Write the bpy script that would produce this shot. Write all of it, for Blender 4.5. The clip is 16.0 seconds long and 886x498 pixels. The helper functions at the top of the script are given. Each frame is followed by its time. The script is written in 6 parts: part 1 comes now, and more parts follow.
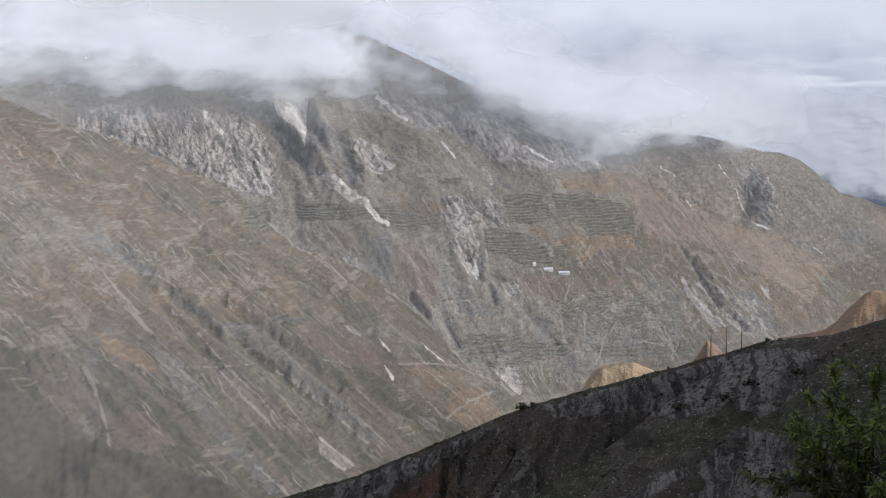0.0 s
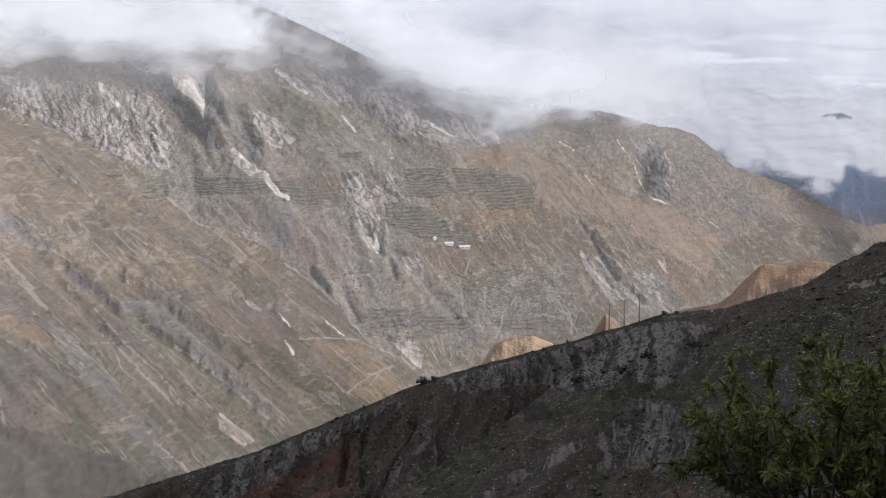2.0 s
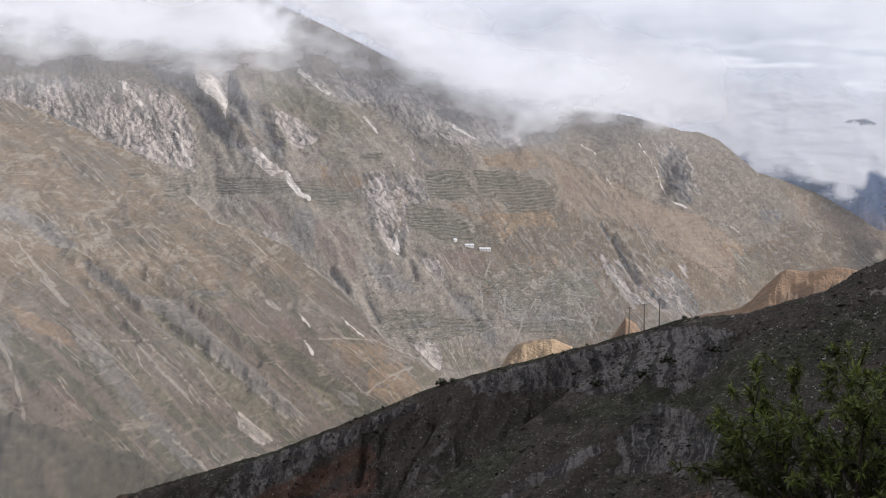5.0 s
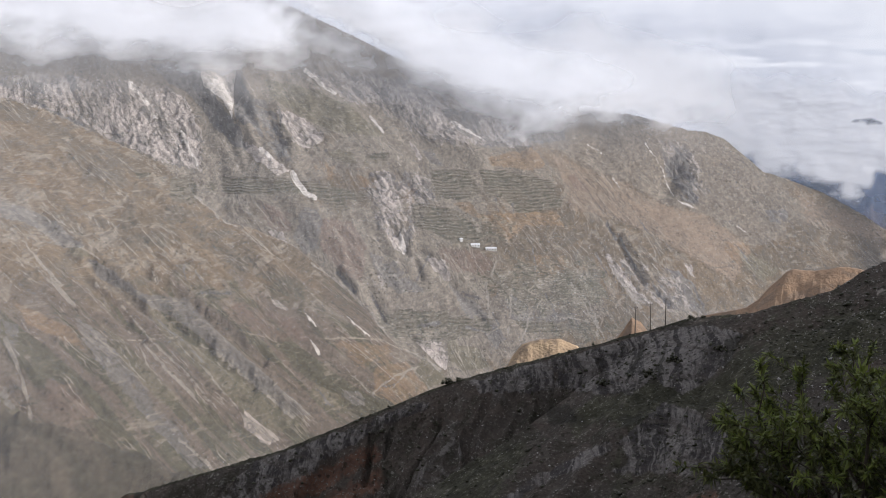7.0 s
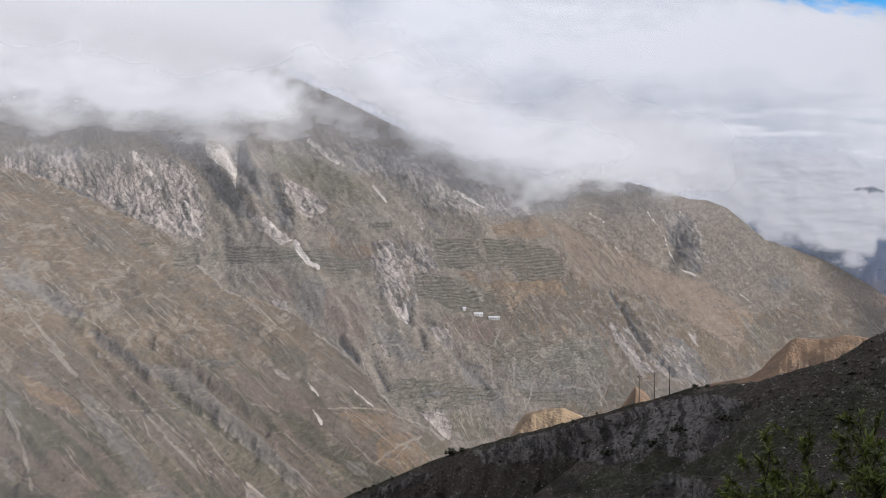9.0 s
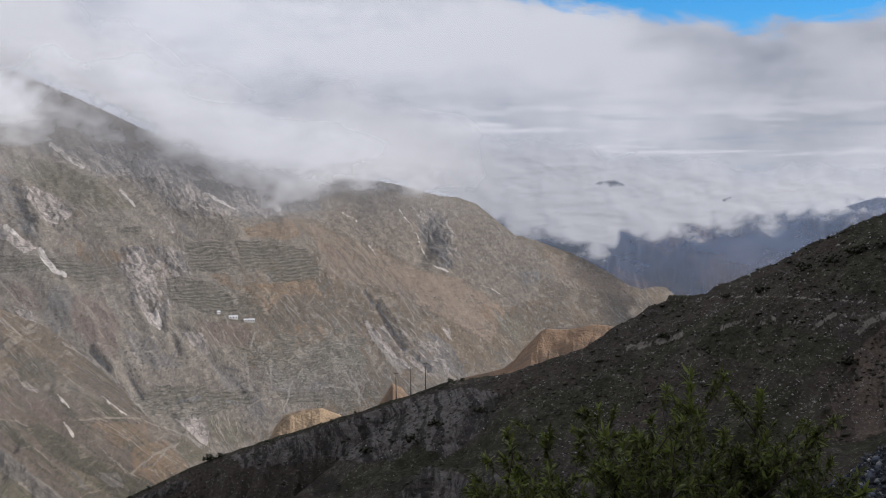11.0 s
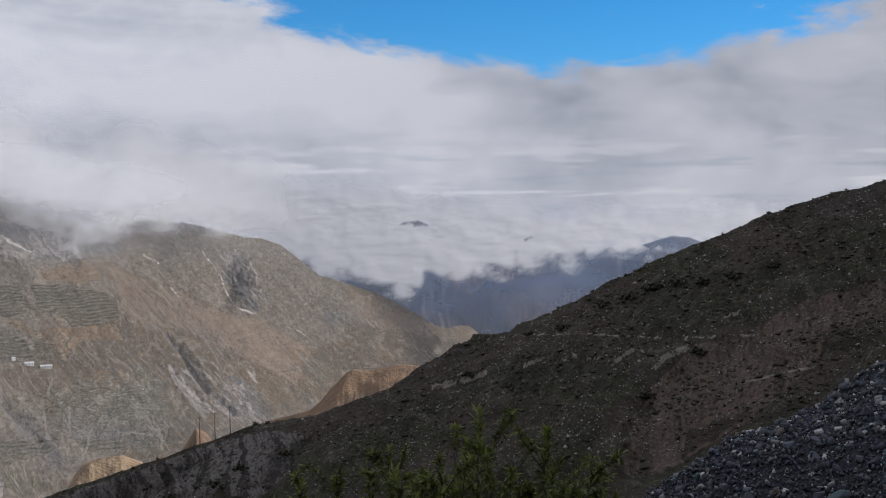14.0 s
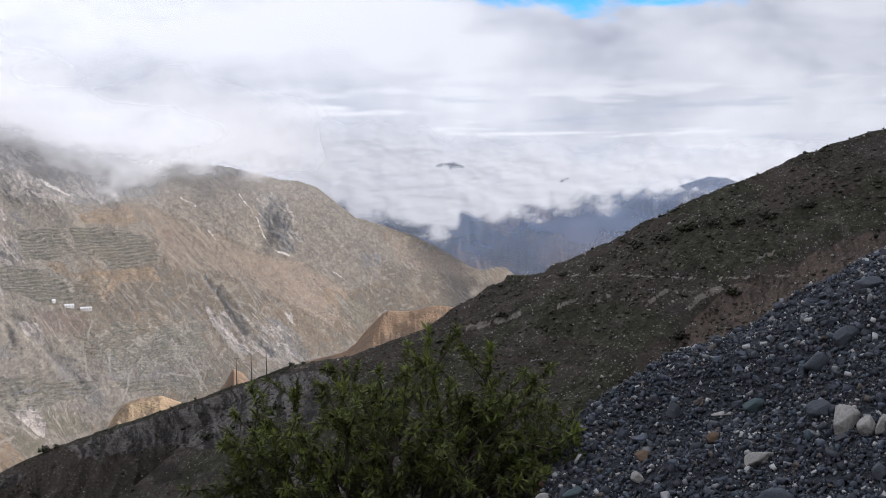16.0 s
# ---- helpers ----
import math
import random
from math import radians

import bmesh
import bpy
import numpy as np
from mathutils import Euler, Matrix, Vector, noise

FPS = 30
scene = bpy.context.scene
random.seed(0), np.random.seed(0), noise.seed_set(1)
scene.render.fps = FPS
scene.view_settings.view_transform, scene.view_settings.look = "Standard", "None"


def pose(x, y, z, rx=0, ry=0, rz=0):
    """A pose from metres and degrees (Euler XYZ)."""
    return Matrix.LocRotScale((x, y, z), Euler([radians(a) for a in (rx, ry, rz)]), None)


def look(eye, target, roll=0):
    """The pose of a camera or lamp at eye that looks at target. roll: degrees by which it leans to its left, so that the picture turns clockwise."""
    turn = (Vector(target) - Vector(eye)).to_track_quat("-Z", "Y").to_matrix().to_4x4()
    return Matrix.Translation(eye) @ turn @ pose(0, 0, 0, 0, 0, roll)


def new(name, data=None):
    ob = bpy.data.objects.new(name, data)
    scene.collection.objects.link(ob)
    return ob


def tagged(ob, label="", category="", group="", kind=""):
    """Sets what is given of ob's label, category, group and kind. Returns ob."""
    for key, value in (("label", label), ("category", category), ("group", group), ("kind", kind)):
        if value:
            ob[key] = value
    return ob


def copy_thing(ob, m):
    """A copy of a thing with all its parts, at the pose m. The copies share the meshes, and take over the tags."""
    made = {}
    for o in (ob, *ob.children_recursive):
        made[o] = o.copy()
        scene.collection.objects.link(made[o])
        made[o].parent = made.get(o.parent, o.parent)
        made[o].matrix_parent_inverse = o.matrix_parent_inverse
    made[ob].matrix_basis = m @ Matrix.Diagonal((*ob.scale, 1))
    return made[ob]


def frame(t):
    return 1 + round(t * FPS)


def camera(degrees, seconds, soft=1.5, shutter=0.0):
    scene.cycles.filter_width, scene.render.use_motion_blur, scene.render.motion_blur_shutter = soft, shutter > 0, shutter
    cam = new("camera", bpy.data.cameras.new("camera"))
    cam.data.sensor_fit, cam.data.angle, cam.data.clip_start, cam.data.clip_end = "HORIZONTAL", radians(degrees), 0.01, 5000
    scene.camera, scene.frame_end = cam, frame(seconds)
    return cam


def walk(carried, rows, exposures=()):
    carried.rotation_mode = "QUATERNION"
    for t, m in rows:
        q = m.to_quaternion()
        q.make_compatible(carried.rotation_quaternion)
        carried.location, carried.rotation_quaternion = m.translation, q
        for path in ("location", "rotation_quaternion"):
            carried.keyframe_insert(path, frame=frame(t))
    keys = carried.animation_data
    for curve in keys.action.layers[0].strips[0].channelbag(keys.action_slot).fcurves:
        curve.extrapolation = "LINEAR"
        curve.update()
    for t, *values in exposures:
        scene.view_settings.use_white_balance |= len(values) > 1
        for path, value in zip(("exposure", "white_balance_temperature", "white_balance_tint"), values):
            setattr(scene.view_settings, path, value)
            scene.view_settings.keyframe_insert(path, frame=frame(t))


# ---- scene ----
# Camera: a hand-held zoom shot from a mountain road; metres, z up, eye near the origin.
cam = camera(34.69, 16.0, soft=1.0)
PATH = [
    (0, 0.068, 0.287, -0.154, 10.186, -4.158, -0.043),
    (0.5, 0.021, 0.262, -0.030, 7.698, -4.928, -0.340),
    (1, 0.032, 0.197, -0.020, 6.495, -4.637, 0.256),
    (1.5, 0.027, 0.119, -0.013, 6.042, -4.813, 0.505),
    (2, 0.028, 0.046, -0.003, 6.155, -5.194, 0.224),
    (2.5, 0.010, -0.024, 0.008, 6.409, -5.177, 0.400),
    (3, -0.011, -0.069, 0.011, 6.464, -5.413, 0.613),
    (3.5, -0.019, -0.091, 0.019, 6.514, -5.463, 0.856),
    (4, -0.018, -0.089, 0.019, 6.937, -5.291, 0.617),
    (6.5, -0.001, -0.008, 0.003, 6.938, -5.093, 1.012),
    (7, 0.000, -0.000, 0.000, 7.227, -5.149, 0.787),
    (7.5, -0.011, 0.038, -0.000, 7.954, -5.046, 0.761),
    (8, -0.027, 0.089, -0.013, 8.504, -4.667, 0.868),
    (8.5, -0.016, 0.105, -0.008, 8.479, -2.871, 0.849),
    (9, 0.010, 0.106, -0.007, 7.379, -2.359, 0.635),
    (9.5, 0.033, 0.163, -0.007, 4.026, -3.290, 0.017),
    (10, 0.062, 0.200, 0.007, 1.443, -3.221, -0.662),
    (10.2, 0.073, 0.185, 0.021, 0.000, -2.976, -1.208),
    (12.5, 0.100, 0.022, 0.063, -4.440, -0.847, 0.225),
    (13, 0.134, 0.080, 0.074, -5.524, 0.567, -0.088),
    (13.5, 0.199, 0.134, 0.061, -8.865, 0.198, -0.066),
    (14, 0.202, 0.121, 0.049, -10.431, -0.823, -0.901),
    (14.5, 0.212, 0.038, 0.014, -14.612, -2.674, -0.930),
    (15, 0.212, -0.110, -0.011, -16.496, -5.284, -0.949),
    (15.5, 0.422, -0.355, -0.033, -12.170, -3.877, -2.299),
    (16, 0.703, -0.607, -0.059, -8.929, -3.148, -1.144),
]
EXPOSURES = [(0.0, -0.12, 5800, 11), (0.5, -0.14, 5820, 11.5), (1.0, -0.03, 5900, 12.5), (2.5, 0.07, 6050, 14), (8.0, 0.08, 6050, 14), (8.5, 0.03, 6050, 14), (9.0, -0.14, 6050, 14), (9.5, -0.22, 6050, 14), (10.0, -0.24, 6050, 14), (12.5, -0.45, 6050, 14), (13.5, -0.45, 6050, 14), (14.5, -0.33, 6050, 14), (15.0, 0.08, 6050, 14), (15.5, 0.22, 6050, 14), (16.0, 0.2, 6050, 14)]
walk(cam, [(t, look((x, y, z), (x - math.sin(radians(w)) * math.cos(radians(p)), y + math.cos(radians(w)) * math.cos(radians(p)), z + math.sin(radians(p))), r))
           for t, x, y, z, w, p, r in PATH], EXPOSURES)

# ---- light: low sun behind the near hillside, broken cloud all over the sky ----
SUN_AZ, SUN_EL = 84.0, 23.0


def aim(az, el):
    """Unit vector from an azimuth (clockwise from +y) and an elevation, in degrees."""
    a, e = radians(az), radians(el)
    return Vector((math.sin(a) * math.cos(e), math.cos(a) * math.cos(e), math.sin(e)))


sun = new("sun", bpy.data.lights.new("sun", "SUN"))
sun.data.energy, sun.data.angle, sun.data.color = 5.0, radians(0.6), (1.0, 0.95, 0.88)
sun.matrix_world = look(aim(SUN_AZ, SUN_EL) * 100, (0, 0, 0))


class Nodes:
    """Small helper to write node trees in few lines."""

    def __init__(self, tree):
        self.t = tree
        tree.nodes.clear()

    def add(self, kind, ins=None, **props):
        n = self.t.nodes.new(kind)
        for k, v in props.items():
            setattr(n, k, v)
        for k, v in (ins or {}).items():
            self.put(n.inputs[k], v)
        return n

    def put(self, socket, v):
        if isinstance(v, bpy.types.NodeSocket):
            self.t.links.new(v, socket)
        elif isinstance(v, bpy.types.Node):
            self.t.links.new(v.outputs[0], socket)
        else:
            socket.default_value = v

    def math(self, op, a, b=0.0, c=0.0, clamp=False):
        n = self.add("ShaderNodeMath", {0: a, 1: b, 2: c}, operation=op)
        n.use_clamp = clamp
        return n.outputs[0]

    def step(self, v, lo, hi, a=0.0, b=1.0):
        n = self.add("ShaderNodeMapRange", {0: v, 1: lo, 2: hi, 3: a, 4: b}, interpolation_type="SMOOTHSTEP")
        return n.outputs[0]

    def mix(self, f, a, b, blend="MIX"):
        n = self.add("ShaderNodeMix", data_type="RGBA", blend_type=blend)
        self.put(n.inputs["Factor"], f)
        for s, v in ((n.inputs[6], a), (n.inputs[7], b)):
            self.put(s, (*v, 1.0) if isinstance(v, tuple) and len(v) == 3 else v)
        return n.outputs[2]

    def noise(self, vec, scale, detail=4.0, rough=0.55, distort=0.0):
        n = self.add("ShaderNodeTexNoise", {"Vector": vec, "Scale": scale, "Detail": detail, "Roughness": rough, "Distortion": distort})
        return n.outputs["Fac"]

    def scaled(self, vec, x, y, z, rot=(0, 0, 0)):
        n = self.add("ShaderNodeMapping", {"Vector": vec, "Rotation": rot, "Scale": (x, y, z)})
        return n.outputs[0]

    def attr(self, name):
        return self.add("ShaderNodeAttribute", attribute_name=name).outputs["Fac"]


def sky_world():
    w = bpy.data.worlds.new("sky")
    w.use_nodes = True
    scene.world = w
    n = Nodes(w.node_tree)
    way = n.add("ShaderNodeTexCoord").outputs["Generated"]
    xyz = n.add("ShaderNodeSeparateXYZ", {0: way})
    blue = n.add("ShaderNodeTexSky", sky_type="NISHITA", sun_disc=False, sun_elevation=radians(SUN_EL), sun_rotation=radians(SUN_AZ), altitude=3500.0)
    blue = n.mix(1.0, blue.outputs[0], (0.046, 0.143, 0.196), "MULTIPLY")
    # layered cloud: long flat bands low down, softer heaps higher up
    bands = n.noise(n.scaled(way, 3.2, 3.2, 15.0), 1.0, 7.0, 0.52, 0.5)
    heaps = n.noise(n.scaled(way, 9.0, 9.0, 15.0), 1.0, 8.0, 0.55, 0.5)
    fine = n.noise(n.scaled(way, 26.0, 26.0, 46.0), 1.0, 6.0, 0.6, 0.4)
    v = n.math("ADD", n.math("MULTIPLY", bands, 0.46), n.math("ADD", n.math("MULTIPLY", heaps, 0.38), n.math("MULTIPLY", fine, 0.16)))
    ramp = n.add("ShaderNodeValToRGB", {0: v})
    e = ramp.color_ramp.elements
    e[0].position, e[0].color = 0.38, (0.50, 0.53, 0.60, 1)
    e[1].position, e[1].color = 0.58, (0.955, 0.965, 0.985, 1)
    m = e.new(0.47)
    m.color = (0.73, 0.75, 0.80, 1)
    # the opening in the cloud: an ellipse in azimuth and height with a ragged rim
    c = aim(15.0, 13.0)
    right = Vector((math.cos(radians(15.0)), -math.sin(radians(15.0)), 0))
    up = right.cross(c)
    du = n.add("ShaderNodeVectorMath", {0: way, 1: right}, operation="DOT_PRODUCT").outputs["Value"]
    dv = n.add("ShaderNodeVectorMath", {0: way, 1: up}, operation="DOT_PRODUCT").outputs["Value"]
    df = n.add("ShaderNodeVectorMath", {0: way, 1: c}, operation="DOT_PRODUCT").outputs["Value"]
    rag = n.math("MULTIPLY", n.math("SUBTRACT", n.noise(n.scaled(way, 14.0, 14.0, 34.0), 1.0, 8.0, 0.64, 0.4), 0.5), 0.55)
    du, dv = n.math("DIVIDE", du, 0.262), n.math("DIVIDE", dv, 0.118)
    r = n.math("ADD", n.math("SQRT", n.math("ADD", n.math("MULTIPLY", du, du), n.math("MULTIPLY", dv, dv))), rag)
    hole = n.math("MULTIPLY", n.step(r, 1.05, 0.90), n.step(df, 0.2, 0.4))
    wisp = n.step(n.noise(n.scaled(way, 16.0, 16.0, 60.0), 1.0, 5.0, 0.6, 0.3), 0.60, 0.74, 0.0, 0.55)
    hole = n.math("MULTIPLY", hole, n.math("SUBTRACT", 1.0, wisp))
    # thin bright streaks and grey gaps low over the far valley
    low = n.math("MULTIPLY", n.step(xyz.outputs[2], 0.000, 0.015), n.step(xyz.outputs[2], 0.075, 0.035))
    thin = n.noise(n.scaled(way, 9.0, 9.0, 95.0), 1.0, 5.0, 0.55, 0.3)
    cloud = n.mix(n.math("MULTIPLY", low, n.step(thin, 0.53, 0.64, 0.0, 0.7)), ramp.outputs[0], (1.16, 1.16, 1.15))
    cloud = n.mix(n.math("MULTIPLY", low, n.step(thin, 0.44, 0.34, 0.0, 0.5)), cloud, (0.52, 0.58, 0.68))
    cloud = n.add("ShaderNodeVectorMath", {0: cloud, "Scale": n.step(xyz.outputs[0], -0.15, 0.55, 1.08, 0.84)}, operation="SCALE").outputs[0]
    col = n.mix(hole, cloud, blue)
    bg = n.add("ShaderNodeBackground", {"Color": col, "Strength": 0.86})
    n.add("ShaderNodeOutputWorld", {0: bg})


sky_world()

# ---- noise on arrays ----
PERM = np.random.RandomState(7).permutation(512)
PERM = np.concatenate([PERM, PERM, PERM])
GRAD = np.stack([np.cos(np.arange(16) * np.pi / 8), np.sin(np.arange(16) * np.pi / 8)], 1)


def perlin(x, y):
    xi, yi = np.floor(x).astype(int), np.floor(y).astype(int)
    fx, fy = x - xi, y - yi
    xi, yi = xi & 511, yi & 511
    u, v = fx * fx * fx * (fx * (fx * 6 - 15) + 10), fy * fy * fy * (fy * (fy * 6 - 15) + 10)

    def corner(a, b):
        g = GRAD[PERM[PERM[(xi + a) & 511] + ((yi + b) & 511)] & 15]
        return g[..., 0] * (fx - a) + g[..., 1] * (fy - b)
    n0, n1 = corner(0, 0), corner(0, 1)
    n0 = n0 + u * (corner(1, 0) - n0)
    n1 = n1 + u * (corner(1, 1) - n1)
    return (n0 + v * (n1 - n0)) * 1.5


def fbm(x, y, octaves=4, gain=0.5):
    total, amp = 0.0, 1.0
    for k in range(octaves):
        total = total + amp * perlin(x * 2 ** k + 17.3 * k, y * 2 ** k + 5.1 * k)
        amp *= gain
    return total


def ridged(x, y, octaves=4, gain=0.5):
    total, amp = 0.0, 1.0
    for k in range(octaves):
        total = total + amp * (1 - 2 * np.abs(perlin(x * 2 ** k + 31.7 * k, y * 2 ** k + 11.9 * k)))
        amp *= gain
    return total


def ease(v, lo, hi):
    k = np.clip((v - lo) / (hi - lo), 0, 1)
    return k * k * (3 - 2 * k)


# ---- the shape of the land, by azimuth (degrees) and distance (metres) ----
def tan(a):
    return np.tan(np.radians(a))


class Slope:
    """A mountain side: a tilted plane that faces the valley, cut off along a crest line; behind the crest it falls away.
    crest: rows of azimuth and elevation of the skyline; (az, el, distance) is a point of the plane; facing: azimuth of the way downhill."""

    def __init__(self, crest, at, facing, steep, back=0.7):
        self.az, self.el = np.array(crest).T
        a, e, d = at
        self.p = (d * math.sin(radians(a)), d * math.cos(radians(a)), d * math.tan(radians(e)))
        self.d = (math.sin(radians(facing)), math.cos(radians(facing)))
        self.steep, self.back = steep, back

    def crest(self, az):
        el = np.interp(az, self.az, self.el)
        s, c = np.sin(np.radians(az)), np.cos(np.radians(az))
        k = tan(el) + self.steep * (self.d[0] * s + self.d[1] * c)
        r = (self.p[2] + self.steep * (self.d[0] * self.p[0] + self.d[1] * self.p[1])) / np.where(np.abs(k) < 1e-4, 1e-4, k)
        return np.where((r > 0) & (r < 9000), r, 9000.0)

    def along(self, x, y):
        """Metres across the slope and metres down it."""
        dx, dy = x - self.p[0], y - self.p[1]
        return -dx * self.d[1] + dy * self.d[0], dx * self.d[0] + dy * self.d[1]

    def height(self, az, r, x, y):
        rc = self.crest(az)
        u, v = self.along(x, y)
        front = self.p[2] - self.steep * v
        sc, cc = np.sin(np.radians(az)), np.cos(np.radians(az))
        zc = self.p[2] - self.steep * ((rc * sc - self.p[0]) * self.d[0] + (rc * cc - self.p[1]) * self.d[1])
        return np.where(r < rc, front, zc - self.back * (r - rc)), rc


MASSIF = Slope([(-60, 7), (-34, 6.6), (-24, 6.2), (-18, 5.6), (-14.1, 4.75), (-12.8, 4.2), (-10.8, 3.3), (-9.4, 2.6), (-7.2, 1.7), (-4, 0.8), (-1.9, 0.6), (0.5, 0.35), (2.45, -0.2), (3.2, -0.27),
                (3.9, -0.52), (4.55, -1.06), (5.42, -1.78), (6.1, -1.98), (6.7, -2.18), (7.7, -2.55), (8.6, -3.0), (9.4, -3.46), (10.05, -3.87), (10.5, -4.02), (11.07, -3.9), (11.45, -3.93), (11.9, -4.3), (14, -5.6), (20, -9), (40, -14)],
               (-5.5, -5.05, 3000), 145, 0.60)
LEFT_SPUR = Slope([(-60, 14), (-34, 4.4), (-28, 2.1), (-24.5, 0.65), (-23.3, 0.43), (-21.4, -0.46), (-20.35, -0.95), (-18.4, -1.83), (-17.2, -3.05), (-15.96, -4.13), (-14.84, -4.39), (-13.26, -5.07), (-12.34, -5.79), (-11.43, -6.58), (-10.27, -7.67), (-9.1, -9.02), (-7.25, -10.14), (-4, -13), (4, -20)],
                  (-18.6, -1.6, 2500), 115, 0.62, 0.55)
LOW_SPUR = Slope([(-60, 4), (-32, -5), (-27.7, -8.7), (-26.4, -9.9), (-24.72, -10.77), (-23.57, -11.73), (-23.14, -12.14), (-21.85, -12.72), (-20.39, -13.3), (-18.91, -13.86), (-17.54, -14.32), (-15.5, -15.07), (-12, -16.5), (-8, -20), (10, -40)],
                 (-27, -10.5, 1350), 120, 0.75, 0.6)
CLIFF_SPUR = Slope([(-60, -20), (-40, -17.5), (-28, -16), (-21.3, -15.1), (-17.5, -14.2), (-13.7, -13.2), (-9.8, -11.7), (-6.9, -10.5), (-4.5, -9.8), (-1.5, -9.0), (1.1, -8.2), (2.8, -7.65), (4.1, -7.5),
                    (5.2, -7.4), (6.2, -8.2), (8, -10), (12, -15), (30, -30)], (-4.5, -9.8, 420), 203.6, 0.9)
HILL = Slope([(-30, -24), (-10, -16), (-4, -12.5), (0, -9.4), (3, -7.8), (5.2, -7.4), (6.5, -6.9), (7.4, -6.65), (8.3, -6.3), (9.4, -5.5), (10.8, -4.7), (11.9, -4.3), (13.1, -4.2), (13.5, -3.85), (14.6, -3.45),
              (16.2, -2.75), (17.0, -2.3), (18.06, -1.87), (18.8, -1.5), (20.2, -0.86), (22.04, -0.16), (24.3, 0.68), (26.0, 1.2), (27.3, 1.56), (29.7, 2.25), (31.0, 2.7), (33, 3.4), (38, 4.5), (50, 9)], (18, -4.4, 380), 228.7, 0.65)


def traces(az, el, rows):
    """Soft bands along lines of azimuth and elevation: rows of (line, half width, weight)."""
    total = np.zeros_like(az)
    for line, width, weight in rows:
        pts = np.array(line)
        (a0, e0), (a1, e1), m = pts.min(0), pts.max(0), 3 * width
        near = (az > a0 - m) & (az < a1 + m) & (el > e0 - m) & (el < e1 + m)
        if not near.any():
            continue
        a, e = az[near], el[near]
        d2 = np.full_like(a, 1e9)
        for (a0, e0), (a1, e1) in zip(line, line[1:]):
            da, de = a1 - a0, e1 - e0
            t = np.clip(((a - a0) * da + (e - e0) * de) / (da * da + de * de + 1e-9), 0, 1)
            d2 = np.minimum(d2, (a - a0 - t * da) ** 2 + (e - e0 - t * de) ** 2)
        total[near] = np.maximum(total[near], weight * np.exp(-d2 / width ** 2))
    return total


def patches(az, el, rows, edge=0.14):
    """Soft patches with corners in azimuth and elevation: rows of (weight, corners)."""
    total = np.zeros_like(az)
    for weight, corners in rows:
        pts = np.array(corners)
        (a0, e0), (a1, e1) = pts.min(0), pts.max(0)
        near = (az > a0 - 2 * edge) & (az < a1 + 2 * edge) & (el > e0 - 2 * edge) & (el < e1 + 2 * edge)
        if not near.any():
            continue
        a, e = az[near], el[near]
        d2, inside = np.full_like(a, 1e9), np.zeros(a.shape, bool)
        for (a0, e0), (a1, e1) in zip(pts, np.roll(pts, -1, 0)):
            da, de = a1 - a0, e1 - e0
            t = np.clip(((a - a0) * da + (e - e0) * de) / (da * da + de * de + 1e-9), 0, 1)
            d2 = np.minimum(d2, (a - a0 - t * da) ** 2 + (e - e0 - t * de) ** 2)
            inside ^= ((e0 > e) != (e1 > e)) & (a < da * (e - e0) / (de if de else 1e-9) + a0)
        d = np.sqrt(d2) * np.where(inside, 1, -1)
        total[near] = np.maximum(total[near], weight * ease(d, -edge, edge))
    return total


# marks on the near slopes: clefts, a run of stones, a lower bluff, pale bands, ledges and cuttings
REDSOIL = [
    ([(-14.11, -15.19), (-12.50, -14.62), (-10.66, -13.63), (-10.08, -13.41)], 0.59, 1.00),
    ([(-11.57, -15.22), (-9.73, -14.30)], 0.64, 0.85),
    ([(-21.06, -15.07), (-19.74, -14.96)], 0.27, 1.00),
    ([(3.01, -14.83), (3.90, -14.56)], 0.36, 0.70),
]
STONERUN = [
    ([(-4.82, -15.31), (-3.21, -14.38), (-1.73, -13.60), (-0.36, -12.88)], 0.27, 1.00),
    ([(-0.36, -12.88), (0.89, -12.50)], 0.16, 0.70),
]
BLUFF = [
    ([(-0.25, -12.77), (1.33, -11.92), (2.68, -11.53), (4.48, -11.77), (5.38, -11.94)], 0.36, 1.00),
    ([(-0.00, -13.42), (2.05, -13.11), (5.42, -12.93)], 0.41, 0.80),
    ([(2.44, -11.31), (3.11, -11.06)], 0.18, 0.80),
]
ROCKFACE = [
    (0.95, [(-2.84, -9.42), (-0.79, -8.85), (1.47, -8.24), (3.48, -7.92), (4.82, -8.21), (4.62, -9.06), (3.54, -10.22), (2.43, -10.72), (1.51, -10.19), (0.39, -10.79), (-0.97, -10.84), (-2.36, -10.65)]),
    (0.8, [(-6.05, -10.45), (-4.21, -9.9), (-2.84, -9.48), (-2.36, -10.65), (-3.5, -10.9), (-5.58, -10.98)]),
    (0.95, [(-14.79, -13.66), (-12.04, -12.72), (-10.2, -12.05), (-8.35, -11.37), (-7.43, -11.23), (-7.89, -11.75), (-9.04, -12.1), (-10.65, -12.99), (-13.42, -14.3), (-15.02, -14.49)]),
    (1, [(0.1, -12.7), (1.1, -11.77), (1.76, -11.08), (3.01, -11.25), (3.35, -11.57), (2.26, -12.95), (0.46, -13.47)]),
    (0.75, [(2.46, -11.83), (4.69, -11.28), (5.37, -11.91), (4.74, -13.04), (2.74, -13.92), (-0.45, -13.99), (0.45, -13.36)]),
]
TURF = [
    (0.9, [(3.33, -10.72), (4.63, -9.51), (6.58, -8.31), (10.54, -6.59), (10.62, -8.76), (7.5, -10.03), (5.56, -10.84)]),
]
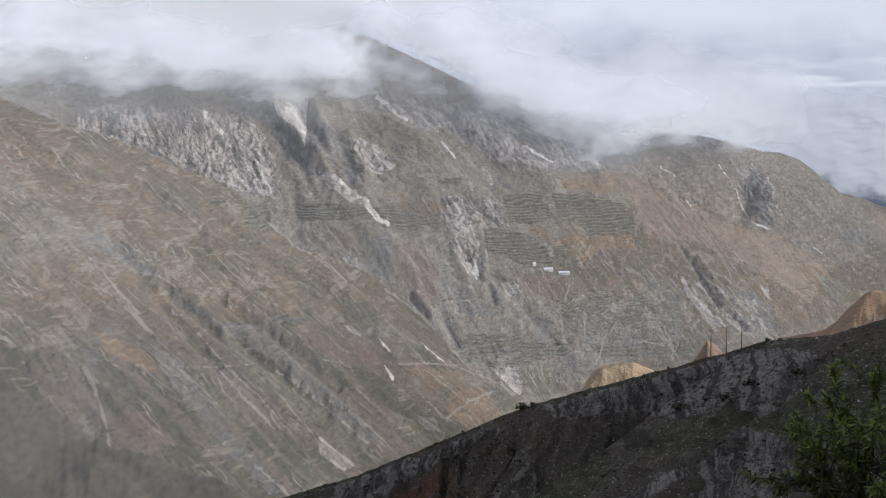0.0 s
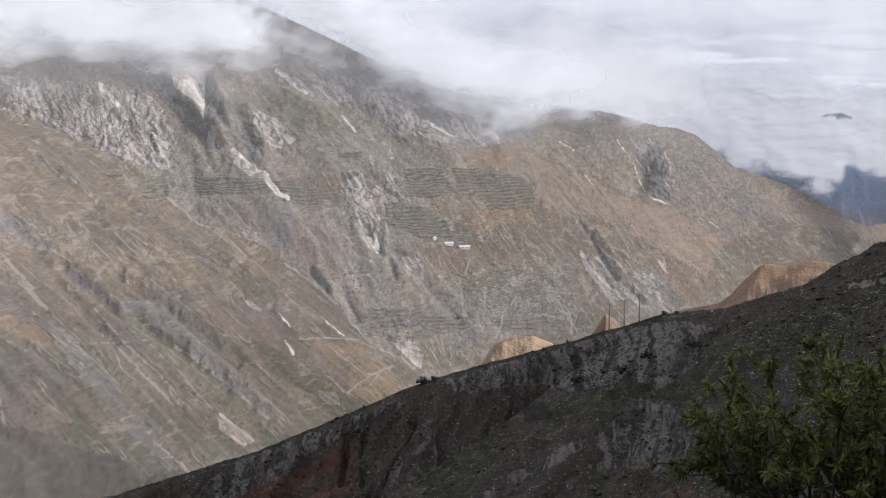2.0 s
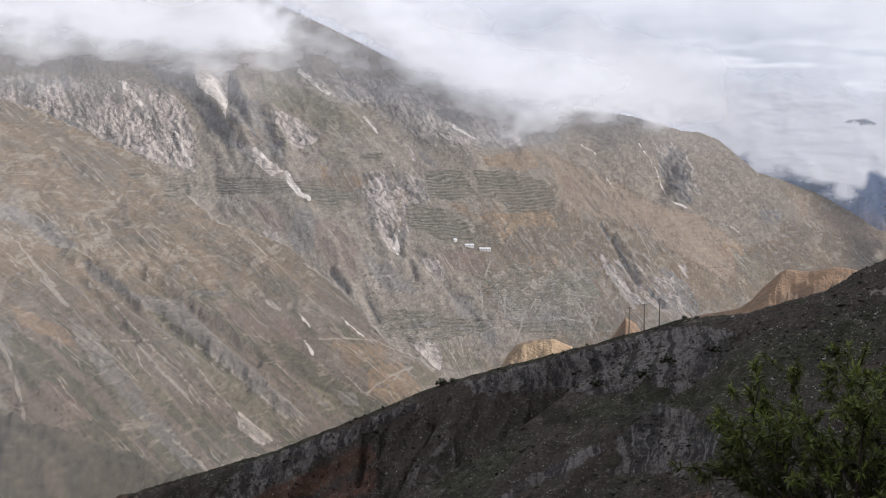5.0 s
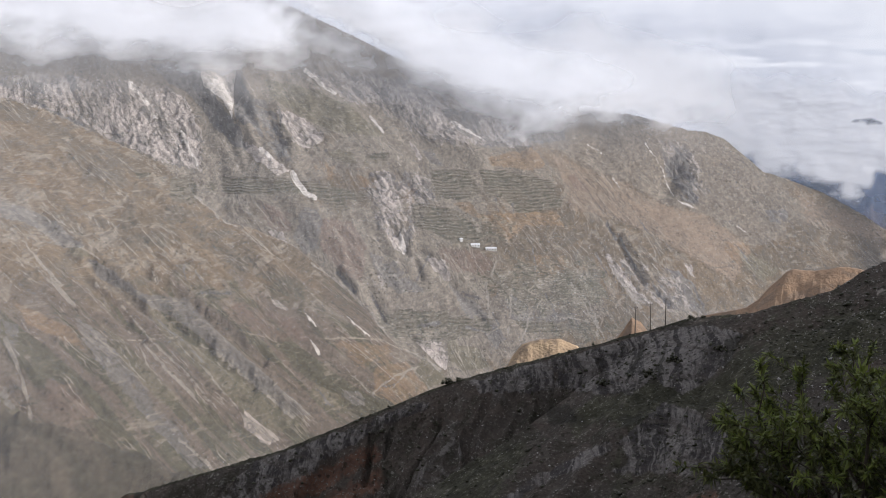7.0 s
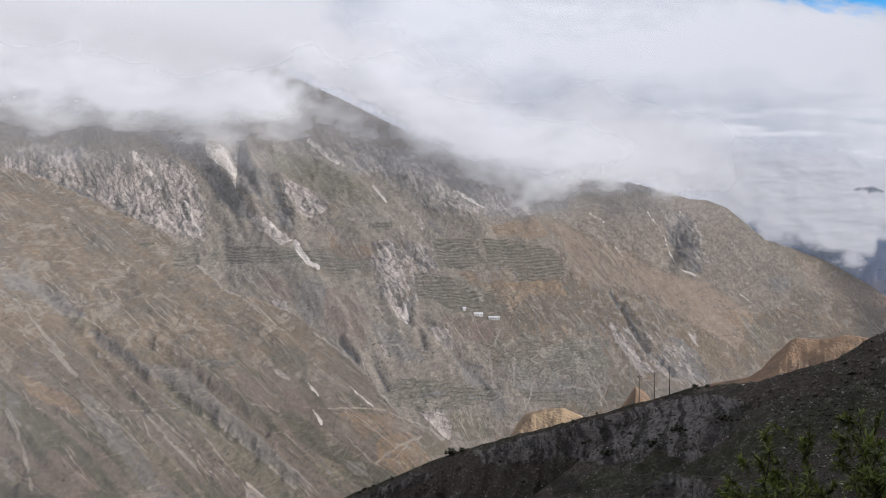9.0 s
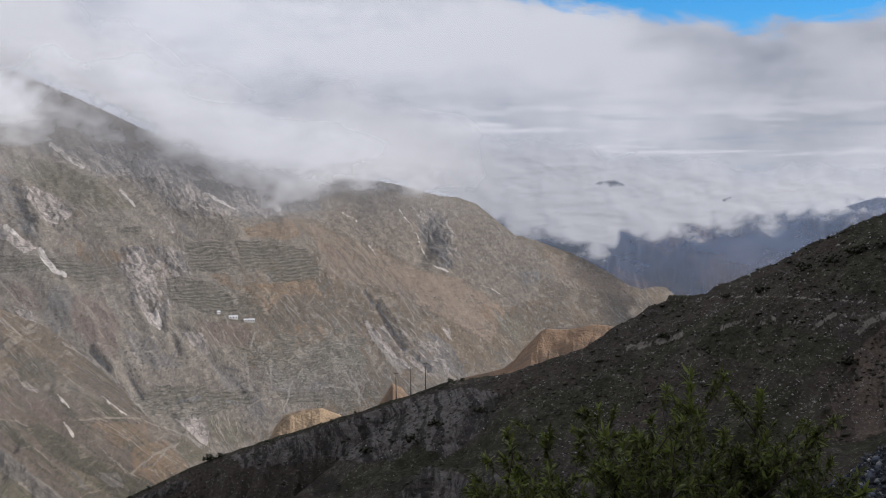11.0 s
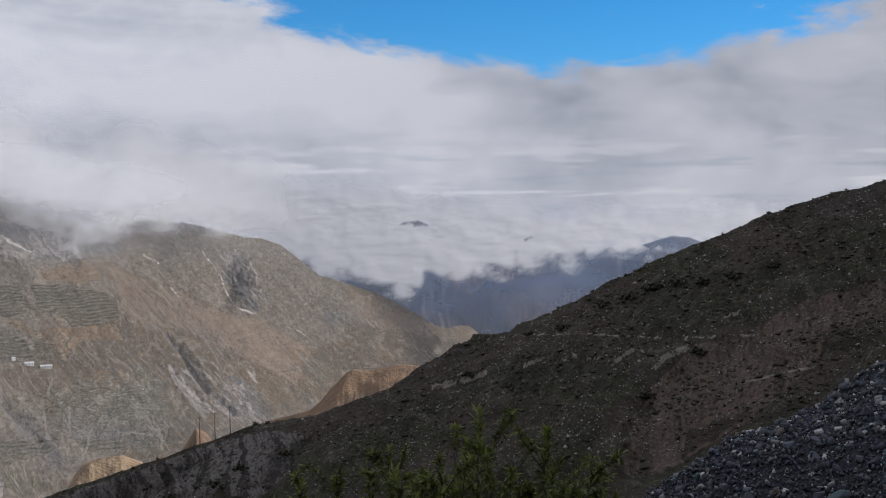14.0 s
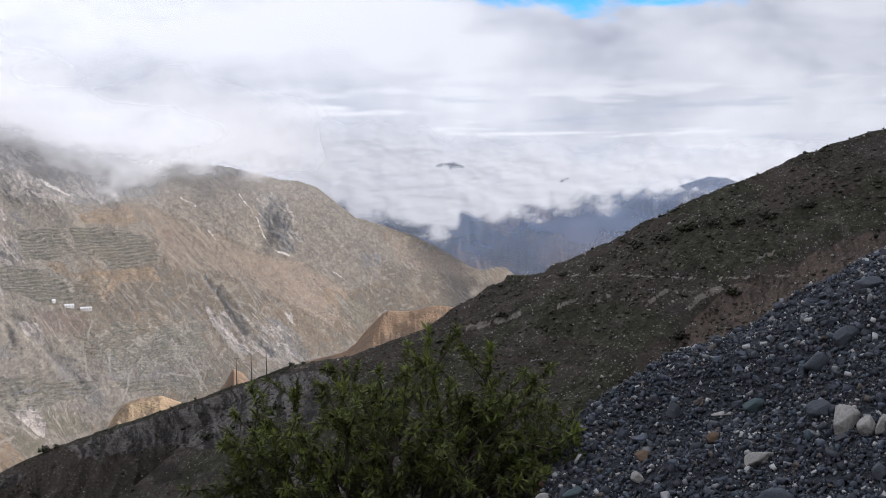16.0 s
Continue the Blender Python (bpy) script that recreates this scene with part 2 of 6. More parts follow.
# hollows of the slope whose shade is painted as dark patches
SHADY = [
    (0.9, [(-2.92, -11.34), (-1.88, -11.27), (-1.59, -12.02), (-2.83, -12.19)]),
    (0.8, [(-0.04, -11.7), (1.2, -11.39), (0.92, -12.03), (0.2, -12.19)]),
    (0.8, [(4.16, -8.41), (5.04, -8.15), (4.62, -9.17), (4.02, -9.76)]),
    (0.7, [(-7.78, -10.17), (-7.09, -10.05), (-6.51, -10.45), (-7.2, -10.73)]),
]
CUTTING = [
    (0.95, [(17.48, -9.83), (17.97, -8.02), (18.68, -6.66), (19.14, -6.1), (20.53, -4.75), (22.58, -4.42), (23.93, -4.66), (25.72, -4.67), (23.92, -6.7), (21.41, -8.5), (19.1, -9.85)]),
    (0.9, [(22.58, -4.42), (23.26, -3.75), (24.83, -2.97), (27.94, -2.22), (27.94, -3.56), (25.95, -4.11), (24.38, -4.66)]),
]
TURF_HIGH = [
    (0.8, [(13.42, -5.66), (15.72, -5.25), (18.0, -5.74), (18.91, -6.21), (18.22, -6.66), (16.83, -7.55), (14.54, -7.05), (12.26, -6.54)]),
    (0.8, [(18.28, -2.55), (21.46, -2.82), (23.71, -2.85), (22.81, -3.75), (20.31, -4.4), (18.02, -4.14)]),
    (0.8, [(22.58, -3.52), (27.8, -1.21), (27.8, -2.21), (24.83, -2.86)]),
]
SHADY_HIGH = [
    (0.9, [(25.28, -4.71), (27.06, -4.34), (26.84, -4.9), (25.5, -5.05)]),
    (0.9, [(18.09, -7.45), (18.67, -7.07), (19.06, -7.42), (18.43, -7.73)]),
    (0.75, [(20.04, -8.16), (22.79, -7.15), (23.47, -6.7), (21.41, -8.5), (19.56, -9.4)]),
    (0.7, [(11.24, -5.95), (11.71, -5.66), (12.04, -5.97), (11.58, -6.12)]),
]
# clefts: carved into the slope, their shade also put into the colour
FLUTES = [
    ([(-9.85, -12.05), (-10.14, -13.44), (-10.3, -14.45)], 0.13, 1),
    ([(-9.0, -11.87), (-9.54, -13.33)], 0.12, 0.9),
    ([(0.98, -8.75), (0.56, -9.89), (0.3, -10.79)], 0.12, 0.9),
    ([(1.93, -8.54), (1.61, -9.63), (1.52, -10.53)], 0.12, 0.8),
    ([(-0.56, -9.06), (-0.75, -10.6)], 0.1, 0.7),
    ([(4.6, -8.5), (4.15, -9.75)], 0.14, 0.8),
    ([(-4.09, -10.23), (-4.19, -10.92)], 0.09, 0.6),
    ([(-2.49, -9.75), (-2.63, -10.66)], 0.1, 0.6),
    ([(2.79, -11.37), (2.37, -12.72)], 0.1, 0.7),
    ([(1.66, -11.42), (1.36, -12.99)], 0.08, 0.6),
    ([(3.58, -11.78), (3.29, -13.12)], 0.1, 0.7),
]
LEDGE = [
    ([(9.98, -6.37), (10.9, -6.17), (12.04, -5.85)], 0.12, 1),
    ([(13.65, -5.55), (14.34, -5.29)], 0.09, 0.9),
    ([(15.03, -5.39), (15.72, -5.18)], 0.08, 0.9),
    ([(16.06, -5.41), (16.86, -5.2)], 0.07, 0.8),
    ([(17.2, -5.5), (18.01, -4.94)], 0.09, 0.9),
    ([(18.13, -5.06), (18.7, -4.95)], 0.08, 0.8),
    ([(18.92, -5.64), (19.38, -5.19), (20.19, -4.86)], 0.13, 1),
    ([(21.44, -4.41), (22.8, -4.38)], 0.05, 0.8),
    ([(21.68, -3.62), (22.24, -3.47)], 0.1, 0.8),
    ([(22.34, -6.24), (24.15, -5.79), (25.28, -5.57)], 0.07, 0.7),
    ([(11.4, -4.38), (12.3, -4.45)], 0.05, 0.8),
    ([(17.28, -7.67), (17.75, -7.56)], 0.1, 0.6),
]


# ribs and clefts of the far mountain, and scars on its left spur: (points, half width, metres)
RIBS = [
    ([(-17.17, 1.97), (-16.29, 0.88), (-15.25, -0.56)], 0.42, 24),
    ([(-15.41, 1.78), (-15.07, 0.9), (-14.8, -0.11)], 0.3, 18),
    ([(-13.95, 0.35), (-13.61, -0.65), (-13.16, -1.78)], 0.28, 12),
    ([(0.07, -4.42), (0.66, -5.31), (1.18, -6.31)], 0.1, 5),
    ([(-11.32, -6.08), (-10.62, -6.87)], 0.2, 8),
    ([(-8.76, 0.99), (-7.15, -0.57), (-5.54, -1.68)], 0.5, 14),
    ([(-5.12, 0.14), (-3.62, -1.09)], 0.4, 12),
]
CLEFTS = [
    ([(-0.68, -3.98), (-0.21, -4.65)], 0.08, 7),
    ([(-0.22, -4.54), (0.33, -5.54), (0.87, -6.32)], 0.09, 9),
    ([(1.18, -6.42), (1.88, -7.19)], 0.08, 7),
    ([(-15.85, 1.33), (-15.63, -0.01)], 0.22, 10),
    ([(-11.52, -6.15), (-10.78, -6.92)], 0.08, 7),
    ([(-10.16, -6.98), (-9.58, -8.0)], 0.12, 7),
    ([(-13.36, -2.12), (-12.59, -3.13)], 0.16, 8),
    ([(-9.39, -4.24), (-8.65, -5.3)], 0.2, 8),
    ([(-8.24, -5.14), (-6.84, -6.49), (-5.67, -7.84)], 0.2, 9),
    ([(-8.35, -5.48), (-8.11, -6.28)], 0.15, 6),
]
SCARS = [
    ([(-23.33, -3.59), (-22.31, -5.03), (-20.96, -6.82), (-19.36, -8.64)], 0.25, 0.8),
    ([(-21.26, -5.71), (-19.34, -7.31), (-17.16, -8.70), (-14.94, -10.54)], 0.25, 1.0),
    ([(-19.21, -5.98), (-17.14, -7.47), (-14.48, -9.66)], 0.2, 0.8),
]


def uphill(az, r):
    """The mountain side above the road, to the right of and behind the viewpoint."""
    el = np.interp(az % 360, [0, 34, 46, 62, 80, 100, 140, 180, 215, 240, 360], [-40, -26, -4, 18, 28, 31, 31, 24, 8, -30, -40])
    z = -2.75 + np.where(r > 5, r - 5, 0.0) * tan(el)
    top = 60 + 0.25 * np.maximum(r - 200, 0)
    return np.minimum(z, top)


def local(x, y):
    """The road shoulder round the viewpoint, and the edge beyond which it drops into the ravine."""
    z = np.where(x < 2.4, -2.72 + 0.06 * np.minimum(x - 2.4, 0) * (x > -8), -2.72 + 0.40 * np.clip(x - 2.4, 0, 14))
    edge = 10.2 + 0.16 * (x - 3.0)
    return z - 0.85 * np.maximum(y - edge, 0) - 0.7 * np.maximum(-x - 6.0, 0)


def land(az, r):
    """Height and the masks of the surface for arrays of azimuth and distance."""
    a = np.radians(az)
    x, y = r * np.sin(a), r * np.cos(a)
    h = {}
    layers = []
    for name, s in (("massif", MASSIF), ("left", LEFT_SPUR), ("low", LOW_SPUR), ("cliff", CLIFF_SPUR), ("hill", HILL)):
        z, rc = s.height(az, r, x, y)
        u, v = s.along(x, y)
        below = np.clip((rc - r) / np.maximum(rc, 1), 0, 1)
        if name == "massif":
            f = ease(rc - r, 0, 260)
            w = fbm(x / 520, y / 520, 2, 0.5) * 80
            craggy = ease(fbm(x / 520 + 2, y / 520, 3), -0.25, 0.55)
            g = ridged((u + w) / 330, v / 1300, 5, 0.5)
            g2 = ridged((u + w * 0.7) / 85 + 9, v / 300, 3, 0.5)
            z = z + f * ((g * 13 - 7) * (1 - 0.65 * ease(az, -5.0, -1.0)) + (g2 - 0.4) * (0.4 + 2.0 * craggy * (0.35 + 0.65 * ease(-az, 0.5, 5.0)))) + fbm(x / 60, y / 60, 3, 0.5) * (0.7 + 1.6 * craggy * f) + (ridged(x / 80 + w / 90, y / 80 + w / 60, 3, 0.5) - 0.5) * (0.4 + 2.0 * craggy * (0.25 + 0.75 * ease(-az, 0.5, 5.0))) * f + fbm(x / 700, y / 700, 2) * 30 * f
            el = np.degrees(np.arctan2(z, r))
            z = z + (traces(az, el, RIBS) - traces(az, el, CLEFTS)) * f * (r > 2000)
            h["gully_m"], h["craggy"] = (g, g2), craggy
        elif name == "left":
            f = ease(rc - r, 0, 160)
            w = fbm(x / 480 + 4, y / 480, 2, 0.5) * 55
            flat = ease(fbm(x / 450 + 7, y / 450, 3), -0.3, 0.5)
            g = ridged((u + w) / 250 + 3, v / 1700, 4, 0.5)
            g2 = ridged((u + w * 0.6) / 60 + 1, v / 520, 4, 0.55)
            z = z + f * (g * 11 - 6 + (g2 - 0.4) * (0.4 + 1.2 * flat)) + fbm(x / 45, y / 45, 5, 0.6) * (0.5 + 0.9 * flat) + (ridged(x / 60 + w / 70, y / 60 + w / 50, 5, 0.58) - 0.5) * (0.8 + 2.2 * flat) * f
            z = z - 12 * traces(az, np.degrees(np.arctan2(z, r)), SCARS) * f * (r > 1200)
            h["gully_l"] = (g, g2)
        elif name == "low":
            z = z + fbm(x / 90, y / 90, 5, 0.55) * 14 + ridged(u / 90, v / 240, 3) * 6
        elif name == "cliff":
            f = ease(rc - r, 0, 10)
            g = ridged(u / 12 + fbm(x / 24, y / 24, 3) * 0.5, v / 80, 5, 0.58)
            wall = ease(fbm(x / 60 + 3, y / 60, 2), -0.5, 0.3)
            z = z + f * (g * 3.8 - 1.9) - wall * 9 * (ease(rc - r, 2, 13) - ease(rc - r, 13, 55)) + fbm(x / 9, y / 9, 5, 0.62) * 0.7 * (0.3 + f) + fbm(x / 70, y / 70, 2) * 2.0 * f
            el = np.degrees(np.arctan2(z, r))
            z = z - 5.0 * traces(az, el, FLUTES) * f + 4.0 * traces(az, el, BLUFF)
            h["gully_c"] = g
        else:
            f = ease(rc - r, 0, 25)
            g = ridged(u / 48 + fbm(x / 60, y / 60, 2) * 0.5, v / 190, 3, 0.5)
            z = z + f * (g * 3.2 - 1.5) + fbm(x / 14, y / 14, 5, 0.62) * (0.7 + 0.5 * f)
            el = np.degrees(np.arctan2(z, r))
            z = z + 1.4 * traces(az, el, LEDGE) + 2.2 * traces(az, el, BLUFF) - 3.0 * patches(az, el, CUTTING, 0.35)
            h["gully_h"] = g
        layers.append(z)
    # the scooped hollow with its dark rock wall, on the right shoulder of the massif
    el = np.degrees(np.arctan2(layers[0], r))
    q = np.exp(-((az - 1.75 - 0.25 * (el + 2)) / 0.62) ** 2 - ((el + 2.05) / 0.95) ** 2)
    layers[0] = layers[0] - 27 * q * (r > 2500)
    floor = -640 + fbm(x / 300, y / 300, 3) * 12
    near = np.maximum(local(x, y), uphill(az, r))
    near = np.where(r > 14, np.maximum(near, -640), near)
    layers += [floor, near]
    st = np.stack(layers)
    top = st.argmax(0)
    return x, y, st.max(0), top, h


def link_mesh(name, verts, quads, mat, smooth=True, attrs=None):
    me = bpy.data.meshes.new(name)
    me.vertices.add(len(verts))
    me.vertices.foreach_set("co", np.asarray(verts, dtype=np.float32).ravel())
    k = quads.shape[1]
    me.loops.add(quads.size)
    me.loops.foreach_set("vertex_index", quads.astype(np.int32).ravel())
    me.polygons.add(len(quads))
    me.polygons.foreach_set("loop_start", (np.arange(len(quads)) * k).astype(np.int32))
    if smooth:
        me.polygons.foreach_set("use_smooth", np.ones(len(quads), dtype=bool))
    me.update(calc_edges=True)
    me.validate()
    for key, val in (attrs or {}).items():
        at = me.attributes.new(key, "FLOAT", "POINT")
        at.data.foreach_set("value", np.asarray(val, dtype=np.float32).ravel())
    me.materials.append(mat)
    return new(name, me)


def grid_quads(rows, cols, wrap=False):
    i, j = np.meshgrid(np.arange(rows - 1), np.arange(cols if wrap else cols - 1), indexing="ij")
    j2 = (j + 1) % cols
    return np.stack([i * cols + j, i * cols + j2, (i + 1) * cols + j2, (i + 1) * cols + j], -1).reshape(-1, 4)


# ---- materials ----
def material(name):
    m = bpy.data.materials.new(name)
    m.use_nodes = True
    return m, Nodes(m.node_tree)


def finish(n, color, rough=0.9, bump=None, strength=0.5, distance=1.0, spec=0.25, **more):
    b = n.add("ShaderNodeBsdfPrincipled", {"Base Color": color, "Roughness": rough, "Specular IOR Level": spec, **more})
    if bump is not None:
        bp = n.add("ShaderNodeBump", {"Height": bump, "Strength": strength, "Distance": distance})
        n.put(b.inputs["Normal"], bp.outputs[0])
    n.add("ShaderNodeOutputMaterial", {0: b})
    return b


def mountain_material():
    """Dry grass, scree, pale broken rock and terraced scrub; the masks come with the mesh, rock strokes run down the slope."""
    m, n = material("mountain_side")
    co = n.add("ShaderNodeTexCoord").outputs["Object"]
    down = n.add("ShaderNodeCombineXYZ", {0: n.attr("across"), 1: n.attr("downhill"), 2: 0.0}).outputs[0]
    # tufts and stones lie drawn out towards the valley
    lie = n.scaled(co, 1.0, 0.3, 1.0)
    big = n.noise(co, 0.0065, 6.0, 0.60, 0.8)
    mid = n.noise(lie, 1 / 32, 4.0, 0.62, 0.7)
    lump = n.noise(lie, 1 / 12, 2.0, 0.6, 0.5)
    fine = n.noise(lie, 1 / 6, 1.0, 0.6)
    grain = n.noise(lie, 1 / 3.2, 0.0, 0.5)
    st1 = n.noise(n.scaled(down, 1 / 26, 1 / 190, 1), 1.0, 4.0, 0.60, 0.7)
    st3 = n.noise(n.scaled(down, 1 / 60, 1 / 420, 1), 1.0, 4.0, 0.58, 0.9)
    stroke = n.noise(n.scaled(down, 1 / 15, 1 / 40, 1), 1.0, 3.0, 0.60, 0.8)
    ledge = n.noise(n.scaled(co, 1 / 24, 1 / 60, 1 / 5), 1.0, 2.0, 0.6, 0.4)
    # open ground: warm dry grass and cool scree, in ragged patches
    tan = n.mix(n.step(big, 0.44, 0.56), (0.170, 0.131, 0.090), (0.138, 0.111, 0.080))
    cool = n.mix(n.step(mid, 0.44, 0.56), (0.188, 0.162, 0.131), (0.236, 0.204, 0.165))

    def veil(a, lo=0.42, hi=0.58, top=1.0, k=0.38):
        v = n.math("ADD", n.attr(a), n.math("MULTIPLY", n.math("SUBTRACT", mid, 0.5), k))
        v = n.math("ADD", v, n.math("MULTIPLY", n.math("SUBTRACT", st1, 0.5), k))
        v = n.math("ADD", v, n.math("MULTIPLY", n.math("SUBTRACT", fine, 0.5), 0.3))
        return n.step(v, lo, hi, 0.0, top)

    def two(field, a, b, lo=0.42, hi=0.58):
        return n.mix(n.step(field, lo, hi), a, b)

    c = n.mix(veil("tan", 0.3, 0.7, 1.0, 0.9), cool, tan)
    c = n.mix(n.step(mid, 0.545, 0.565, 0.0, 0.5), c, (0.134, 0.120, 0.098))
    c = n.mix(n.step(mid, 0.425, 0.405, 0.0, 0.5), c, (0.262, 0.225, 0.180))
    # low on the left side: olive, brown and grey bands down the slope
    bands = two(st3, (0.088, 0.082, 0.056), (0.140, 0.114, 0.092), 0.47, 0.52)
    bands = n.mix(n.step(st1, 0.57, 0.60, 0.0, 0.6), bands, (0.180, 0.155, 0.128))
    c = n.mix(veil("low", 0.34, 0.66, 0.9, 0.7), c, bands)
    c = n.mix(veil("smooth", 0.35, 0.65, 0.85), c, two(big, (0.248, 0.190, 0.142), (0.215, 0.170, 0.130)))
    c = n.mix(veil("grey", 0.35, 0.65, 0.8), c, two(lump, (0.172, 0.148, 0.120), (0.215, 0.184, 0.150)))
    c = n.mix(veil("ochre", 0.38, 0.58, 0.6, 0.8), c, two(mid, (0.250, 0.170, 0.102), (0.208, 0.147, 0.093)))
    c = n.mix(veil("rust", 0.38, 0.56, 0.6, 0.7), c, two(fine, (0.190, 0.135, 0.108), (0.145, 0.112, 0.094)))
    c = n.mix(veil("olive", 0.42, 0.54, 0.75, 0.7), c, two(mid, (0.124, 0.113, 0.078), (0.162, 0.144, 0.104), 0.47, 0.52))
    c = n.mix(veil("blue", 0.44, 0.52, 0.75, 0.8), c, two(st1, (0.152, 0.141, 0.130), (0.195, 0.180, 0.163)))
    # broken rock: angular slabs of uneven tone, dark joints and pale broken faces
    bent = n.add("ShaderNodeVectorMath", {0: n.scaled(down, 1 / 15, 1 / 36, 1.0), 1: n.scaled(n.add("ShaderNodeTexNoise", {"Vector": co, "Scale": 0.035, "Detail": 3.0}).outputs["Color"], 1.6, 1.6, 0.0)}, operation="ADD").outputs[0]
    slab = n.add("ShaderNodeSeparateXYZ", {0: n.add("ShaderNodeTexVoronoi", {"Vector": bent, "Scale": 1.0}, voronoi_dimensions="2D").outputs["Color"]}).outputs[0]
    joint = n.add("ShaderNodeTexVoronoi", {"Vector": bent, "Scale": 1.0}, feature="DISTANCE_TO_EDGE", voronoi_dimensions="2D").outputs["Distance"]
    crack = n.step(n.math("ABSOLUTE", n.math("SUBTRACT", stroke, 0.5)), 0.022, 0.006)
    rock = n.mix(n.step(n.math("ADD", n.math("MULTIPLY", slab, 0.5), stroke), 0.75, 0.79), (0.185, 0.168, 0.152), (0.345, 0.302, 0.266))
    rock = n.mix(n.step(slab, 0.22, 0.10, 0.0, 0.6), rock, (0.120, 0.112, 0.106))
    rock = n.mix(n.math("MULTIPLY", n.step(joint, 0.09, 0.03), n.step(fine, 0.44, 0.52, 0.0, 0.75)), rock, (0.085, 0.080, 0.076))
    rock = n.mix(n.math("MULTIPLY", crack, 0.6), rock, (0.10, 0.094, 0.088))
    c = n.mix(n.math("MULTIPLY", veil("broken", 0.44, 0.52, 0.9, 0.9), n.step(lump, 0.36, 0.5, 0.3, 1.0)), c, rock)
    white = n.mix(n.step(n.math("ADD", n.math("MULTIPLY", slab, 0.45), stroke), 0.62, 0.67), (0.275, 0.242, 0.213), (0.400, 0.350, 0.308))
    white = n.mix(n.math("MULTIPLY", n.step(joint, 0.10, 0.03), n.step(fine, 0.42, 0.52, 0.0, 0.7)), white, (0.130, 0.118, 0.108))
    c = n.mix(veil("pale", 0.45, 0.51, 0.95, 1.0), c, white)
    # short dark strokes and pale ledges along the contour
    here = n.noise(co, 0.0085, 5.0, 0.62, 0.6)
    c = n.mix(n.math("MULTIPLY", n.step(ledge, 0.60, 0.62), n.step(here, 0.48, 0.56, 0.0, 0.55)), c, (0.100, 0.093, 0.074))
    c = n.mix(n.math("MULTIPLY", n.step(ledge, 0.40, 0.38), n.step(here, 0.52, 0.44, 0.0, 0.4)), c, (0.300, 0.258, 0.206))
    c = n.mix(n.math("MULTIPLY", n.step(n.math("ABSOLUTE", n.math("SUBTRACT", st1, 0.53)), 0.012, 0.005), n.step(here, 0.46, 0.52, 0.0, 0.7)), c, (0.315, 0.278, 0.232))
    c = n.mix(n.math("MULTIPLY", n.step(n.math("ABSOLUTE", n.math("SUBTRACT", st1, 0.47)), 0.012, 0.005), n.step(big, 0.46, 0.52, 0.0, 0.7)), c, (0.092, 0.087, 0.075))
    # terraces and walled fields
    z = n.add("ShaderNodeSeparateXYZ", {0: co}).outputs[2]
    wob = n.math("ADD", z, n.math("MULTIPLY", n.noise(co, 0.016, 4.0), 26.0))
    row = n.math("SINE", n.math("MULTIPLY", wob, 0.9))
    terrace = n.mix(n.math("MULTIPLY", n.step(row, 0.45, 0.8), n.step(lump, 0.42, 0.56, 0.05, 0.75)), two(mid, (0.112, 0.105, 0.081), (0.152, 0.134, 0.104), 0.46, 0.52), (0.205, 0.180, 0.142))
    terrace = n.mix(n.math("MULTIPLY", n.step(row, -0.55, -0.8), n.step(lump, 0.42, 0.58, 0.05, 0.85)), terrace, (0.060, 0.058, 0.042))
    plan = n.add("ShaderNodeCombineXYZ", {0: n.math("MULTIPLY", n.attr("across"), 1 / 30), 1: n.math("MULTIPLY", wob, 1 / 5.2), 2: 0.0}).outputs[0]
    plan = n.add("ShaderNodeVectorMath", {0: plan, 1: n.scaled(n.add("ShaderNodeTexNoise", {"Vector": co, "Scale": 0.03, "Detail": 4.0}).outputs["Color"], 1.5, 1.5, 0.0)}, operation="ADD").outputs[0]
    hedge = n.add("ShaderNodeTexVoronoi", {"Vector": plan, "Scale": 1.0, "Randomness": 0.8}, feature="DISTANCE_TO_EDGE", voronoi_dimensions="2D").outputs["Distance"]
    plot = n.add("ShaderNodeTexVoronoi", {"Vector": plan, "Scale": 1.0, "Randomness": 0.8}, voronoi_dimensions="2D").outputs["Color"]
    fields = n.mix(plot, (0.120, 0.112, 0.088), (0.250, 0.216, 0.168))
    fields = n.mix(n.step(hedge, 0.16, 0.06, 0.0, 0.9), fields, n.mix(n.step(mid, 0.44, 0.50), (0.290, 0.262, 0.220), (0.085, 0.084, 0.064)))
    c = n.mix(n.math("MULTIPLY", veil("farm", 0.42, 0.54, 0.8, 0.9), n.step(hedge, 0.5, 0.0, 0.3, 1.0)), c, fields)
    c = n.mix(veil("terrace", 0.42, 0.56, 0.85, 1.0), c, terrace)
    # dark crags and clefts with shade painted in, hedges, white washes, pale runnels, footpaths
    c = n.mix(veil("crag_shade", 0.42, 0.50, 0.85, 0.8), c, n.mix(n.step(stroke, 0.45, 0.60), (0.128, 0.121, 0.114), (0.190, 0.178, 0.164)))
    c = n.mix(veil("lines", 0.42, 0.50, 0.75, 0.8), c, two(fine, (0.310, 0.275, 0.230), (0.245, 0.220, 0.190)))
    c = n.mix(veil("chalk", 0.44, 0.52, 1.0, 0.8), c, two(stroke, (0.36, 0.325, 0.285), (0.54, 0.495, 0.44), 0.46, 0.5))
    c = n.mix(n.step(n.math("ADD", n.attr("paths"), n.math("MULTIPLY", n.math("SUBTRACT", mid, 0.5), 1.0)), 0.35, 0.6, 0.0, 0.65), c, (0.330, 0.285, 0.230))
    # scattered bushes
    dots = n.add("ShaderNodeTexVoronoi", {"Vector": co, "Scale": 0.10, "Randomness": 1.0})
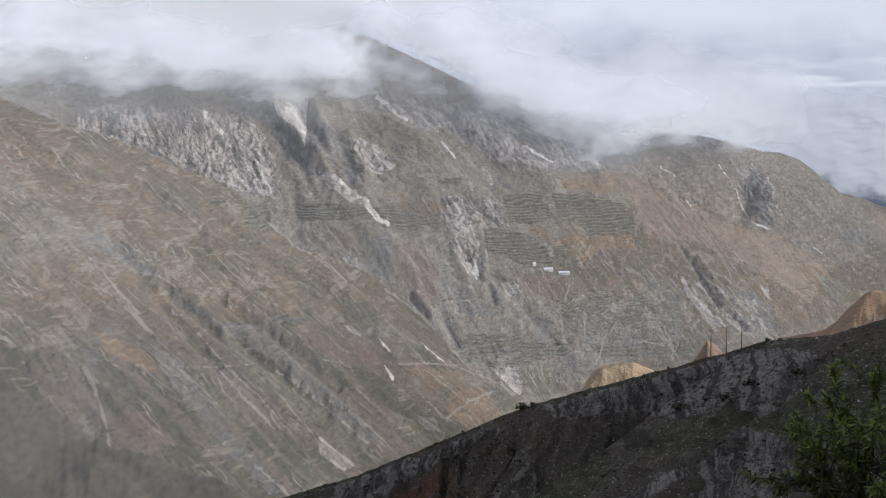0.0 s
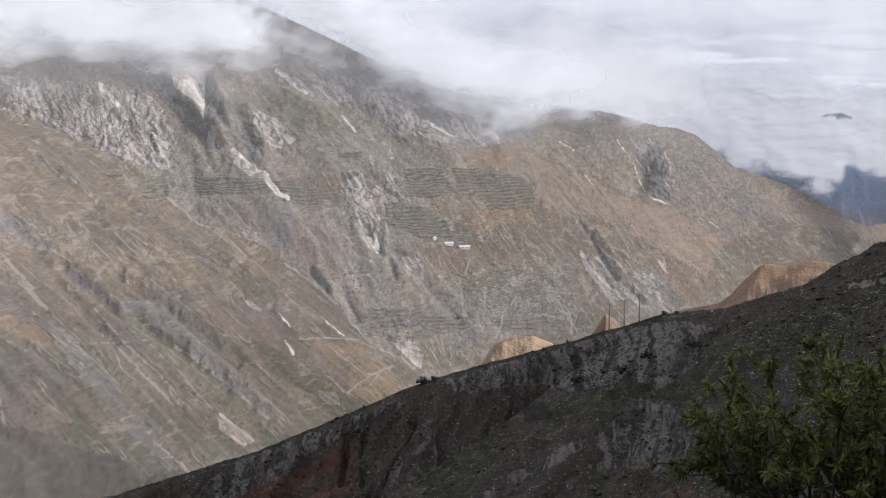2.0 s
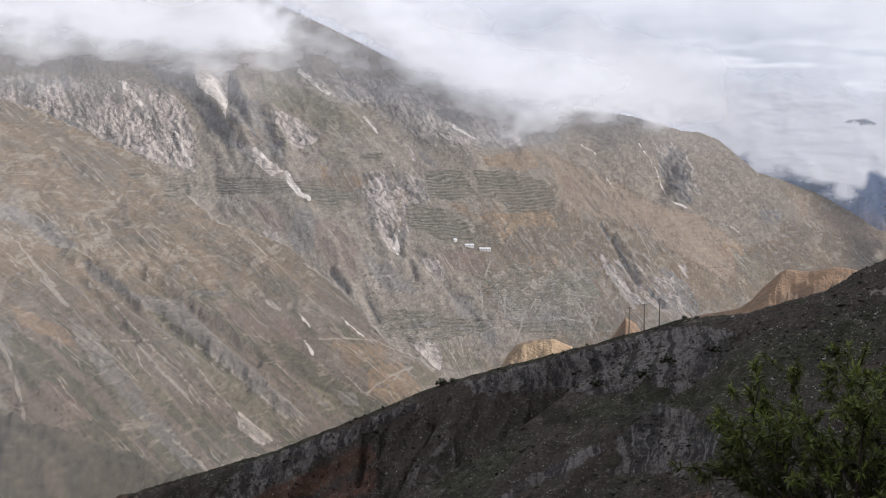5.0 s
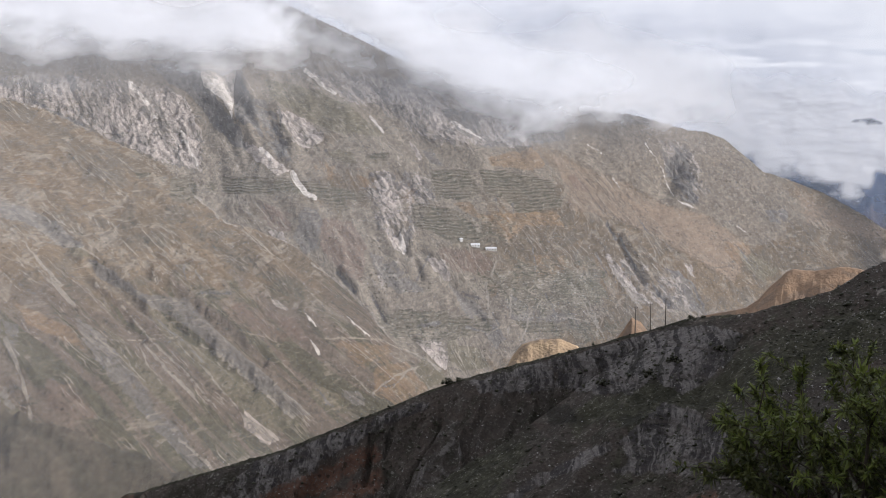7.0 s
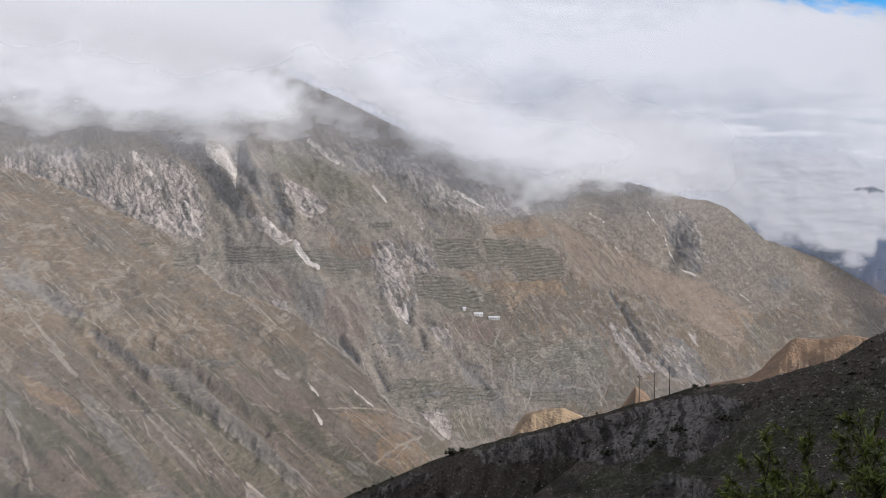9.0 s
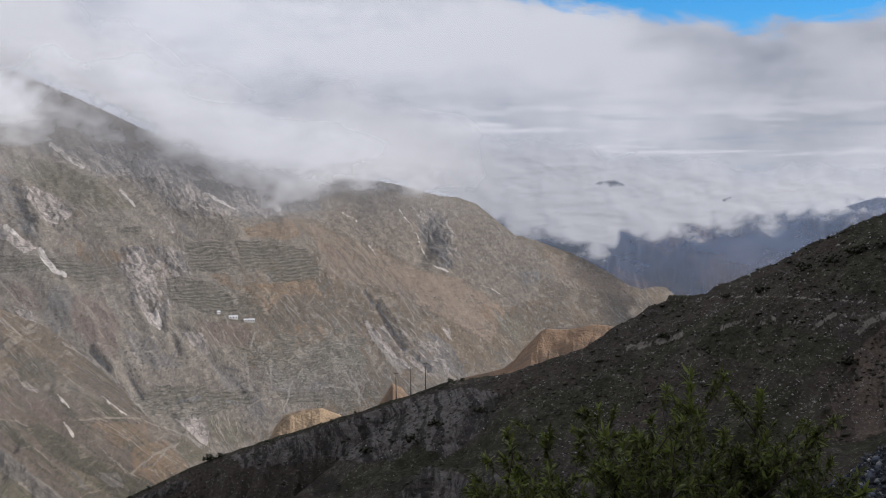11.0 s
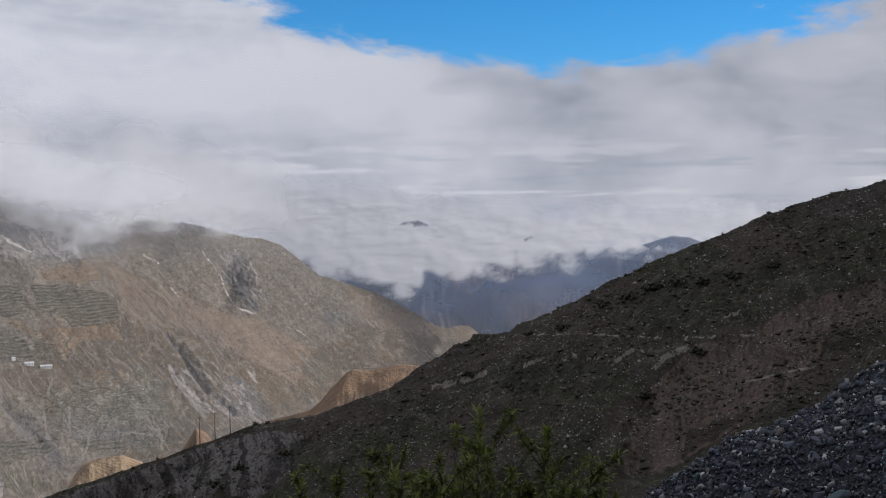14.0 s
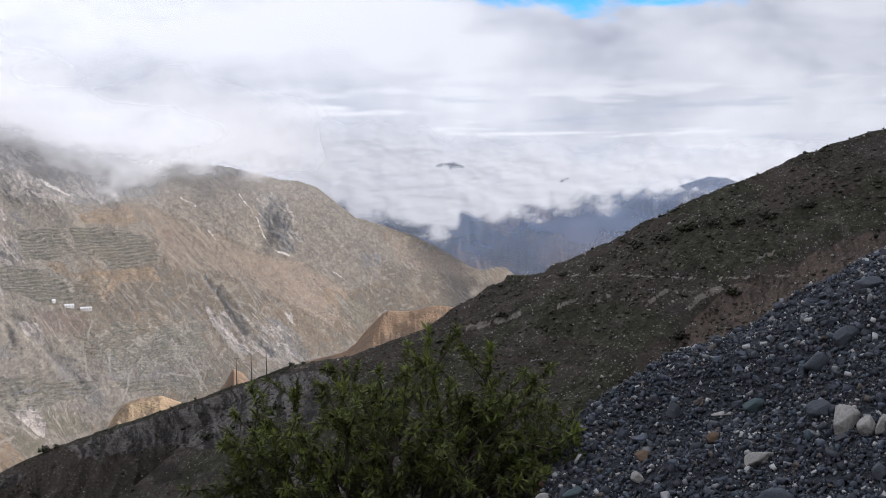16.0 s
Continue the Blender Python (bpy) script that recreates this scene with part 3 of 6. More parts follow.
    some = n.step(n.noise(co, 0.010, 5.0, 0.6), 0.50, 0.58)
    c = n.mix(n.math("MULTIPLY", n.step(n.math("ADD", dots.outputs["Distance"], n.math("MULTIPLY", n.math("SUBTRACT", fine, 0.5), 0.5)), 0.25, 0.14), n.math("MULTIPLY", some, 0.65)), c, (0.060, 0.056, 0.036))
    # the spur below the left side: olive earth, darkened in colour for its shade
    c = n.mix(n.attr("foot"), c, two(big, (0.066, 0.060, 0.044), (0.100, 0.084, 0.064)))
    # low on the left side the earth is darker and browner
    c = n.mix(n.math("MULTIPLY", n.attr("low"), 0.9, clamp=True), c, n.mix(1.0, c, (0.74, 0.70, 0.63), "MULTIPLY"))
    # tufts and stones: crisp light and dark specks
    c = n.mix(n.step(fine, 0.38, 0.34, 0.0, 0.18), c, n.mix(1.0, c, (0.52, 0.51, 0.50), "MULTIPLY"))
    c = n.mix(n.step(fine, 0.62, 0.66, 0.0, 0.15), c, n.mix(1.0, c, (1.55, 1.53, 1.50), "MULTIPLY"))
    c = n.mix(n.step(lump, 0.39, 0.36, 0.0, 0.15), c, n.mix(1.0, c, (0.58, 0.57, 0.56), "MULTIPLY"))
    c = n.mix(n.step(lump, 0.61, 0.64, 0.0, 0.14), c, n.mix(1.0, c, (1.45, 1.43, 1.40), "MULTIPLY"))
    v = n.math("ADD", n.math("MULTIPLY", n.math("SUBTRACT", fine, 0.5), 0.4), n.math("MULTIPLY", n.math("SUBTRACT", grain, 0.5), 0.5))
    v = n.math("ADD", 1.0, n.math("MULTIPLY", v, n.math("SUBTRACT", 0.9, n.math("MULTIPLY", n.attr("smooth"), 0.4))))
    v = n.math("MULTIPLY", n.math("MINIMUM", n.math("MAXIMUM", v, 0.45), 1.7), 0.93)
    c = n.add("ShaderNodeVectorMath", {0: c, "Scale": v}, operation="SCALE").outputs[0]
    rel = n.math("ADD", n.math("ADD", n.math("MULTIPLY", mid, 3.4), n.math("MULTIPLY", lump, 1.6)), n.math("ADD", n.math("MULTIPLY", fine, 0.5), n.math("MULTIPLY", grain, 0.3)))
    rel = n.math("ADD", rel, n.math("MULTIPLY", stroke, n.math("ADD", 0.2, n.math("MULTIPLY", n.attr("broken"), 4.0))))
    rel = n.math("ADD", rel, n.math("MULTIPLY", n.math("MULTIPLY", row, n.attr("terrace")), 0.5))
    finish(n, c, 0.95, rel, 0.9, 1.3, 0.1)
    return m


def hillside_material():
    """Stony earth, thin grass and fluted grey bluffs of the near slopes."""
    m, n = material("stony_hillside")
    co = n.add("ShaderNodeTexCoord").outputs["Object"]
    big = n.noise(co, 0.035, 5.0, 0.6, 0.3)
    mid = n.noise(co, 0.28, 4.0, 0.62, 0.3)
    fine = n.noise(co, 1.2, 2.0, 0.65)
    side = n.add("ShaderNodeCombineXYZ", {0: n.attr("across"), 1: n.add("ShaderNodeSeparateXYZ", {0: co}).outputs[2], 2: 0.0}).outputs[0]
    flute = n.noise(n.scaled(side, 0.30, 0.06, 1.0), 1.0, 5.0, 0.65, 1.0)
    layer = n.noise(n.scaled(side, 0.05, 0.55, 1.0), 1.0, 5.0, 0.65, 0.5)

    def veil(a, lo=0.38, hi=0.62, top=1.0):
        v = n.math("ADD", n.attr(a), n.math("MULTIPLY", n.math("SUBTRACT", mid, 0.5), 0.8))
        v = n.math("ADD", v, n.math("MULTIPLY", n.math("SUBTRACT", big, 0.5), 0.5))
        return n.step(v, lo, hi, 0.0, top)

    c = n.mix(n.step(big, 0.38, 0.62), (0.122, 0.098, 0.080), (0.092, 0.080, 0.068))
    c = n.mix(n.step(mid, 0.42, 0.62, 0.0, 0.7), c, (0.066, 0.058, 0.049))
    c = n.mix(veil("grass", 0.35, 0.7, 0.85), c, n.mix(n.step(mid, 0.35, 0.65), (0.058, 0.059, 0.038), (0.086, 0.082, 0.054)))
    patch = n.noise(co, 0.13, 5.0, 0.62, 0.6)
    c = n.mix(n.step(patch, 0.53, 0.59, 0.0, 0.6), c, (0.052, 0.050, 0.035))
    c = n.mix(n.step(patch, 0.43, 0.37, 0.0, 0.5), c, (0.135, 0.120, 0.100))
    # flute strokes put the shading of the relief into the cliff colour
    cliff = n.mix(n.step(n.math("ADD", flute, n.math("MULTIPLY", n.math("SUBTRACT", mid, 0.5), 0.25)), 0.44, 0.57), (0.075, 0.068, 0.065), (0.255, 0.232, 0.212))
    cliff = n.mix(n.step(layer, 0.50, 0.62, 0.0, 0.6), cliff, (0.120, 0.100, 0.086))
    cliff = n.mix(n.step(mid, 0.52, 0.66, 0.0, 0.6), cliff, (0.080, 0.070, 0.060))
    c = n.mix(veil("cliff", 0.40, 0.60, 0.95), c, cliff)
    c = n.mix(veil("red", 0.38, 0.7, 0.9), c, n.mix(n.step(fine, 0.35, 0.65), (0.190, 0.098, 0.064), (0.115, 0.074, 0.056)))
    cut = n.mix(n.step(mid, 0.40, 0.58), (0.245, 0.188, 0.150), (0.150, 0.118, 0.098))
    # dark strokes paint the shade between the flutes of the cutting
    cut = n.mix(n.step(flute, 0.50, 0.60, 0.0, 0.6), cut, (0.072, 0.060, 0.052))
    c = n.mix(veil("cut", 0.40, 0.60, 0.9), c, cut)
    stones = n.step(n.math("ADD", fine, n.math("MULTIPLY", mid, 0.3)), 0.76, 0.84, 0.0, 0.6)
    c = n.mix(stones, c, (0.25, 0.232, 0.205))
    # shade of hollows and clefts laid on as dark colour
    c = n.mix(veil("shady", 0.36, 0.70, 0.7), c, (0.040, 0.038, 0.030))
    c = n.mix(n.step(n.math("ADD", n.attr("road"), n.math("MULTIPLY", n.math("SUBTRACT", mid, 0.5), 1.1)), 0.42, 0.66, 0.0, 0.8), c, n.mix(n.step(fine, 0.4, 0.6), (0.46, 0.41, 0.355), (0.32, 0.285, 0.245)))
    dots = n.add("ShaderNodeTexVoronoi", {"Vector": co, "Scale": 0.5, "Randomness": 1.0})
    some = n.step(n.noise(co, 0.05, 3.0), 0.40, 0.56)
    c = n.mix(n.math("MULTIPLY", n.step(n.math("ADD", dots.outputs["Distance"], n.math("MULTIPLY", n.math("SUBTRACT", fine, 0.5), 0.4)), 0.34, 0.2), n.math("MULTIPLY", some, 0.7)), c, (0.038, 0.037, 0.025))
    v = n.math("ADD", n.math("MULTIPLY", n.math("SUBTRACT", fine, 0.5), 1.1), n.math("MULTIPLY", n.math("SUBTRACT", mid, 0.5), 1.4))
    # the factor 0.62 puts part of the hillside's shade into its colour
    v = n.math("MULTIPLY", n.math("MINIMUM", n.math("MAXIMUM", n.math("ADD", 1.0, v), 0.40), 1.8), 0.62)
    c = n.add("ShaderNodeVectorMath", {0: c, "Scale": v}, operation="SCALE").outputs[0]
    rel = n.math("ADD", n.math("MULTIPLY", mid, 1.0), n.math("MULTIPLY", fine, 0.4))
    rel = n.math("ADD", rel, n.math("MULTIPLY", n.math("MULTIPLY", flute, n.attr("cliff")), 1.2))
    finish(n, c, 0.95, rel, 0.9, 1.0, 0.1)
    return m


def ochre_material(name, light, dark):
    m, n = material(name)
    co = n.add("ShaderNodeTexCoord").outputs["Object"]
    mid = n.noise(co, 0.06, 6.0, 0.65, 0.4)
    fine = n.noise(co, 0.5, 4.0, 0.7)
    c = n.mix(n.step(mid, 0.35, 0.65), light, dark)
    c = n.mix(n.step(fine, 0.52, 0.70, 0.0, 0.55), c, (0.18, 0.140, 0.100))
    c = n.mix(n.step(n.noise(co, 0.09, 6.0, 0.65, 0.6), 0.53, 0.58, 0.0, 0.55), c, (0.175, 0.135, 0.105))
    finish(n, c, 0.95, n.math("ADD", n.math("MULTIPLY", mid, 5.0), fine), 0.8, 1.0, 0.1)
    return m


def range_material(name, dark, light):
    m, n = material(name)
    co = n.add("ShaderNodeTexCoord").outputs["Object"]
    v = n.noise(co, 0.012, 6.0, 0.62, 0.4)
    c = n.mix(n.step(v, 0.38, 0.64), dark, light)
    # blue base carries distance haze; bare brown earth and pale scars between the slopes
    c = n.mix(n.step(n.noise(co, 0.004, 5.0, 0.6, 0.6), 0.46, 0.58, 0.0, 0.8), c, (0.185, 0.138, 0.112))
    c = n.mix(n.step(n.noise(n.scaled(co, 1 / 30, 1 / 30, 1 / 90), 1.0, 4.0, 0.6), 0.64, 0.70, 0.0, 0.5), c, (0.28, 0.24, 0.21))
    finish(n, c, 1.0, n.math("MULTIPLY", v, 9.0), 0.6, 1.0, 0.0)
    return m


def cloud_material(name, white):
    """White droplets: lets light through, thinner where the sheet's density is low."""
    m, n = material(name)
    co = n.add("ShaderNodeTexCoord").outputs["Object"]
    d = n.attr("thickness")
    soft = n.noise(n.scaled(co, 0.0045, 0.0045, 0.0075), 1.0, 8.0, 0.58, 0.5)
    f = n.math("ADD", d, n.math("MULTIPLY", n.math("SUBTRACT", soft, 0.5), n.math("MULTIPLY", n.math("MULTIPLY", d, n.math("SUBTRACT", 1.0, d)), 1.8)), clamp=True)
    body = n.add("ShaderNodeBsdfDiffuse", {"Color": white})
    thru = n.add("ShaderNodeBsdfTranslucent", {"Color": white})
    both = n.add("ShaderNodeMixShader", {0: 0.5, 1: body.outputs[0], 2: thru.outputs[0]})
    clear = n.add("ShaderNodeBsdfTransparent")
    mx = n.add("ShaderNodeMixShader", {0: f, 1: clear.outputs[0], 2: both.outputs[0]})
    n.add("ShaderNodeOutputMaterial", {0: mx})
    return m


def plain(name, a, b, scale=4.0, rough=0.8, bump=0.3, metallic=0.0, dist=0.02):
    m, n = material(name)
    co = n.add("ShaderNodeTexCoord").outputs["Object"]
    v = n.noise(co, scale, 5.0, 0.6, 0.2)
    w = n.noise(co, scale * 7, 4.0, 0.6)
    c = n.mix(n.step(v, 0.35, 0.65), a, b)
    c = n.mix(n.step(w, 0.5, 0.75, 0.0, 0.4), c, tuple(0.6 * q for q in a))
    finish(n, c, rough, n.math("ADD", v, n.math("MULTIPLY", w, 0.4)), bump, dist, 0.3, Metallic=metallic)
    return m


M_MOUNTAIN, M_HILL, M_OCHRE, M_RANGE, M_CLOUD = mountain_material(), hillside_material(), ochre_material("ochre_hill_earth", (0.315, 0.212, 0.136), (0.250, 0.172, 0.116)), range_material("haze_blue_range", (0.050, 0.062, 0.076), (0.090, 0.096, 0.100)), cloud_material("cloud", (0.94, 0.95, 0.97, 1))
# darker copy of the range colours, for the ridge dimmed under cloud
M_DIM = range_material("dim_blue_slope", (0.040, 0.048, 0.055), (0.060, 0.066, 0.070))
M_CLOUD_WHITE = cloud_material("white_cloud", (0.95, 0.96, 0.98, 1))


# ---- ground sheet, mountain side, near hillside ----
def spots(az, el, rows):
    """Soft patches: rows of azimuth, elevation, half width, half height, lean (degrees east per degree down), weight."""
    total = np.zeros_like(az)
    for a, e, w, h, lean, k in rows:
        total = np.maximum(total, k * np.exp(-((az - a - lean * (el - e)) / w) ** 2 - ((el - e) / h) ** 2))
    return total


# marks on the mountain side. Patches: (weight, corners); lines: (points, half width, weight), all by azimuth and elevation
OCHRE = [
    (0.9, [(-5.55, -1.46), (-4.64, -1.17), (-3.62, -1.02), (-3.04, -1.64), (-3.26, -1.87), (-3.95, -1.89), (-5.31, -1.79)]),
    (0.9, [(-6.89, -3.3), (-6.2, -3.17), (-5.74, -3.74), (-3.46, -3.58), (-2.66, -3.57), (-2.31, -4.13), (-3.9, -4.16), (-4.58, -4.86), (-5.27, -4.64), (-5.73, -3.96)]),
    (0.9, [(-3.54, -5.29), (-2.28, -5.38), (-2.27, -5.95), (-2.83, -6.3), (-3.41, -6.2)]),
    (0.7, [(-5.46, -6.47), (-4.89, -6.46), (-4.99, -7.14), (-5.34, -7.15)]),
    (0.55, [(-24.6, -2.08), (-23.35, -2.29), (-21.66, -3.28), (-21.88, -3.61), (-22.72, -3.06)]),
]
OCHRE_LOW = [
    (0.8, [(-24.25, -7.1), (-22.99, -7.78), (-21.92, -8.25), (-21.49, -9.14), (-22.35, -8.68), (-23.63, -8.2)]),
    (0.6, [(-11.0, -2.09), (-10.09, -2.2), (-9.63, -2.65), (-10.54, -2.77)]),
    (0.5, [(-11.87, -8.81), (-9.11, -8.91), (-9.33, -9.93), (-10.48, -10.16), (-11.17, -9.71)]),
    (0.8, [(-10.02, -9.94), (-8.64, -9.7), (-7.7, -10.82), (-9.08, -11.51), (-10.01, -11.07)]),
    (0.55, [(3.76, -4.43), (5.08, -4.62), (5.1, -5.29), (4.68, -5.75), (4.0, -5.1)]),
    (0.55, [(-9.42, -1.73), (-8.5, -2.41), (-8.15, -3.08), (-8.71, -3.55), (-9.18, -2.87)]),
    (0.5, [(-12.82, -1.44), (-11.46, -1.76), (-11.68, -2.44), (-12.48, -2.22)]),
]
PALE = [
    (0.75, [(-22.99, 1.31), (-22.25, 1.21), (-21.73, 0.35), (-22.47, 0.34), (-22.79, 0.77)]),
    (0.9, [(-20.44, 0.81), (-19.69, 0.49), (-18.61, -0.38), (-18.94, -0.72), (-20.13, -0.73), (-20.67, -0.52), (-20.34, 0.15)]),
    (0.9, [(-20.24, -0.89), (-19.04, -0.61), (-18.39, -0.93), (-17.73, -1.87), (-19.27, -1.39)]),
    (0.75, [(-18.93, 1.05), (-17.72, 0.96), (-17.18, 0.2), (-16.96, -1.59), (-17.18, -2.04), (-17.62, -1.82), (-18.17, -0.71), (-18.38, 0.18)]),
    (1, [(-15.56, -0.9), (-14.96, -1.01), (-13.95, -1.67), (-13.38, -2.12), (-13.94, -2.24), (-14.73, -1.68)]),
    (0.9, [(-24.56, 1.12), (-23.94, 0.96), (-23.63, 0.58), (-24.56, 0.69)]),
    (1, [(-13.95, 0.35), (-13.39, 0.25), (-12.37, -0.3), (-12.03, -0.75), (-12.71, -1.21), (-13.16, -0.99), (-13.73, -0.09)]),
]
PALE_UPPER = [
    (0.9, [(-12.5, 1.83), (-11.94, 1.62), (-11.48, 1.07), (-11.93, 1.17)]),
    (0.8, [(-10.58, 1.42), (-10.13, 1.31), (-9.67, 0.75), (-10.24, 0.86)]),
    (0.85, [(-9.11, 1.1), (-8.42, 1.11), (-8.19, 0.44), (-8.64, 0.32)]),
    (0.8, [(-8.08, 1.0), (-7.51, 0.56), (-7.15, -0.68), (-7.61, -0.46), (-7.92, 0.33)]),
    (0.8, [(-6.03, 0.58), (-5.58, 0.47), (-5.0, -0.43), (-4.65, -0.87), (-5.1, -0.77), (-5.68, -0.1)]),
    (0.8, [(-4.89, 0.03), (-4.32, -0.3), (-3.74, -0.93), (-4.64, -1.03)]),
    (0.75, [(-8.86, -0.71), (-8.4, -0.93), (-7.94, -1.6), (-8.28, -1.61)]),
]
PALE_MID = [
    (0.9, [(-10.09, -2.43), (-9.41, -2.19), (-9.18, -2.87), (-8.71, -3.66), (-9.17, -3.67), (-9.63, -3.33)]),
    (1, [(-9.9, -3.9), (-9.39, -4.13), (-8.65, -5.3), (-9.15, -5.15), (-9.5, -4.58)]),
    (0.7, [(-0.93, -5.01), (-0.36, -5.34), (0.23, -6.11), (1.04, -6.88), (1.39, -7.32), (0.48, -7.01), (-0.34, -6.13)]),
    (0.8, [(-14.28, -4.5), (-13.71, -4.5), (-13.48, -4.95), (-13.94, -4.84)]),
    (0.75, [(-7.96, -5.48), (-7.08, -5.58), (-6.84, -6.49), (-7.19, -6.38), (-7.65, -6.04)]),
    (0.6, [(-10.28, -6.3), (-9.71, -6.18), (-9.48, -6.75), (-9.82, -6.98)]),
    (0.85, [(-8.42, -8.83), (-7.38, -8.78), (-6.91, -9.45), (-7.02, -10.02), (-7.6, -9.57)]),
]
PALE_LOW = [
    (0.6, [(5.91, -3.26), (6.34, -3.25), (6.46, -3.69), (6.03, -3.81)]),
    (0.6, [(2.45, -5.37), (2.79, -5.59), (3.03, -6.14), (2.58, -5.93)]),
    (0.7, [(-15.26, -11.58), (-13.73, -12.8), (-14.34, -13.08), (-15.26, -12.31)]),
    (0.6, [(-14.83, -6.66), (-13.7, -7.34), (-13.13, -7.9), (-14.15, -7.45)]),
]
BLUE = [
    (0.8, [(-24.62, -3.28), (-23.36, -3.61), (-21.24, -5.16), (-22.32, -5.15), (-23.37, -4.27), (-24.63, -3.93)]),
    (1, [(-21.46, -5.38), (-20.38, -6.06), (-19.3, -6.96), (-17.53, -7.2), (-15.28, -9.47), (-12.54, -11.85), (-13.46, -11.84), (-15.05, -10.37), (-16.86, -8.78), (-18.19, -7.87), (-21.04, -6.27)]),
    (0.7, [(-21.91, -7.81), (-20.84, -8.49), (-18.87, -10.97), (-16.41, -14.02), (-17.32, -13.88), (-18.88, -12.3), (-20.42, -10.49), (-21.49, -8.92)]),
    (0.95, [(-12.92, -3.48), (-12.36, -3.58), (-12.01, -4.04), (-12.35, -5.18), (-12.8, -5.41), (-13.26, -4.73)]),
    (0.8, [(-11.4, -10.84), (-10.47, -10.84), (-10.24, -11.52), (-10.93, -11.52)]),
]
BLUE_MID = [
    (0.7, [(-7.07, -6.49), (-5.68, -7.38), (-4.51, -8.73), (-4.96, -9.19), (-6.13, -8.07)]),
    (0.55, [(-5.0, -6.92), (-2.24, -7.31), (-0.85, -8.41), (-2.67, -8.46), (-4.52, -8.05)]),
    (0.75, [(1.79, -5.62), (2.7, -6.26), (3.41, -7.59), (2.73, -7.39), (2.03, -6.29)]),
    (0.6, [(-10.3, -5.16), (-9.15, -5.61), (-7.75, -6.96), (-9.13, -6.97), (-10.06, -6.3)]),
    (0.8, [(-8.29, -1.04), (-7.6, -1.26), (-7.13, -1.93), (-7.82, -1.71)]),
    (0.6, [(-5.79, -0.32), (-4.88, -0.76), (-5.1, -1.22), (-5.78, -1.0)]),
    (0.5, [(-24.68, -7.74), (-23.84, -7.98), (-23.86, -9.51), (-24.7, -9.48)]),
    (0.5, [(-24.71, -9.69), (-23.87, -10.38), (-24.1, -11.66), (-24.73, -11.2)]),
]
OLIVE = [
    (0.95, [(-14.4, 1.58), (-12.38, 1.16), (-11.02, 0.51), (-9.65, -0.6), (-10.56, -0.62), (-11.92, -0.41), (-13.28, 0.25), (-14.18, 0.91)]),
    (1, [(-19.3, -7.19), (-17.53, -8.55), (-14.14, -10.83), (-12.77, -12.07), (-14.14, -12.62), (-15.51, -11.49), (-18.2, -8.99)]),
    (0.5, [(-24.54, 2.02), (-23.3, 1.62), (-22.26, 0.56), (-23.32, 0.43), (-24.35, 1.17)]),
    (0.7, [(-21.05, -7.82), (-19.96, -8.73), (-17.54, -11.45), (-18.43, -11.43), (-19.97, -9.84)]),
    (1, [(-12.32, -10.62), (-11.39, -11.07), (-10.93, -11.74), (-11.85, -11.85), (-12.66, -11.06)]),
]
OLIVE_LOW = [
    (1, [(-8.07, -9.58), (-6.9, -10.36), (-7.7, -10.82), (-8.29, -10.15)]),
    (0.8, [(-7.04, -8.77), (-5.65, -9.2), (-5.18, -9.88), (-6.33, -10.12), (-7.03, -9.68)]),
    (0.6, [(-2.95, -5.96), (-1.13, -6.15), (-0.43, -6.81), (-1.32, -7.52), (-2.48, -6.86)]),
    (0.55, [(4.43, -4.86), (5.76, -5.26), (6.64, -5.68), (5.57, -6.16), (4.9, -5.74)]),
    (0.8, [(-24.72, -10.56), (-23.67, -11.68), (-22.4, -12.82), (-21.1, -13.97), (-22.63, -14.54), (-24.77, -14.41)]),
    (0.6, [(-22.53, -4.71), (-21.46, -5.16), (-20.38, -5.84), (-21.89, -5.49)]),
    (0.5, [(-12.82, -1.32), (-11.01, -1.07), (-9.19, -1.73), (-10.55, -1.98)]),
]
RUST = [
    (0.95, [(-12.24, -3.92), (-10.99, -4.14), (-10.3, -5.16), (-10.51, -6.53), (-11.43, -6.08), (-12.12, -5.17)]),
    (0.6, [(-14.84, -3.15), (-13.26, -3.59), (-13.26, -4.73), (-14.39, -4.28)]),
    (0.8, [(-7.55, -5.13), (-5.72, -5.1), (-5.02, -5.78), (-5.47, -6.24), (-6.85, -6.03)]),
    (0.6, [(-16.41, -6.99), (-13.24, -7.9), (-12.32, -9.03), (-14.15, -9.03), (-15.96, -8.12)]),
    (0.6, [(-23.23, -9.96), (-21.72, -10.45), (-20.86, -11.8), (-21.96, -12.19), (-23.03, -11.28)]),
    (0.5, [(-2.13, -1.86), (-0.99, -2.52), (-1.43, -2.98), (-2.34, -2.54)]),
]
SMOOTH = [
    (0.9, [(-2.94, -1.19), (-1.91, -1.63), (-0.09, -2.27), (1.5, -3.19), (3.29, -3.55), (5.09, -4.84), (4.47, -6.2), (2.22, -4.93), (-0.05, -3.86), (-2.1, -3.44), (-2.34, -2.54)]),
    (0.6, [(6.52, -2.36), (10.14, -3.79), (10.18, -4.66), (7.01, -3.89)]),
]
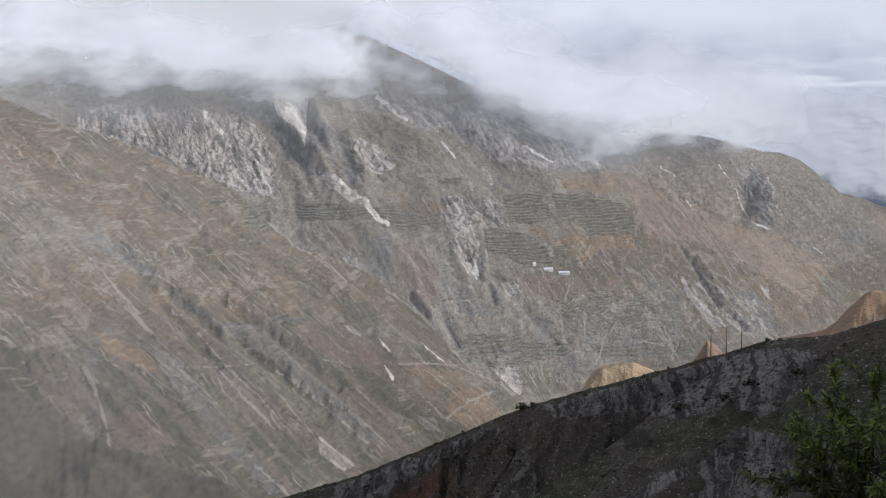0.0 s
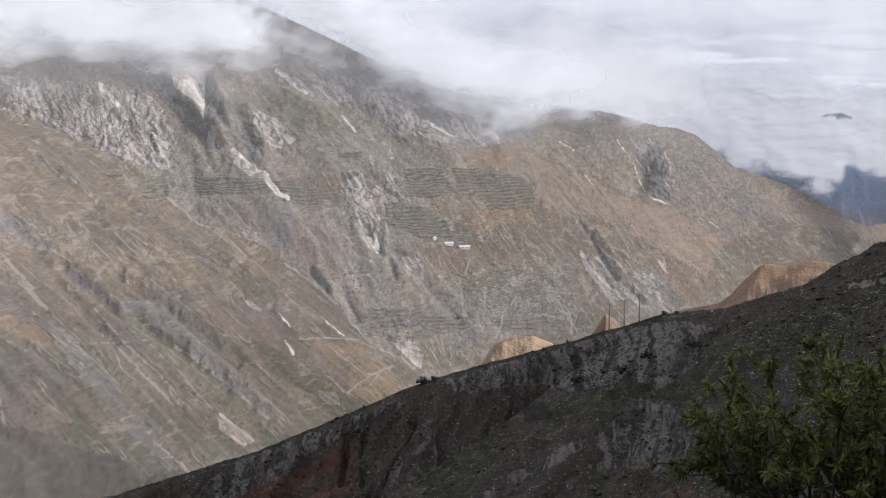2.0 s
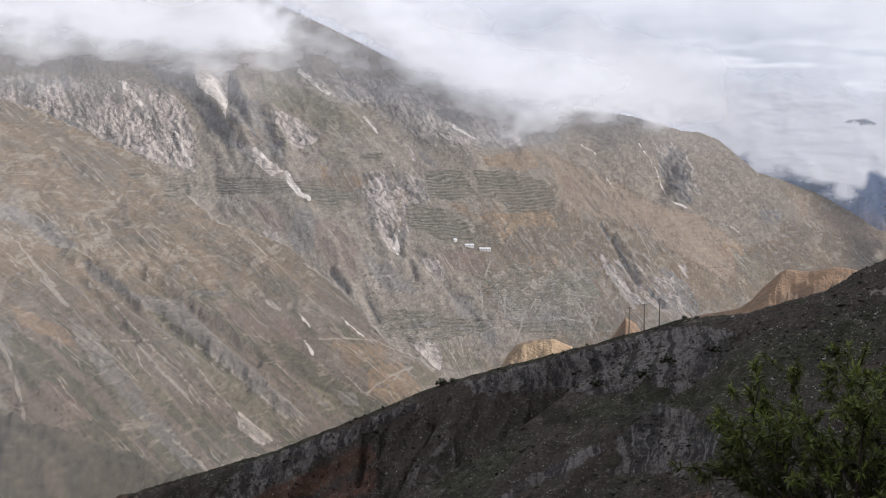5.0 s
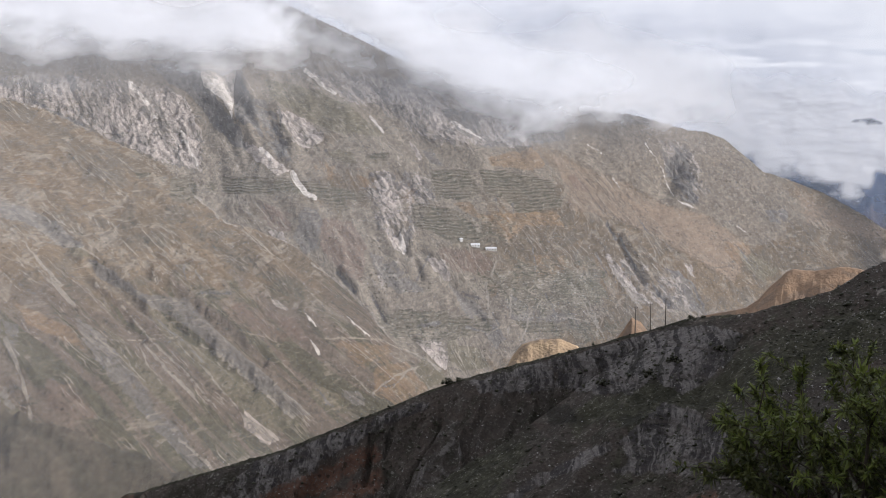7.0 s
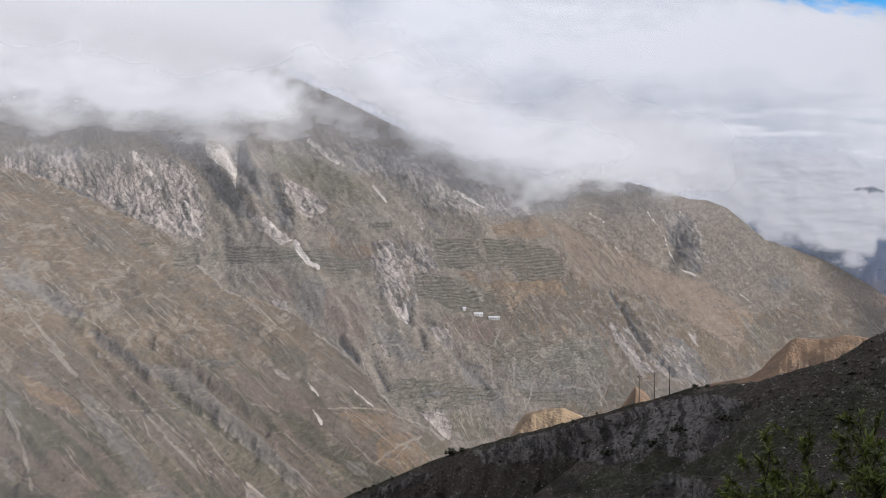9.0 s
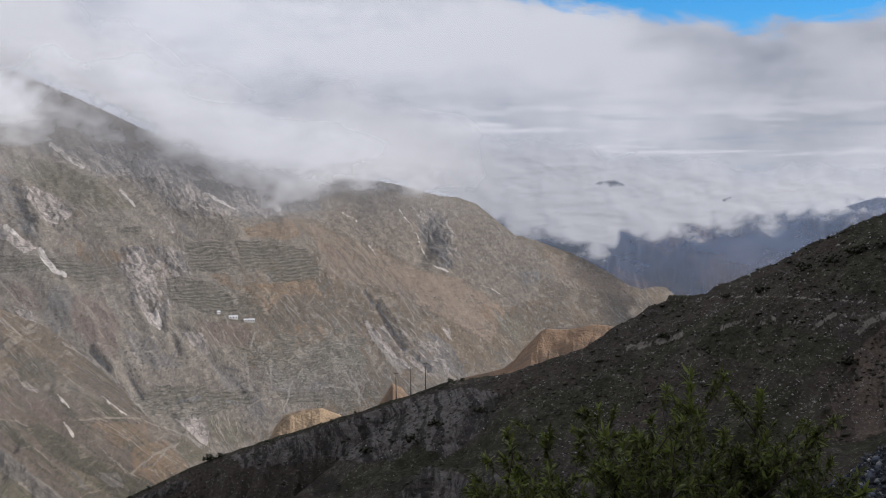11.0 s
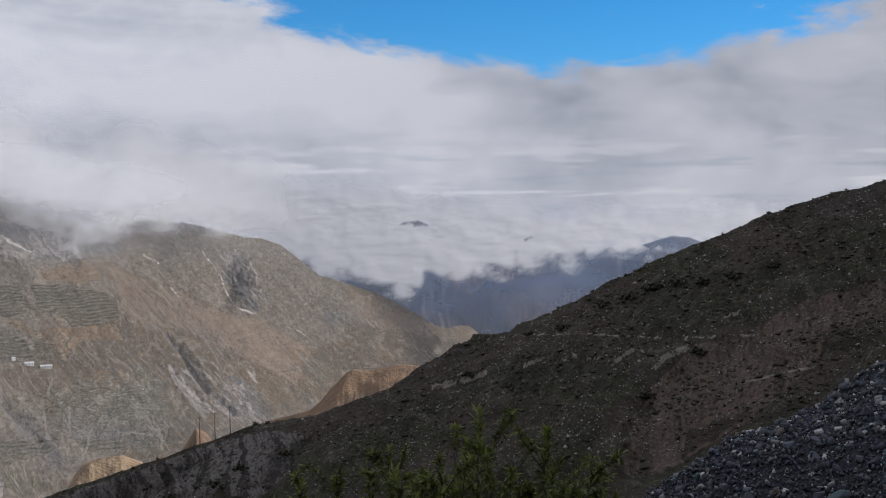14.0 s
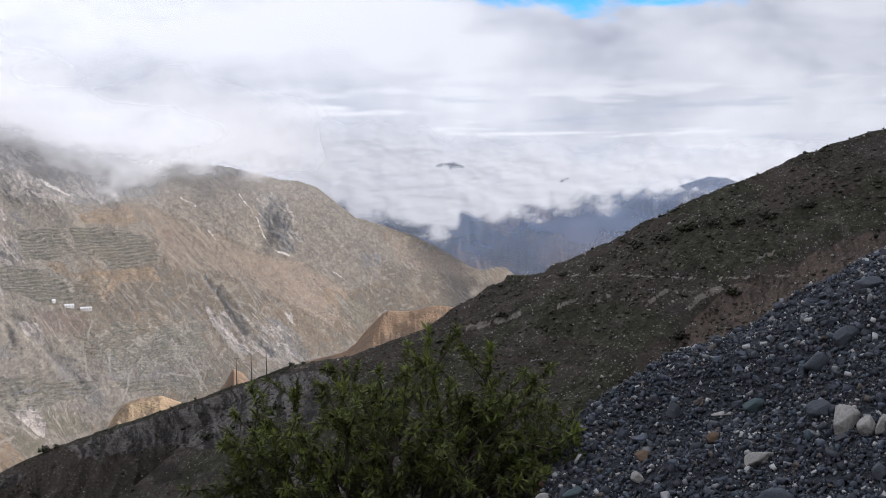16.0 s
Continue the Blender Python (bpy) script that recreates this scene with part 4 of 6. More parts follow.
GREY = [
    (0.9, [(-2.19, 0.63), (1.18, 0.45), (3.41, -0.3), (5.42, -1.71), (6.53, -2.58), (6.38, -4.35), (5.09, -4.84), (3.51, -3.66), (1.5, -3.14), (-0.09, -2.27), (-1.91, -1.63), (-3.29, -0.74)]),
    (0.7, [(-10.52, -5.16), (-7.75, -6.96), (-4.55, -6.45), (-0.91, -5.69), (-0.41, -7.72), (-4.49, -9.63), (-7.26, -9.68), (-9.11, -8.79)]),
    (0.6, [(-15.52, 1.34), (-14.4, 0.68), (-13.27, -1.33), (-11.47, -0.85), (-9.19, -1.73), (-10.55, -1.98), (-13.27, -2.68), (-15.07, -1.57)]),
]
TERRACE = [
    (1, [(-5.88, -1.91), (-4.63, -1.96), (-2.92, -2.32), (-2.79, -2.89), (-2.33, -3.11), (-2.44, -3.41), (-4.25, -3.67), (-4.72, -3.15), (-5.52, -2.82)]),
    (0.8, [(-7.82, -1.94), (-6.22, -1.92), (-5.75, -2.82), (-6.2, -3.17), (-7.57, -3.19)]),
    (0.95, [(-8.37, -3.32), (-6.88, -3.52), (-5.96, -4.19), (-5.72, -4.76), (-6.86, -4.89), (-8.36, -4.23), (-8.6, -3.77)]),
    (1, [(-18.18, -2.38), (-17.29, -2.27), (-17.07, -2.82), (-17.18, -3.34), (-18.07, -3.32)]),
    (1, [(-19.6, -2.12), (-18.88, -2.19), (-18.94, -2.39), (-19.38, -2.39)]),
    (0.8, [(-18.83, -2.23), (-18.18, -2.38), (-18.4, -2.61)]),
    (1, [(-17.12, -6.83), (-15.62, -6.83), (-15.96, -7.19), (-17.08, -7.12)]),
]
TERRACE_MID = [
    (0.75, [(-16.18, -2.26), (-13.49, -2.35), (-11.45, -2.67), (-10.31, -3.0), (-10.54, -3.34), (-12.36, -3.02), (-14.17, -3.03), (-16.18, -3.04)]),
    (0.7, [(-10.56, -1.3), (-9.42, -1.17), (-9.42, -1.62), (-10.33, -1.63)]),
    (0.85, [(-12.59, -2.68), (-11.45, -2.89), (-10.99, -3.57), (-11.45, -3.69), (-12.36, -3.13)]),
    (0.5, [(-5.69, -6.47), (-4.55, -6.22), (-3.17, -6.54), (-3.39, -6.88)]),
    (0.7, [(-9.36, -7.55), (-7.05, -7.63), (-6.81, -8.31), (-9.11, -8.57)]),
    (0.6, [(-7.28, -7.86), (-4.98, -7.83), (-5.2, -8.51), (-7.04, -8.54)]),
    (0.7, [(-4.52, -7.93), (-2.23, -7.99), (-1.99, -8.44), (-3.82, -8.49)]),
    (0.6, [(-3.63, -6.43), (-2.48, -6.86), (-3.16, -7.22)]),
]
# rock walls turned from the sun, their shade painted as darker rock
SHADED_CRAG = [
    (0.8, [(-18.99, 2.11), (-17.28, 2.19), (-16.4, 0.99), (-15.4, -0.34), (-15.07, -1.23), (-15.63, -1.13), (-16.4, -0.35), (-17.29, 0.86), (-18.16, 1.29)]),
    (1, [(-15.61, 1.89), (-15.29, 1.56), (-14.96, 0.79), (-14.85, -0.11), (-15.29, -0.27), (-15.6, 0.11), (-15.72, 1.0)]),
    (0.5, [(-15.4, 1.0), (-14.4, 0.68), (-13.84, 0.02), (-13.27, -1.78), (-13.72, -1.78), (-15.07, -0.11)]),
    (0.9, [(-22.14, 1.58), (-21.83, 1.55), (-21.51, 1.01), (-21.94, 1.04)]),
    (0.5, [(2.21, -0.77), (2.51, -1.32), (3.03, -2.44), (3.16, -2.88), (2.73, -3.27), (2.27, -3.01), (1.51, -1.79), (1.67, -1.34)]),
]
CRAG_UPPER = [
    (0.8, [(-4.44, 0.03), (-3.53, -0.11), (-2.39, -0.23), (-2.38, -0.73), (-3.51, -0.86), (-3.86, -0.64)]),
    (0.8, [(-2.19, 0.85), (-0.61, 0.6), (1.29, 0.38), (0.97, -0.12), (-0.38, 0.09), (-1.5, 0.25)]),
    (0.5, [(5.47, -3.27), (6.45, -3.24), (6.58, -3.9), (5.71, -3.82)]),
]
BROKEN = [
    (0.8, [(-24.55, 1.49), (-23.3, 1.62), (-18.16, 1.29), (-16.85, -0.47), (-16.85, -2.15), (-18.39, -1.83), (-20.35, -0.95), (-22.48, 0.01), (-24.56, 0.69)]),
    (0.7, [(-13.06, 2.05), (-9.23, 1.89), (-4.67, 0.37), (-3.28, -0.97), (-5.55, -1.0), (-7.83, -1.03), (-9.66, 0.3), (-11.48, 0.95)]),
    (0.6, [(-13.95, 0.47), (-11.92, -0.41), (-12.37, -1.32), (-13.72, -1.11)]),
    (0.6, [(-10.55, -1.98), (-7.82, -1.94), (-7.35, -3.07), (-8.69, -5.37), (-10.08, -4.25)]),
    (0.6, [(1.2, -0.45), (2.54, -0.65), (3.48, -2.65), (2.84, -3.34), (1.7, -2.24)]),
    (0.5, [(-1.16, -5.01), (2.24, -5.6), (3.41, -7.59), (1.85, -7.64), (-0.44, -6.36)]),
]
CHUTE = [
    (1.0, [(-17.06, 2.15), (-15.58, 2.09), (-15.67, 1.0), (-15.72, -0.05), (-16.07, 0.66), (-16.8, 1.31)]),
]
CHALK = [
    ([(-19.64, 1.31), (-19.15, 0.72), (-18.71, -0.0)], 0.12, 1),
    ([(-17.73, -0.48), (-17.18, -1.82)], 0.1, 0.7),
    ([(-13.31, -2.12), (-13.04, -2.68), (-12.7, -3.02), (-12.45, -3.13)], 0.13, 1),
    ([(-14.55, -1.23), (-14.22, -1.56)], 0.1, 1),
    ([(0.76, -0.73), (1.29, -1.41), (1.53, -1.9), (1.77, -2.51), (2.16, -3.02), (2.73, -3.3)], 0.04, 0.8),
    ([(-8.97, -4.69), (-8.78, -5.28)], 0.12, 1),
    ([(-12.84, 1.94), (-12.16, 1.39), (-11.66, 1.04)], 0.1, 0.8),
    ([(-10.23, 0.18), (-9.7, -0.49)], 0.06, 0.8),
    ([(-4.25, -0.12), (-3.97, -0.75)], 0.05, 0.7),
    ([(-6.93, 0.0), (-5.79, -0.66)], 0.07, 0.7),
    ([(-1.52, -0.83), (-0.88, -1.2)], 0.05, 0.7),
    ([(-0.43, -2.17), (-0.15, -2.55)], 0.05, 0.6),
]
CHALK_LOW = [
    ([(4.07, -3.82), (4.96, -4.22)], 0.05, 0.5),
    ([(3.67, -1.59), (4.17, -2.23)], 0.05, 0.43),
    ([(5.12, -2.39), (5.17, -2.61)], 0.07, 0.58),
    ([(-12.79, -7.74), (-12.33, -8.36)], 0.08, 0.65),
    ([(-12.58, -8.81), (-12.19, -9.44)], 0.07, 0.72),
    ([(-14.61, -7.22), (-14.27, -7.67)], 0.06, 0.43),
    ([(-11.07, -7.9), (-10.15, -8.73)], 0.06, 0.54),
    ([(-14.02, -8.01), (-13.24, -8.58)], 0.06, 0.43),
    ([(-9.42, -1.28), (-8.15, -2.74)], 0.06, 0.36),
    ([(-3.62, -0.97), (-2.69, -2.09), (-2.09, -3.67)], 0.06, 0.36),
    ([(0.0, -6.12), (1.16, -7.22)], 0.06, 0.5),
    ([(-0.62, -3.75), (0.89, -5.42), (1.8, -6.18)], 0.06, 0.43),
]
SCREE_LINES = [
    ([(-23.38, -5.36), (-22.76, -6.25), (-21.91, -7.37)], 0.1, 0.6),
    ([(-24.46, -7.2), (-23.94, -7.76), (-23.63, -8.42)], 0.1, 0.5),
    ([(-24.48, -8.62), (-24.17, -9.28), (-23.77, -10.6), (-23.57, -11.69)], 0.12, 0.75),
    ([(-23.57, -11.69), (-23.16, -12.07), (-21.85, -12.65), (-20.39, -13.23), (-18.91, -13.79), (-17.54, -14.27)], 0.07, 0.8),
    ([(-17.85, -12.72), (-16.78, -13.63), (-16.41, -14.02)], 0.1, 0.8),
    ([(-17.38, -10.94), (-16.48, -12.29)], 0.07, 0.6),
    ([(-21.38, -8.48), (-20.52, -9.61)], 0.06, 0.6),
    ([(-20.29, -8.73), (-19.86, -9.62), (-19.31, -10.3)], 0.06, 0.6),
    ([(-19.53, -8.81), (-18.98, -9.86)], 0.06, 0.6),
    ([(-19.31, -8.86), (-18.2, -10.1), (-17.31, -11.01)], 0.09, 0.7),
]
SCREE_MORE = [
    ([(-16.86, -9.9), (-15.96, -11.03), (-15.05, -12.05)], 0.07, 0.7),
    ([(-17.31, -8.78), (-15.96, -9.69), (-14.6, -10.83)], 0.08, 0.6),
    ([(-22.52, -3.83), (-21.67, -4.83), (-21.24, -5.05)], 0.06, 0.5),
    ([(-21.23, -3.95), (-20.7, -4.72), (-20.44, -5.28)], 0.05, 0.5),
    ([(-17.18, -3.05), (-15.96, -4.17), (-15.51, -4.28)], 0.07, 0.6),
    ([(-13.69, -9.93), (-13.0, -10.84), (-11.62, -11.85)], 0.06, 0.5),
    ([(-11.4, -9.71), (-10.01, -11.07)], 0.08, 0.6),
    ([(-12.57, -5.75), (-11.43, -6.54), (-10.27, -7.55), (-9.34, -8.8)], 0.06, 0.7),
    ([(-9.32, -10.84), (-8.41, -9.92), (-7.59, -10.82)], 0.07, 0.6),
    ([(-15.29, -3.6), (-13.26, -5.07)], 0.06, 0.5),
]
RUNNELS = [
    ([(-5.46, -6.47), (-5.33, -7.83), (-4.93, -8.19)], 0.06, 0.8),
    ([(-4.42, -6.91), (-4.51, -8.5)], 0.05, 0.7),
    ([(-3.57, -7.34), (-3.93, -8.76)], 0.06, 0.8),
    ([(-2.57, -7.77), (-1.27, -7.97)], 0.05, 0.7),
    ([(-2.03, -6.4), (-0.9, -8.18)], 0.07, 0.6),
    ([(-1.34, -7.06), (-0.62, -8.63)], 0.06, 0.7),
    ([(-0.34, -5.9), (0.76, -7.34)], 0.07, 0.8),
    ([(-8.65, -9.24), (-7.72, -9.69), (-7.32, -10.02)], 0.06, 0.8),
    ([(-10.01, -10.95), (-9.1, -10.27), (-8.13, -9.87)], 0.06, 0.8),
    ([(-10.5, -7.9), (-9.34, -8.91)], 0.05, 0.6),
    ([(-7.54, -5.7), (-7.3, -6.5)], 0.06, 0.7),
    ([(-5.02, -5.55), (-5.24, -6.24)], 0.05, 0.7),
]
RUNNELS_LEFT = [
    ([(-16.41, -9.24), (-14.6, -10.83), (-13.23, -11.96)], 0.07, 0.6),
    ([(-24.21, -4.37), (-23.38, -5.36), (-22.33, -6.59)], 0.06, 0.7),
    ([(-23.39, -5.8), (-22.55, -6.69), (-22.02, -7.36)], 0.06, 0.6),
    ([(-21.13, -3.84), (-20.38, -5.39)], 0.05, 0.6),
    ([(-21.04, -6.5), (-20.39, -7.39), (-19.64, -8.74)], 0.06, 0.5),
    ([(-20.07, -7.4), (-18.97, -8.75), (-17.53, -10.11), (-16.19, -11.7)], 0.07, 0.6),
    ([(-14.38, -9.25), (-13.23, -10.16), (-12.31, -10.84)], 0.05, 0.6),
    ([(-22.69, -9.54), (-21.51, -10.9)], 0.06, 0.6),
    ([(-15.06, -6.77), (-14.38, -7.67)], 0.06, 0.5),
    ([(1.1, -5.18), (2.26, -6.39)], 0.06, 0.6),
]
HEDGES = [
    ([(-5.21, -7.67), (-4.86, -8.21)], 0.06, 0.9),
    ([(-4.45, -7.0), (-4.21, -7.15)], 0.06, 0.9),
    ([(-3.94, -8.49), (-3.79, -8.85)], 0.05, 0.8),
    ([(-6.42, -6.89), (-5.64, -7.16)], 0.06, 0.8),
    ([(-3.05, -6.88), (-2.53, -7.82)], 0.06, 0.8),
    ([(-0.57, -5.68), (-0.34, -6.17)], 0.05, 0.7),
    ([(-8.2, -8.26), (-7.39, -8.14)], 0.09, 0.8),
    ([(-6.24, -8.26), (-5.71, -8.43)], 0.07, 0.8),
    ([(1.79, -5.73), (2.81, -6.26), (3.41, -7.5)], 0.07, 0.8),
    ([(-1.08, -5.19), (-0.54, -6.04)], 0.06, 0.7),
    ([(0.5, -3.62), (1.08, -4.39)], 0.05, 0.7),
    ([(-16.97, -6.92), (-15.74, -6.99)], 0.06, 0.8),
]
HEDGES_LEFT = [
    ([(-18.86, -7.86), (-17.53, -9.0), (-16.19, -10.36)], 0.06, 0.6),
    ([(-24.65, -6.0), (-23.4, -6.9)], 0.05, 0.6),
    ([(-17.41, -5.18), (-17.19, -6.08), (-16.86, -6.54)], 0.05, 0.6),
    ([(-17.63, -5.86), (-17.52, -6.53)], 0.05, 0.6),
    ([(-24.01, -4.7), (-22.74, -4.93)], 0.06, 0.6),
    ([(-10.13, -10.84), (-9.09, -10.61)], 0.06, 0.7),
    ([(-12.31, -10.84), (-11.39, -11.74)], 0.06, 0.7),
    ([(4.42, -4.64), (5.11, -5.51)], 0.05, 0.6),
    ([(6.35, -3.69), (6.82, -4.56)], 0.05, 0.5),
    ([(-8.27, -2.63), (-7.46, -3.19)], 0.05, 0.6),
    ([(-10.55, -2.66), (-9.17, -2.98)], 0.05, 0.6),
]
PATHS = [
    ([(-23.42, -8.6), (-21.49, -8.65), (-19.53, -8.81), (-16.86, -8.62)], 0.03, 0.8),
    ([(-15.28, -8.53), (-14.15, -8.76)], 0.03, 0.7),
    ([(-11.98, -8.81), (-10.95, -8.76), (-9.57, -8.84), (-9.11, -9.14), (-8.65, -9.24)], 0.035, 0.9),
    ([(-6.35, -8.72), (-5.43, -8.61), (-4.86, -8.28), (-4.06, -8.15)], 0.035, 0.8),
    ([(-2.57, -7.89), (-1.32, -7.86)], 0.03, 0.7),
    ([(-6.83, -6.95), (-7.52, -7.3), (-8.67, -7.61)], 0.03, 0.6),
    ([(-2.26, -6.29), (-3.4, -6.43), (-3.74, -6.78), (-3.16, -7.06), (-3.38, -7.45), (-2.58, -7.5)], 0.035, 0.7),
]
# dark lines that paint the shade in clefts and under ribs
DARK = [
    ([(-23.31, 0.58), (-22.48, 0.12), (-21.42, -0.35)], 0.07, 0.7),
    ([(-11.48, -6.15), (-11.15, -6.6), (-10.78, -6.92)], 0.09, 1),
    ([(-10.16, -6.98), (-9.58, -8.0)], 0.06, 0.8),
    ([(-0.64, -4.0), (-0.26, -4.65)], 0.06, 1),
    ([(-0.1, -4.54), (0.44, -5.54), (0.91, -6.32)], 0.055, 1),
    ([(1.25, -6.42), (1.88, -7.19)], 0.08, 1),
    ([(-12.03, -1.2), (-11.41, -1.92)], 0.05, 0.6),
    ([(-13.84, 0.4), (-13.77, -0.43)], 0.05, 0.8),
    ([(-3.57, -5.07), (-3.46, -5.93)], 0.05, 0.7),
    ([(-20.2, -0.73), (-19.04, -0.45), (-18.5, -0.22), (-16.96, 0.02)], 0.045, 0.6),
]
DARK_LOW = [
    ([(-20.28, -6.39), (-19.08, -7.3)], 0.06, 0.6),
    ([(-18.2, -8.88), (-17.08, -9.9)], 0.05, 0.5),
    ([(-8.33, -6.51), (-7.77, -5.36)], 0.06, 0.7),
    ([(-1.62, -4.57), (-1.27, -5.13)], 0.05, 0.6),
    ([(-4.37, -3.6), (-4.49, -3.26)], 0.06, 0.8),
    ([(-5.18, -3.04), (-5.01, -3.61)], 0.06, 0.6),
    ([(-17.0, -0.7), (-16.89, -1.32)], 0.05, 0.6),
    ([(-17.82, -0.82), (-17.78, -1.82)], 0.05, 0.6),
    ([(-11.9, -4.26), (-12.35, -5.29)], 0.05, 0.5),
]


def polar(az, r):
    A, R = np.meshgrid(az, r)
    x, y, z, top, h = land(A, R)
    return A, R, x, y, z, top, h


# coarse sheet from underfoot to the horizon
az = np.concatenate([np.arange(-180, -36, 3.0), np.arange(-36, 42, 0.6), np.arange(42, 180, 3.0)])
rr = np.concatenate([np.array([0.01, 0.5, 2, 4, 6, 8]), np.arange(9, 16, 0.5), np.geomspace(17, 250, 40), np.geomspace(260, 4990, 130)])
A, R, x, y, z, top, h = polar(az, rr)
fine_zone = ((R > 262) & (R < 478) & (A > -33.5) & (A < 38.5)) | ((R > 1120) & (R < 3930) & (A > -33.5) & (A < 16.5))
z = z - np.where(fine_zone, 9.0 + 0.012 * R, 0.0)
ones = np.zeros_like(z)
ground = link_mesh("ground", np.stack([x, y, z], -1).reshape(-1, 3), grid_quads(len(rr), len(az), True), M_HILL, True,
                   {"grass": ones + 0.3, "cliff": ones, "red": ones, "cut": ones, "road": ones, "shady": ones})
tagged(ground, "stony brown valley ground falling away from the road", "ground", kind="structure")

# the sunlit mountain opposite
az = np.arange(-33, 16.01, 0.055)
rr = np.concatenate([np.arange(1150, 1700, 14.0), np.arange(1700, 3500, 5.2), np.arange(3500, 3960, 7.0)])
A, R, x, y, z, top, h = polar(az, rr)
EL = np.degrees(np.arctan2(z, R))
on_left = top == 1
g, g2 = [np.where(on_left, h["gully_l"][k], h["gully_m"][k]) for k in (0, 1)]
n1, n2 = fbm(x / 260, y / 260, 4), fbm(x / 900 + 3, y / 900, 3)
# ragged outlines for the patches and lines
A2 = A + 0.055 * fbm(A / 0.5, EL / 0.5, 4, 0.6)
E2 = EL + 0.045 * fbm(A / 0.5 + 40, EL / 0.5, 4, 0.6)
pale = patches(A2, E2, PALE + PALE_UPPER + PALE_MID + PALE_LOW)
broken = np.maximum(patches(A2, E2, BROKEN, 0.4), ease(g2 * 0.35 + n1 * 0.7, 0.6, 1.2) * 0.3 * ~on_left)
chalk = np.maximum(traces(A2, E2, CHALK + CHALK_LOW), patches(A2, E2, CHUTE, 0.08))
lines = traces(A2, E2, SCREE_LINES + SCREE_MORE + RUNNELS + RUNNELS_LEFT)
# crags and hedges together with the painted shade of walls and clefts
crag_shade = np.maximum(patches(A2, E2, SHADED_CRAG + CRAG_UPPER, 0.12), traces(A2, E2, DARK + DARK_LOW + HEDGES + HEDGES_LEFT))
terrace = patches(A2, E2, TERRACE + TERRACE_MID, 0.16)
low = (top == 1) | (top == 2)
lowmask = low * ease(-EL, 3.5, 9.0) * (0.75 + 0.3 * n1)
across = np.where(on_left, LEFT_SPUR.along(x, y)[0], MASSIF.along(x, y)[0]) + fbm(x / 330, y / 330, 3) * 22
downhill = np.where(on_left, LEFT_SPUR.along(x, y)[1], MASSIF.along(x, y)[1]) + 3000.0 * on_left
# broken rock: ribs and ledges that rise slowly and break off sharply
hard = np.clip(0.03 + 0.8 * broken + 0.5 * crag_shade + 0.4 * pale + 0.3 * chalk, 0, 1)
for size, tall, drop in ((80.0, 190.0, 9.0), (34.0, 90.0, 3.6), (15.0, 40.0, 1.5)):
    s = 2.2 * fbm(across / size, downhill / tall, 4, 0.55) + across / (size * 2.2)
    s = s - np.floor(s)
    z = z + hard * drop * (s - ease(s, 0.86, 1.0) - 0.43)
farm = spots(A, EL, [(-3.0, -6.6, 3.2, 1.3, 0, 0.9), (-8.0, -8.3, 2.6, 0.8, 0, 0.9), (-6.0, -4.4, 2.4, 0.9, 0, 0.7), (-15.5, -2.7, 3.0, 0.7, 0, 0.5), (-17.5, -5.2, 2.5, 1.0, 0, 0.4), (-1.5, -8.3, 2.0, 0.6, 0, 0.7), (-14, -7.5, 2.5, 0.8, 0, 0.35)])
masks = {"foot": 0.92 * (top == 2), "farm": farm, "pale": pale, "broken": broken, "chalk": chalk, "lines": lines, "crag_shade": crag_shade, "terrace": terrace, "low": lowmask, "across": across, "downhill": downhill,
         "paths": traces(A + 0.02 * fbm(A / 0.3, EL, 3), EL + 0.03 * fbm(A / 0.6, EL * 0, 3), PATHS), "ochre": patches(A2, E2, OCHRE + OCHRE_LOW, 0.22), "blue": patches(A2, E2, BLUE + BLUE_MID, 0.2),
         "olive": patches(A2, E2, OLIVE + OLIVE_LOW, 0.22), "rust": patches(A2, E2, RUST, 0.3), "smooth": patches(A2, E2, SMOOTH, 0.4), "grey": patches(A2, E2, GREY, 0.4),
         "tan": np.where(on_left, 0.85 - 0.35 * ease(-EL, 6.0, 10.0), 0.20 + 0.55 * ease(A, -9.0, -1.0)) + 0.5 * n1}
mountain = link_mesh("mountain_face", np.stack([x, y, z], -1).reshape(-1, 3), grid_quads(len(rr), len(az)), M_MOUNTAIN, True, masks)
tagged(mountain, "steep sunlit mountain side of dry grass, grey scree and pale rock", "mountain", kind="structure")

# the shaded hillside and bluff in front
az = np.arange(-33, 38.01, 0.064)
rr = np.concatenate([np.arange(265, 330, 2.2), np.arange(330, 440, 0.80), np.arange(440, 476, 3.0)])
A, R, x, y, z, top, h = polar(az, rr)
EL = np.degrees(np.arctan2(z, R))
on_cliff = top == 3
n1 = fbm(x / 40, y / 40, 4)
A2 = A + 0.16 * fbm(A / 0.7, EL / 0.5, 4, 0.6)
E2 = EL + 0.09 * fbm(A / 0.6 + 40, EL / 0.5, 4, 0.6)
cliff = ease(h["gully_c"] * 0.3 + n1 * 0.5 + 0.1, 0.0, 0.9) * on_cliff * 0.5
cliff = np.maximum(cliff, np.maximum(patches(A2, E2, ROCKFACE, 0.25), 0.9 * traces(A2, E2, STONERUN)))
grass = np.where(on_cliff, -0.1 + 0.3 * n1, 0.40 + 0.6 * n1 + 0.1 * ease(A, 8, 12))
grass = np.maximum(grass, patches(A2, E2, TURF + TURF_HIGH, 0.35))
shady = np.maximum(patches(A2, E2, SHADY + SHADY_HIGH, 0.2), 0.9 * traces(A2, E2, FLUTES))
red = 0.8 * traces(A2, E2, REDSOIL)
rim = np.interp(A, CLIFF_SPUR.az, CLIFF_SPUR.el) - EL
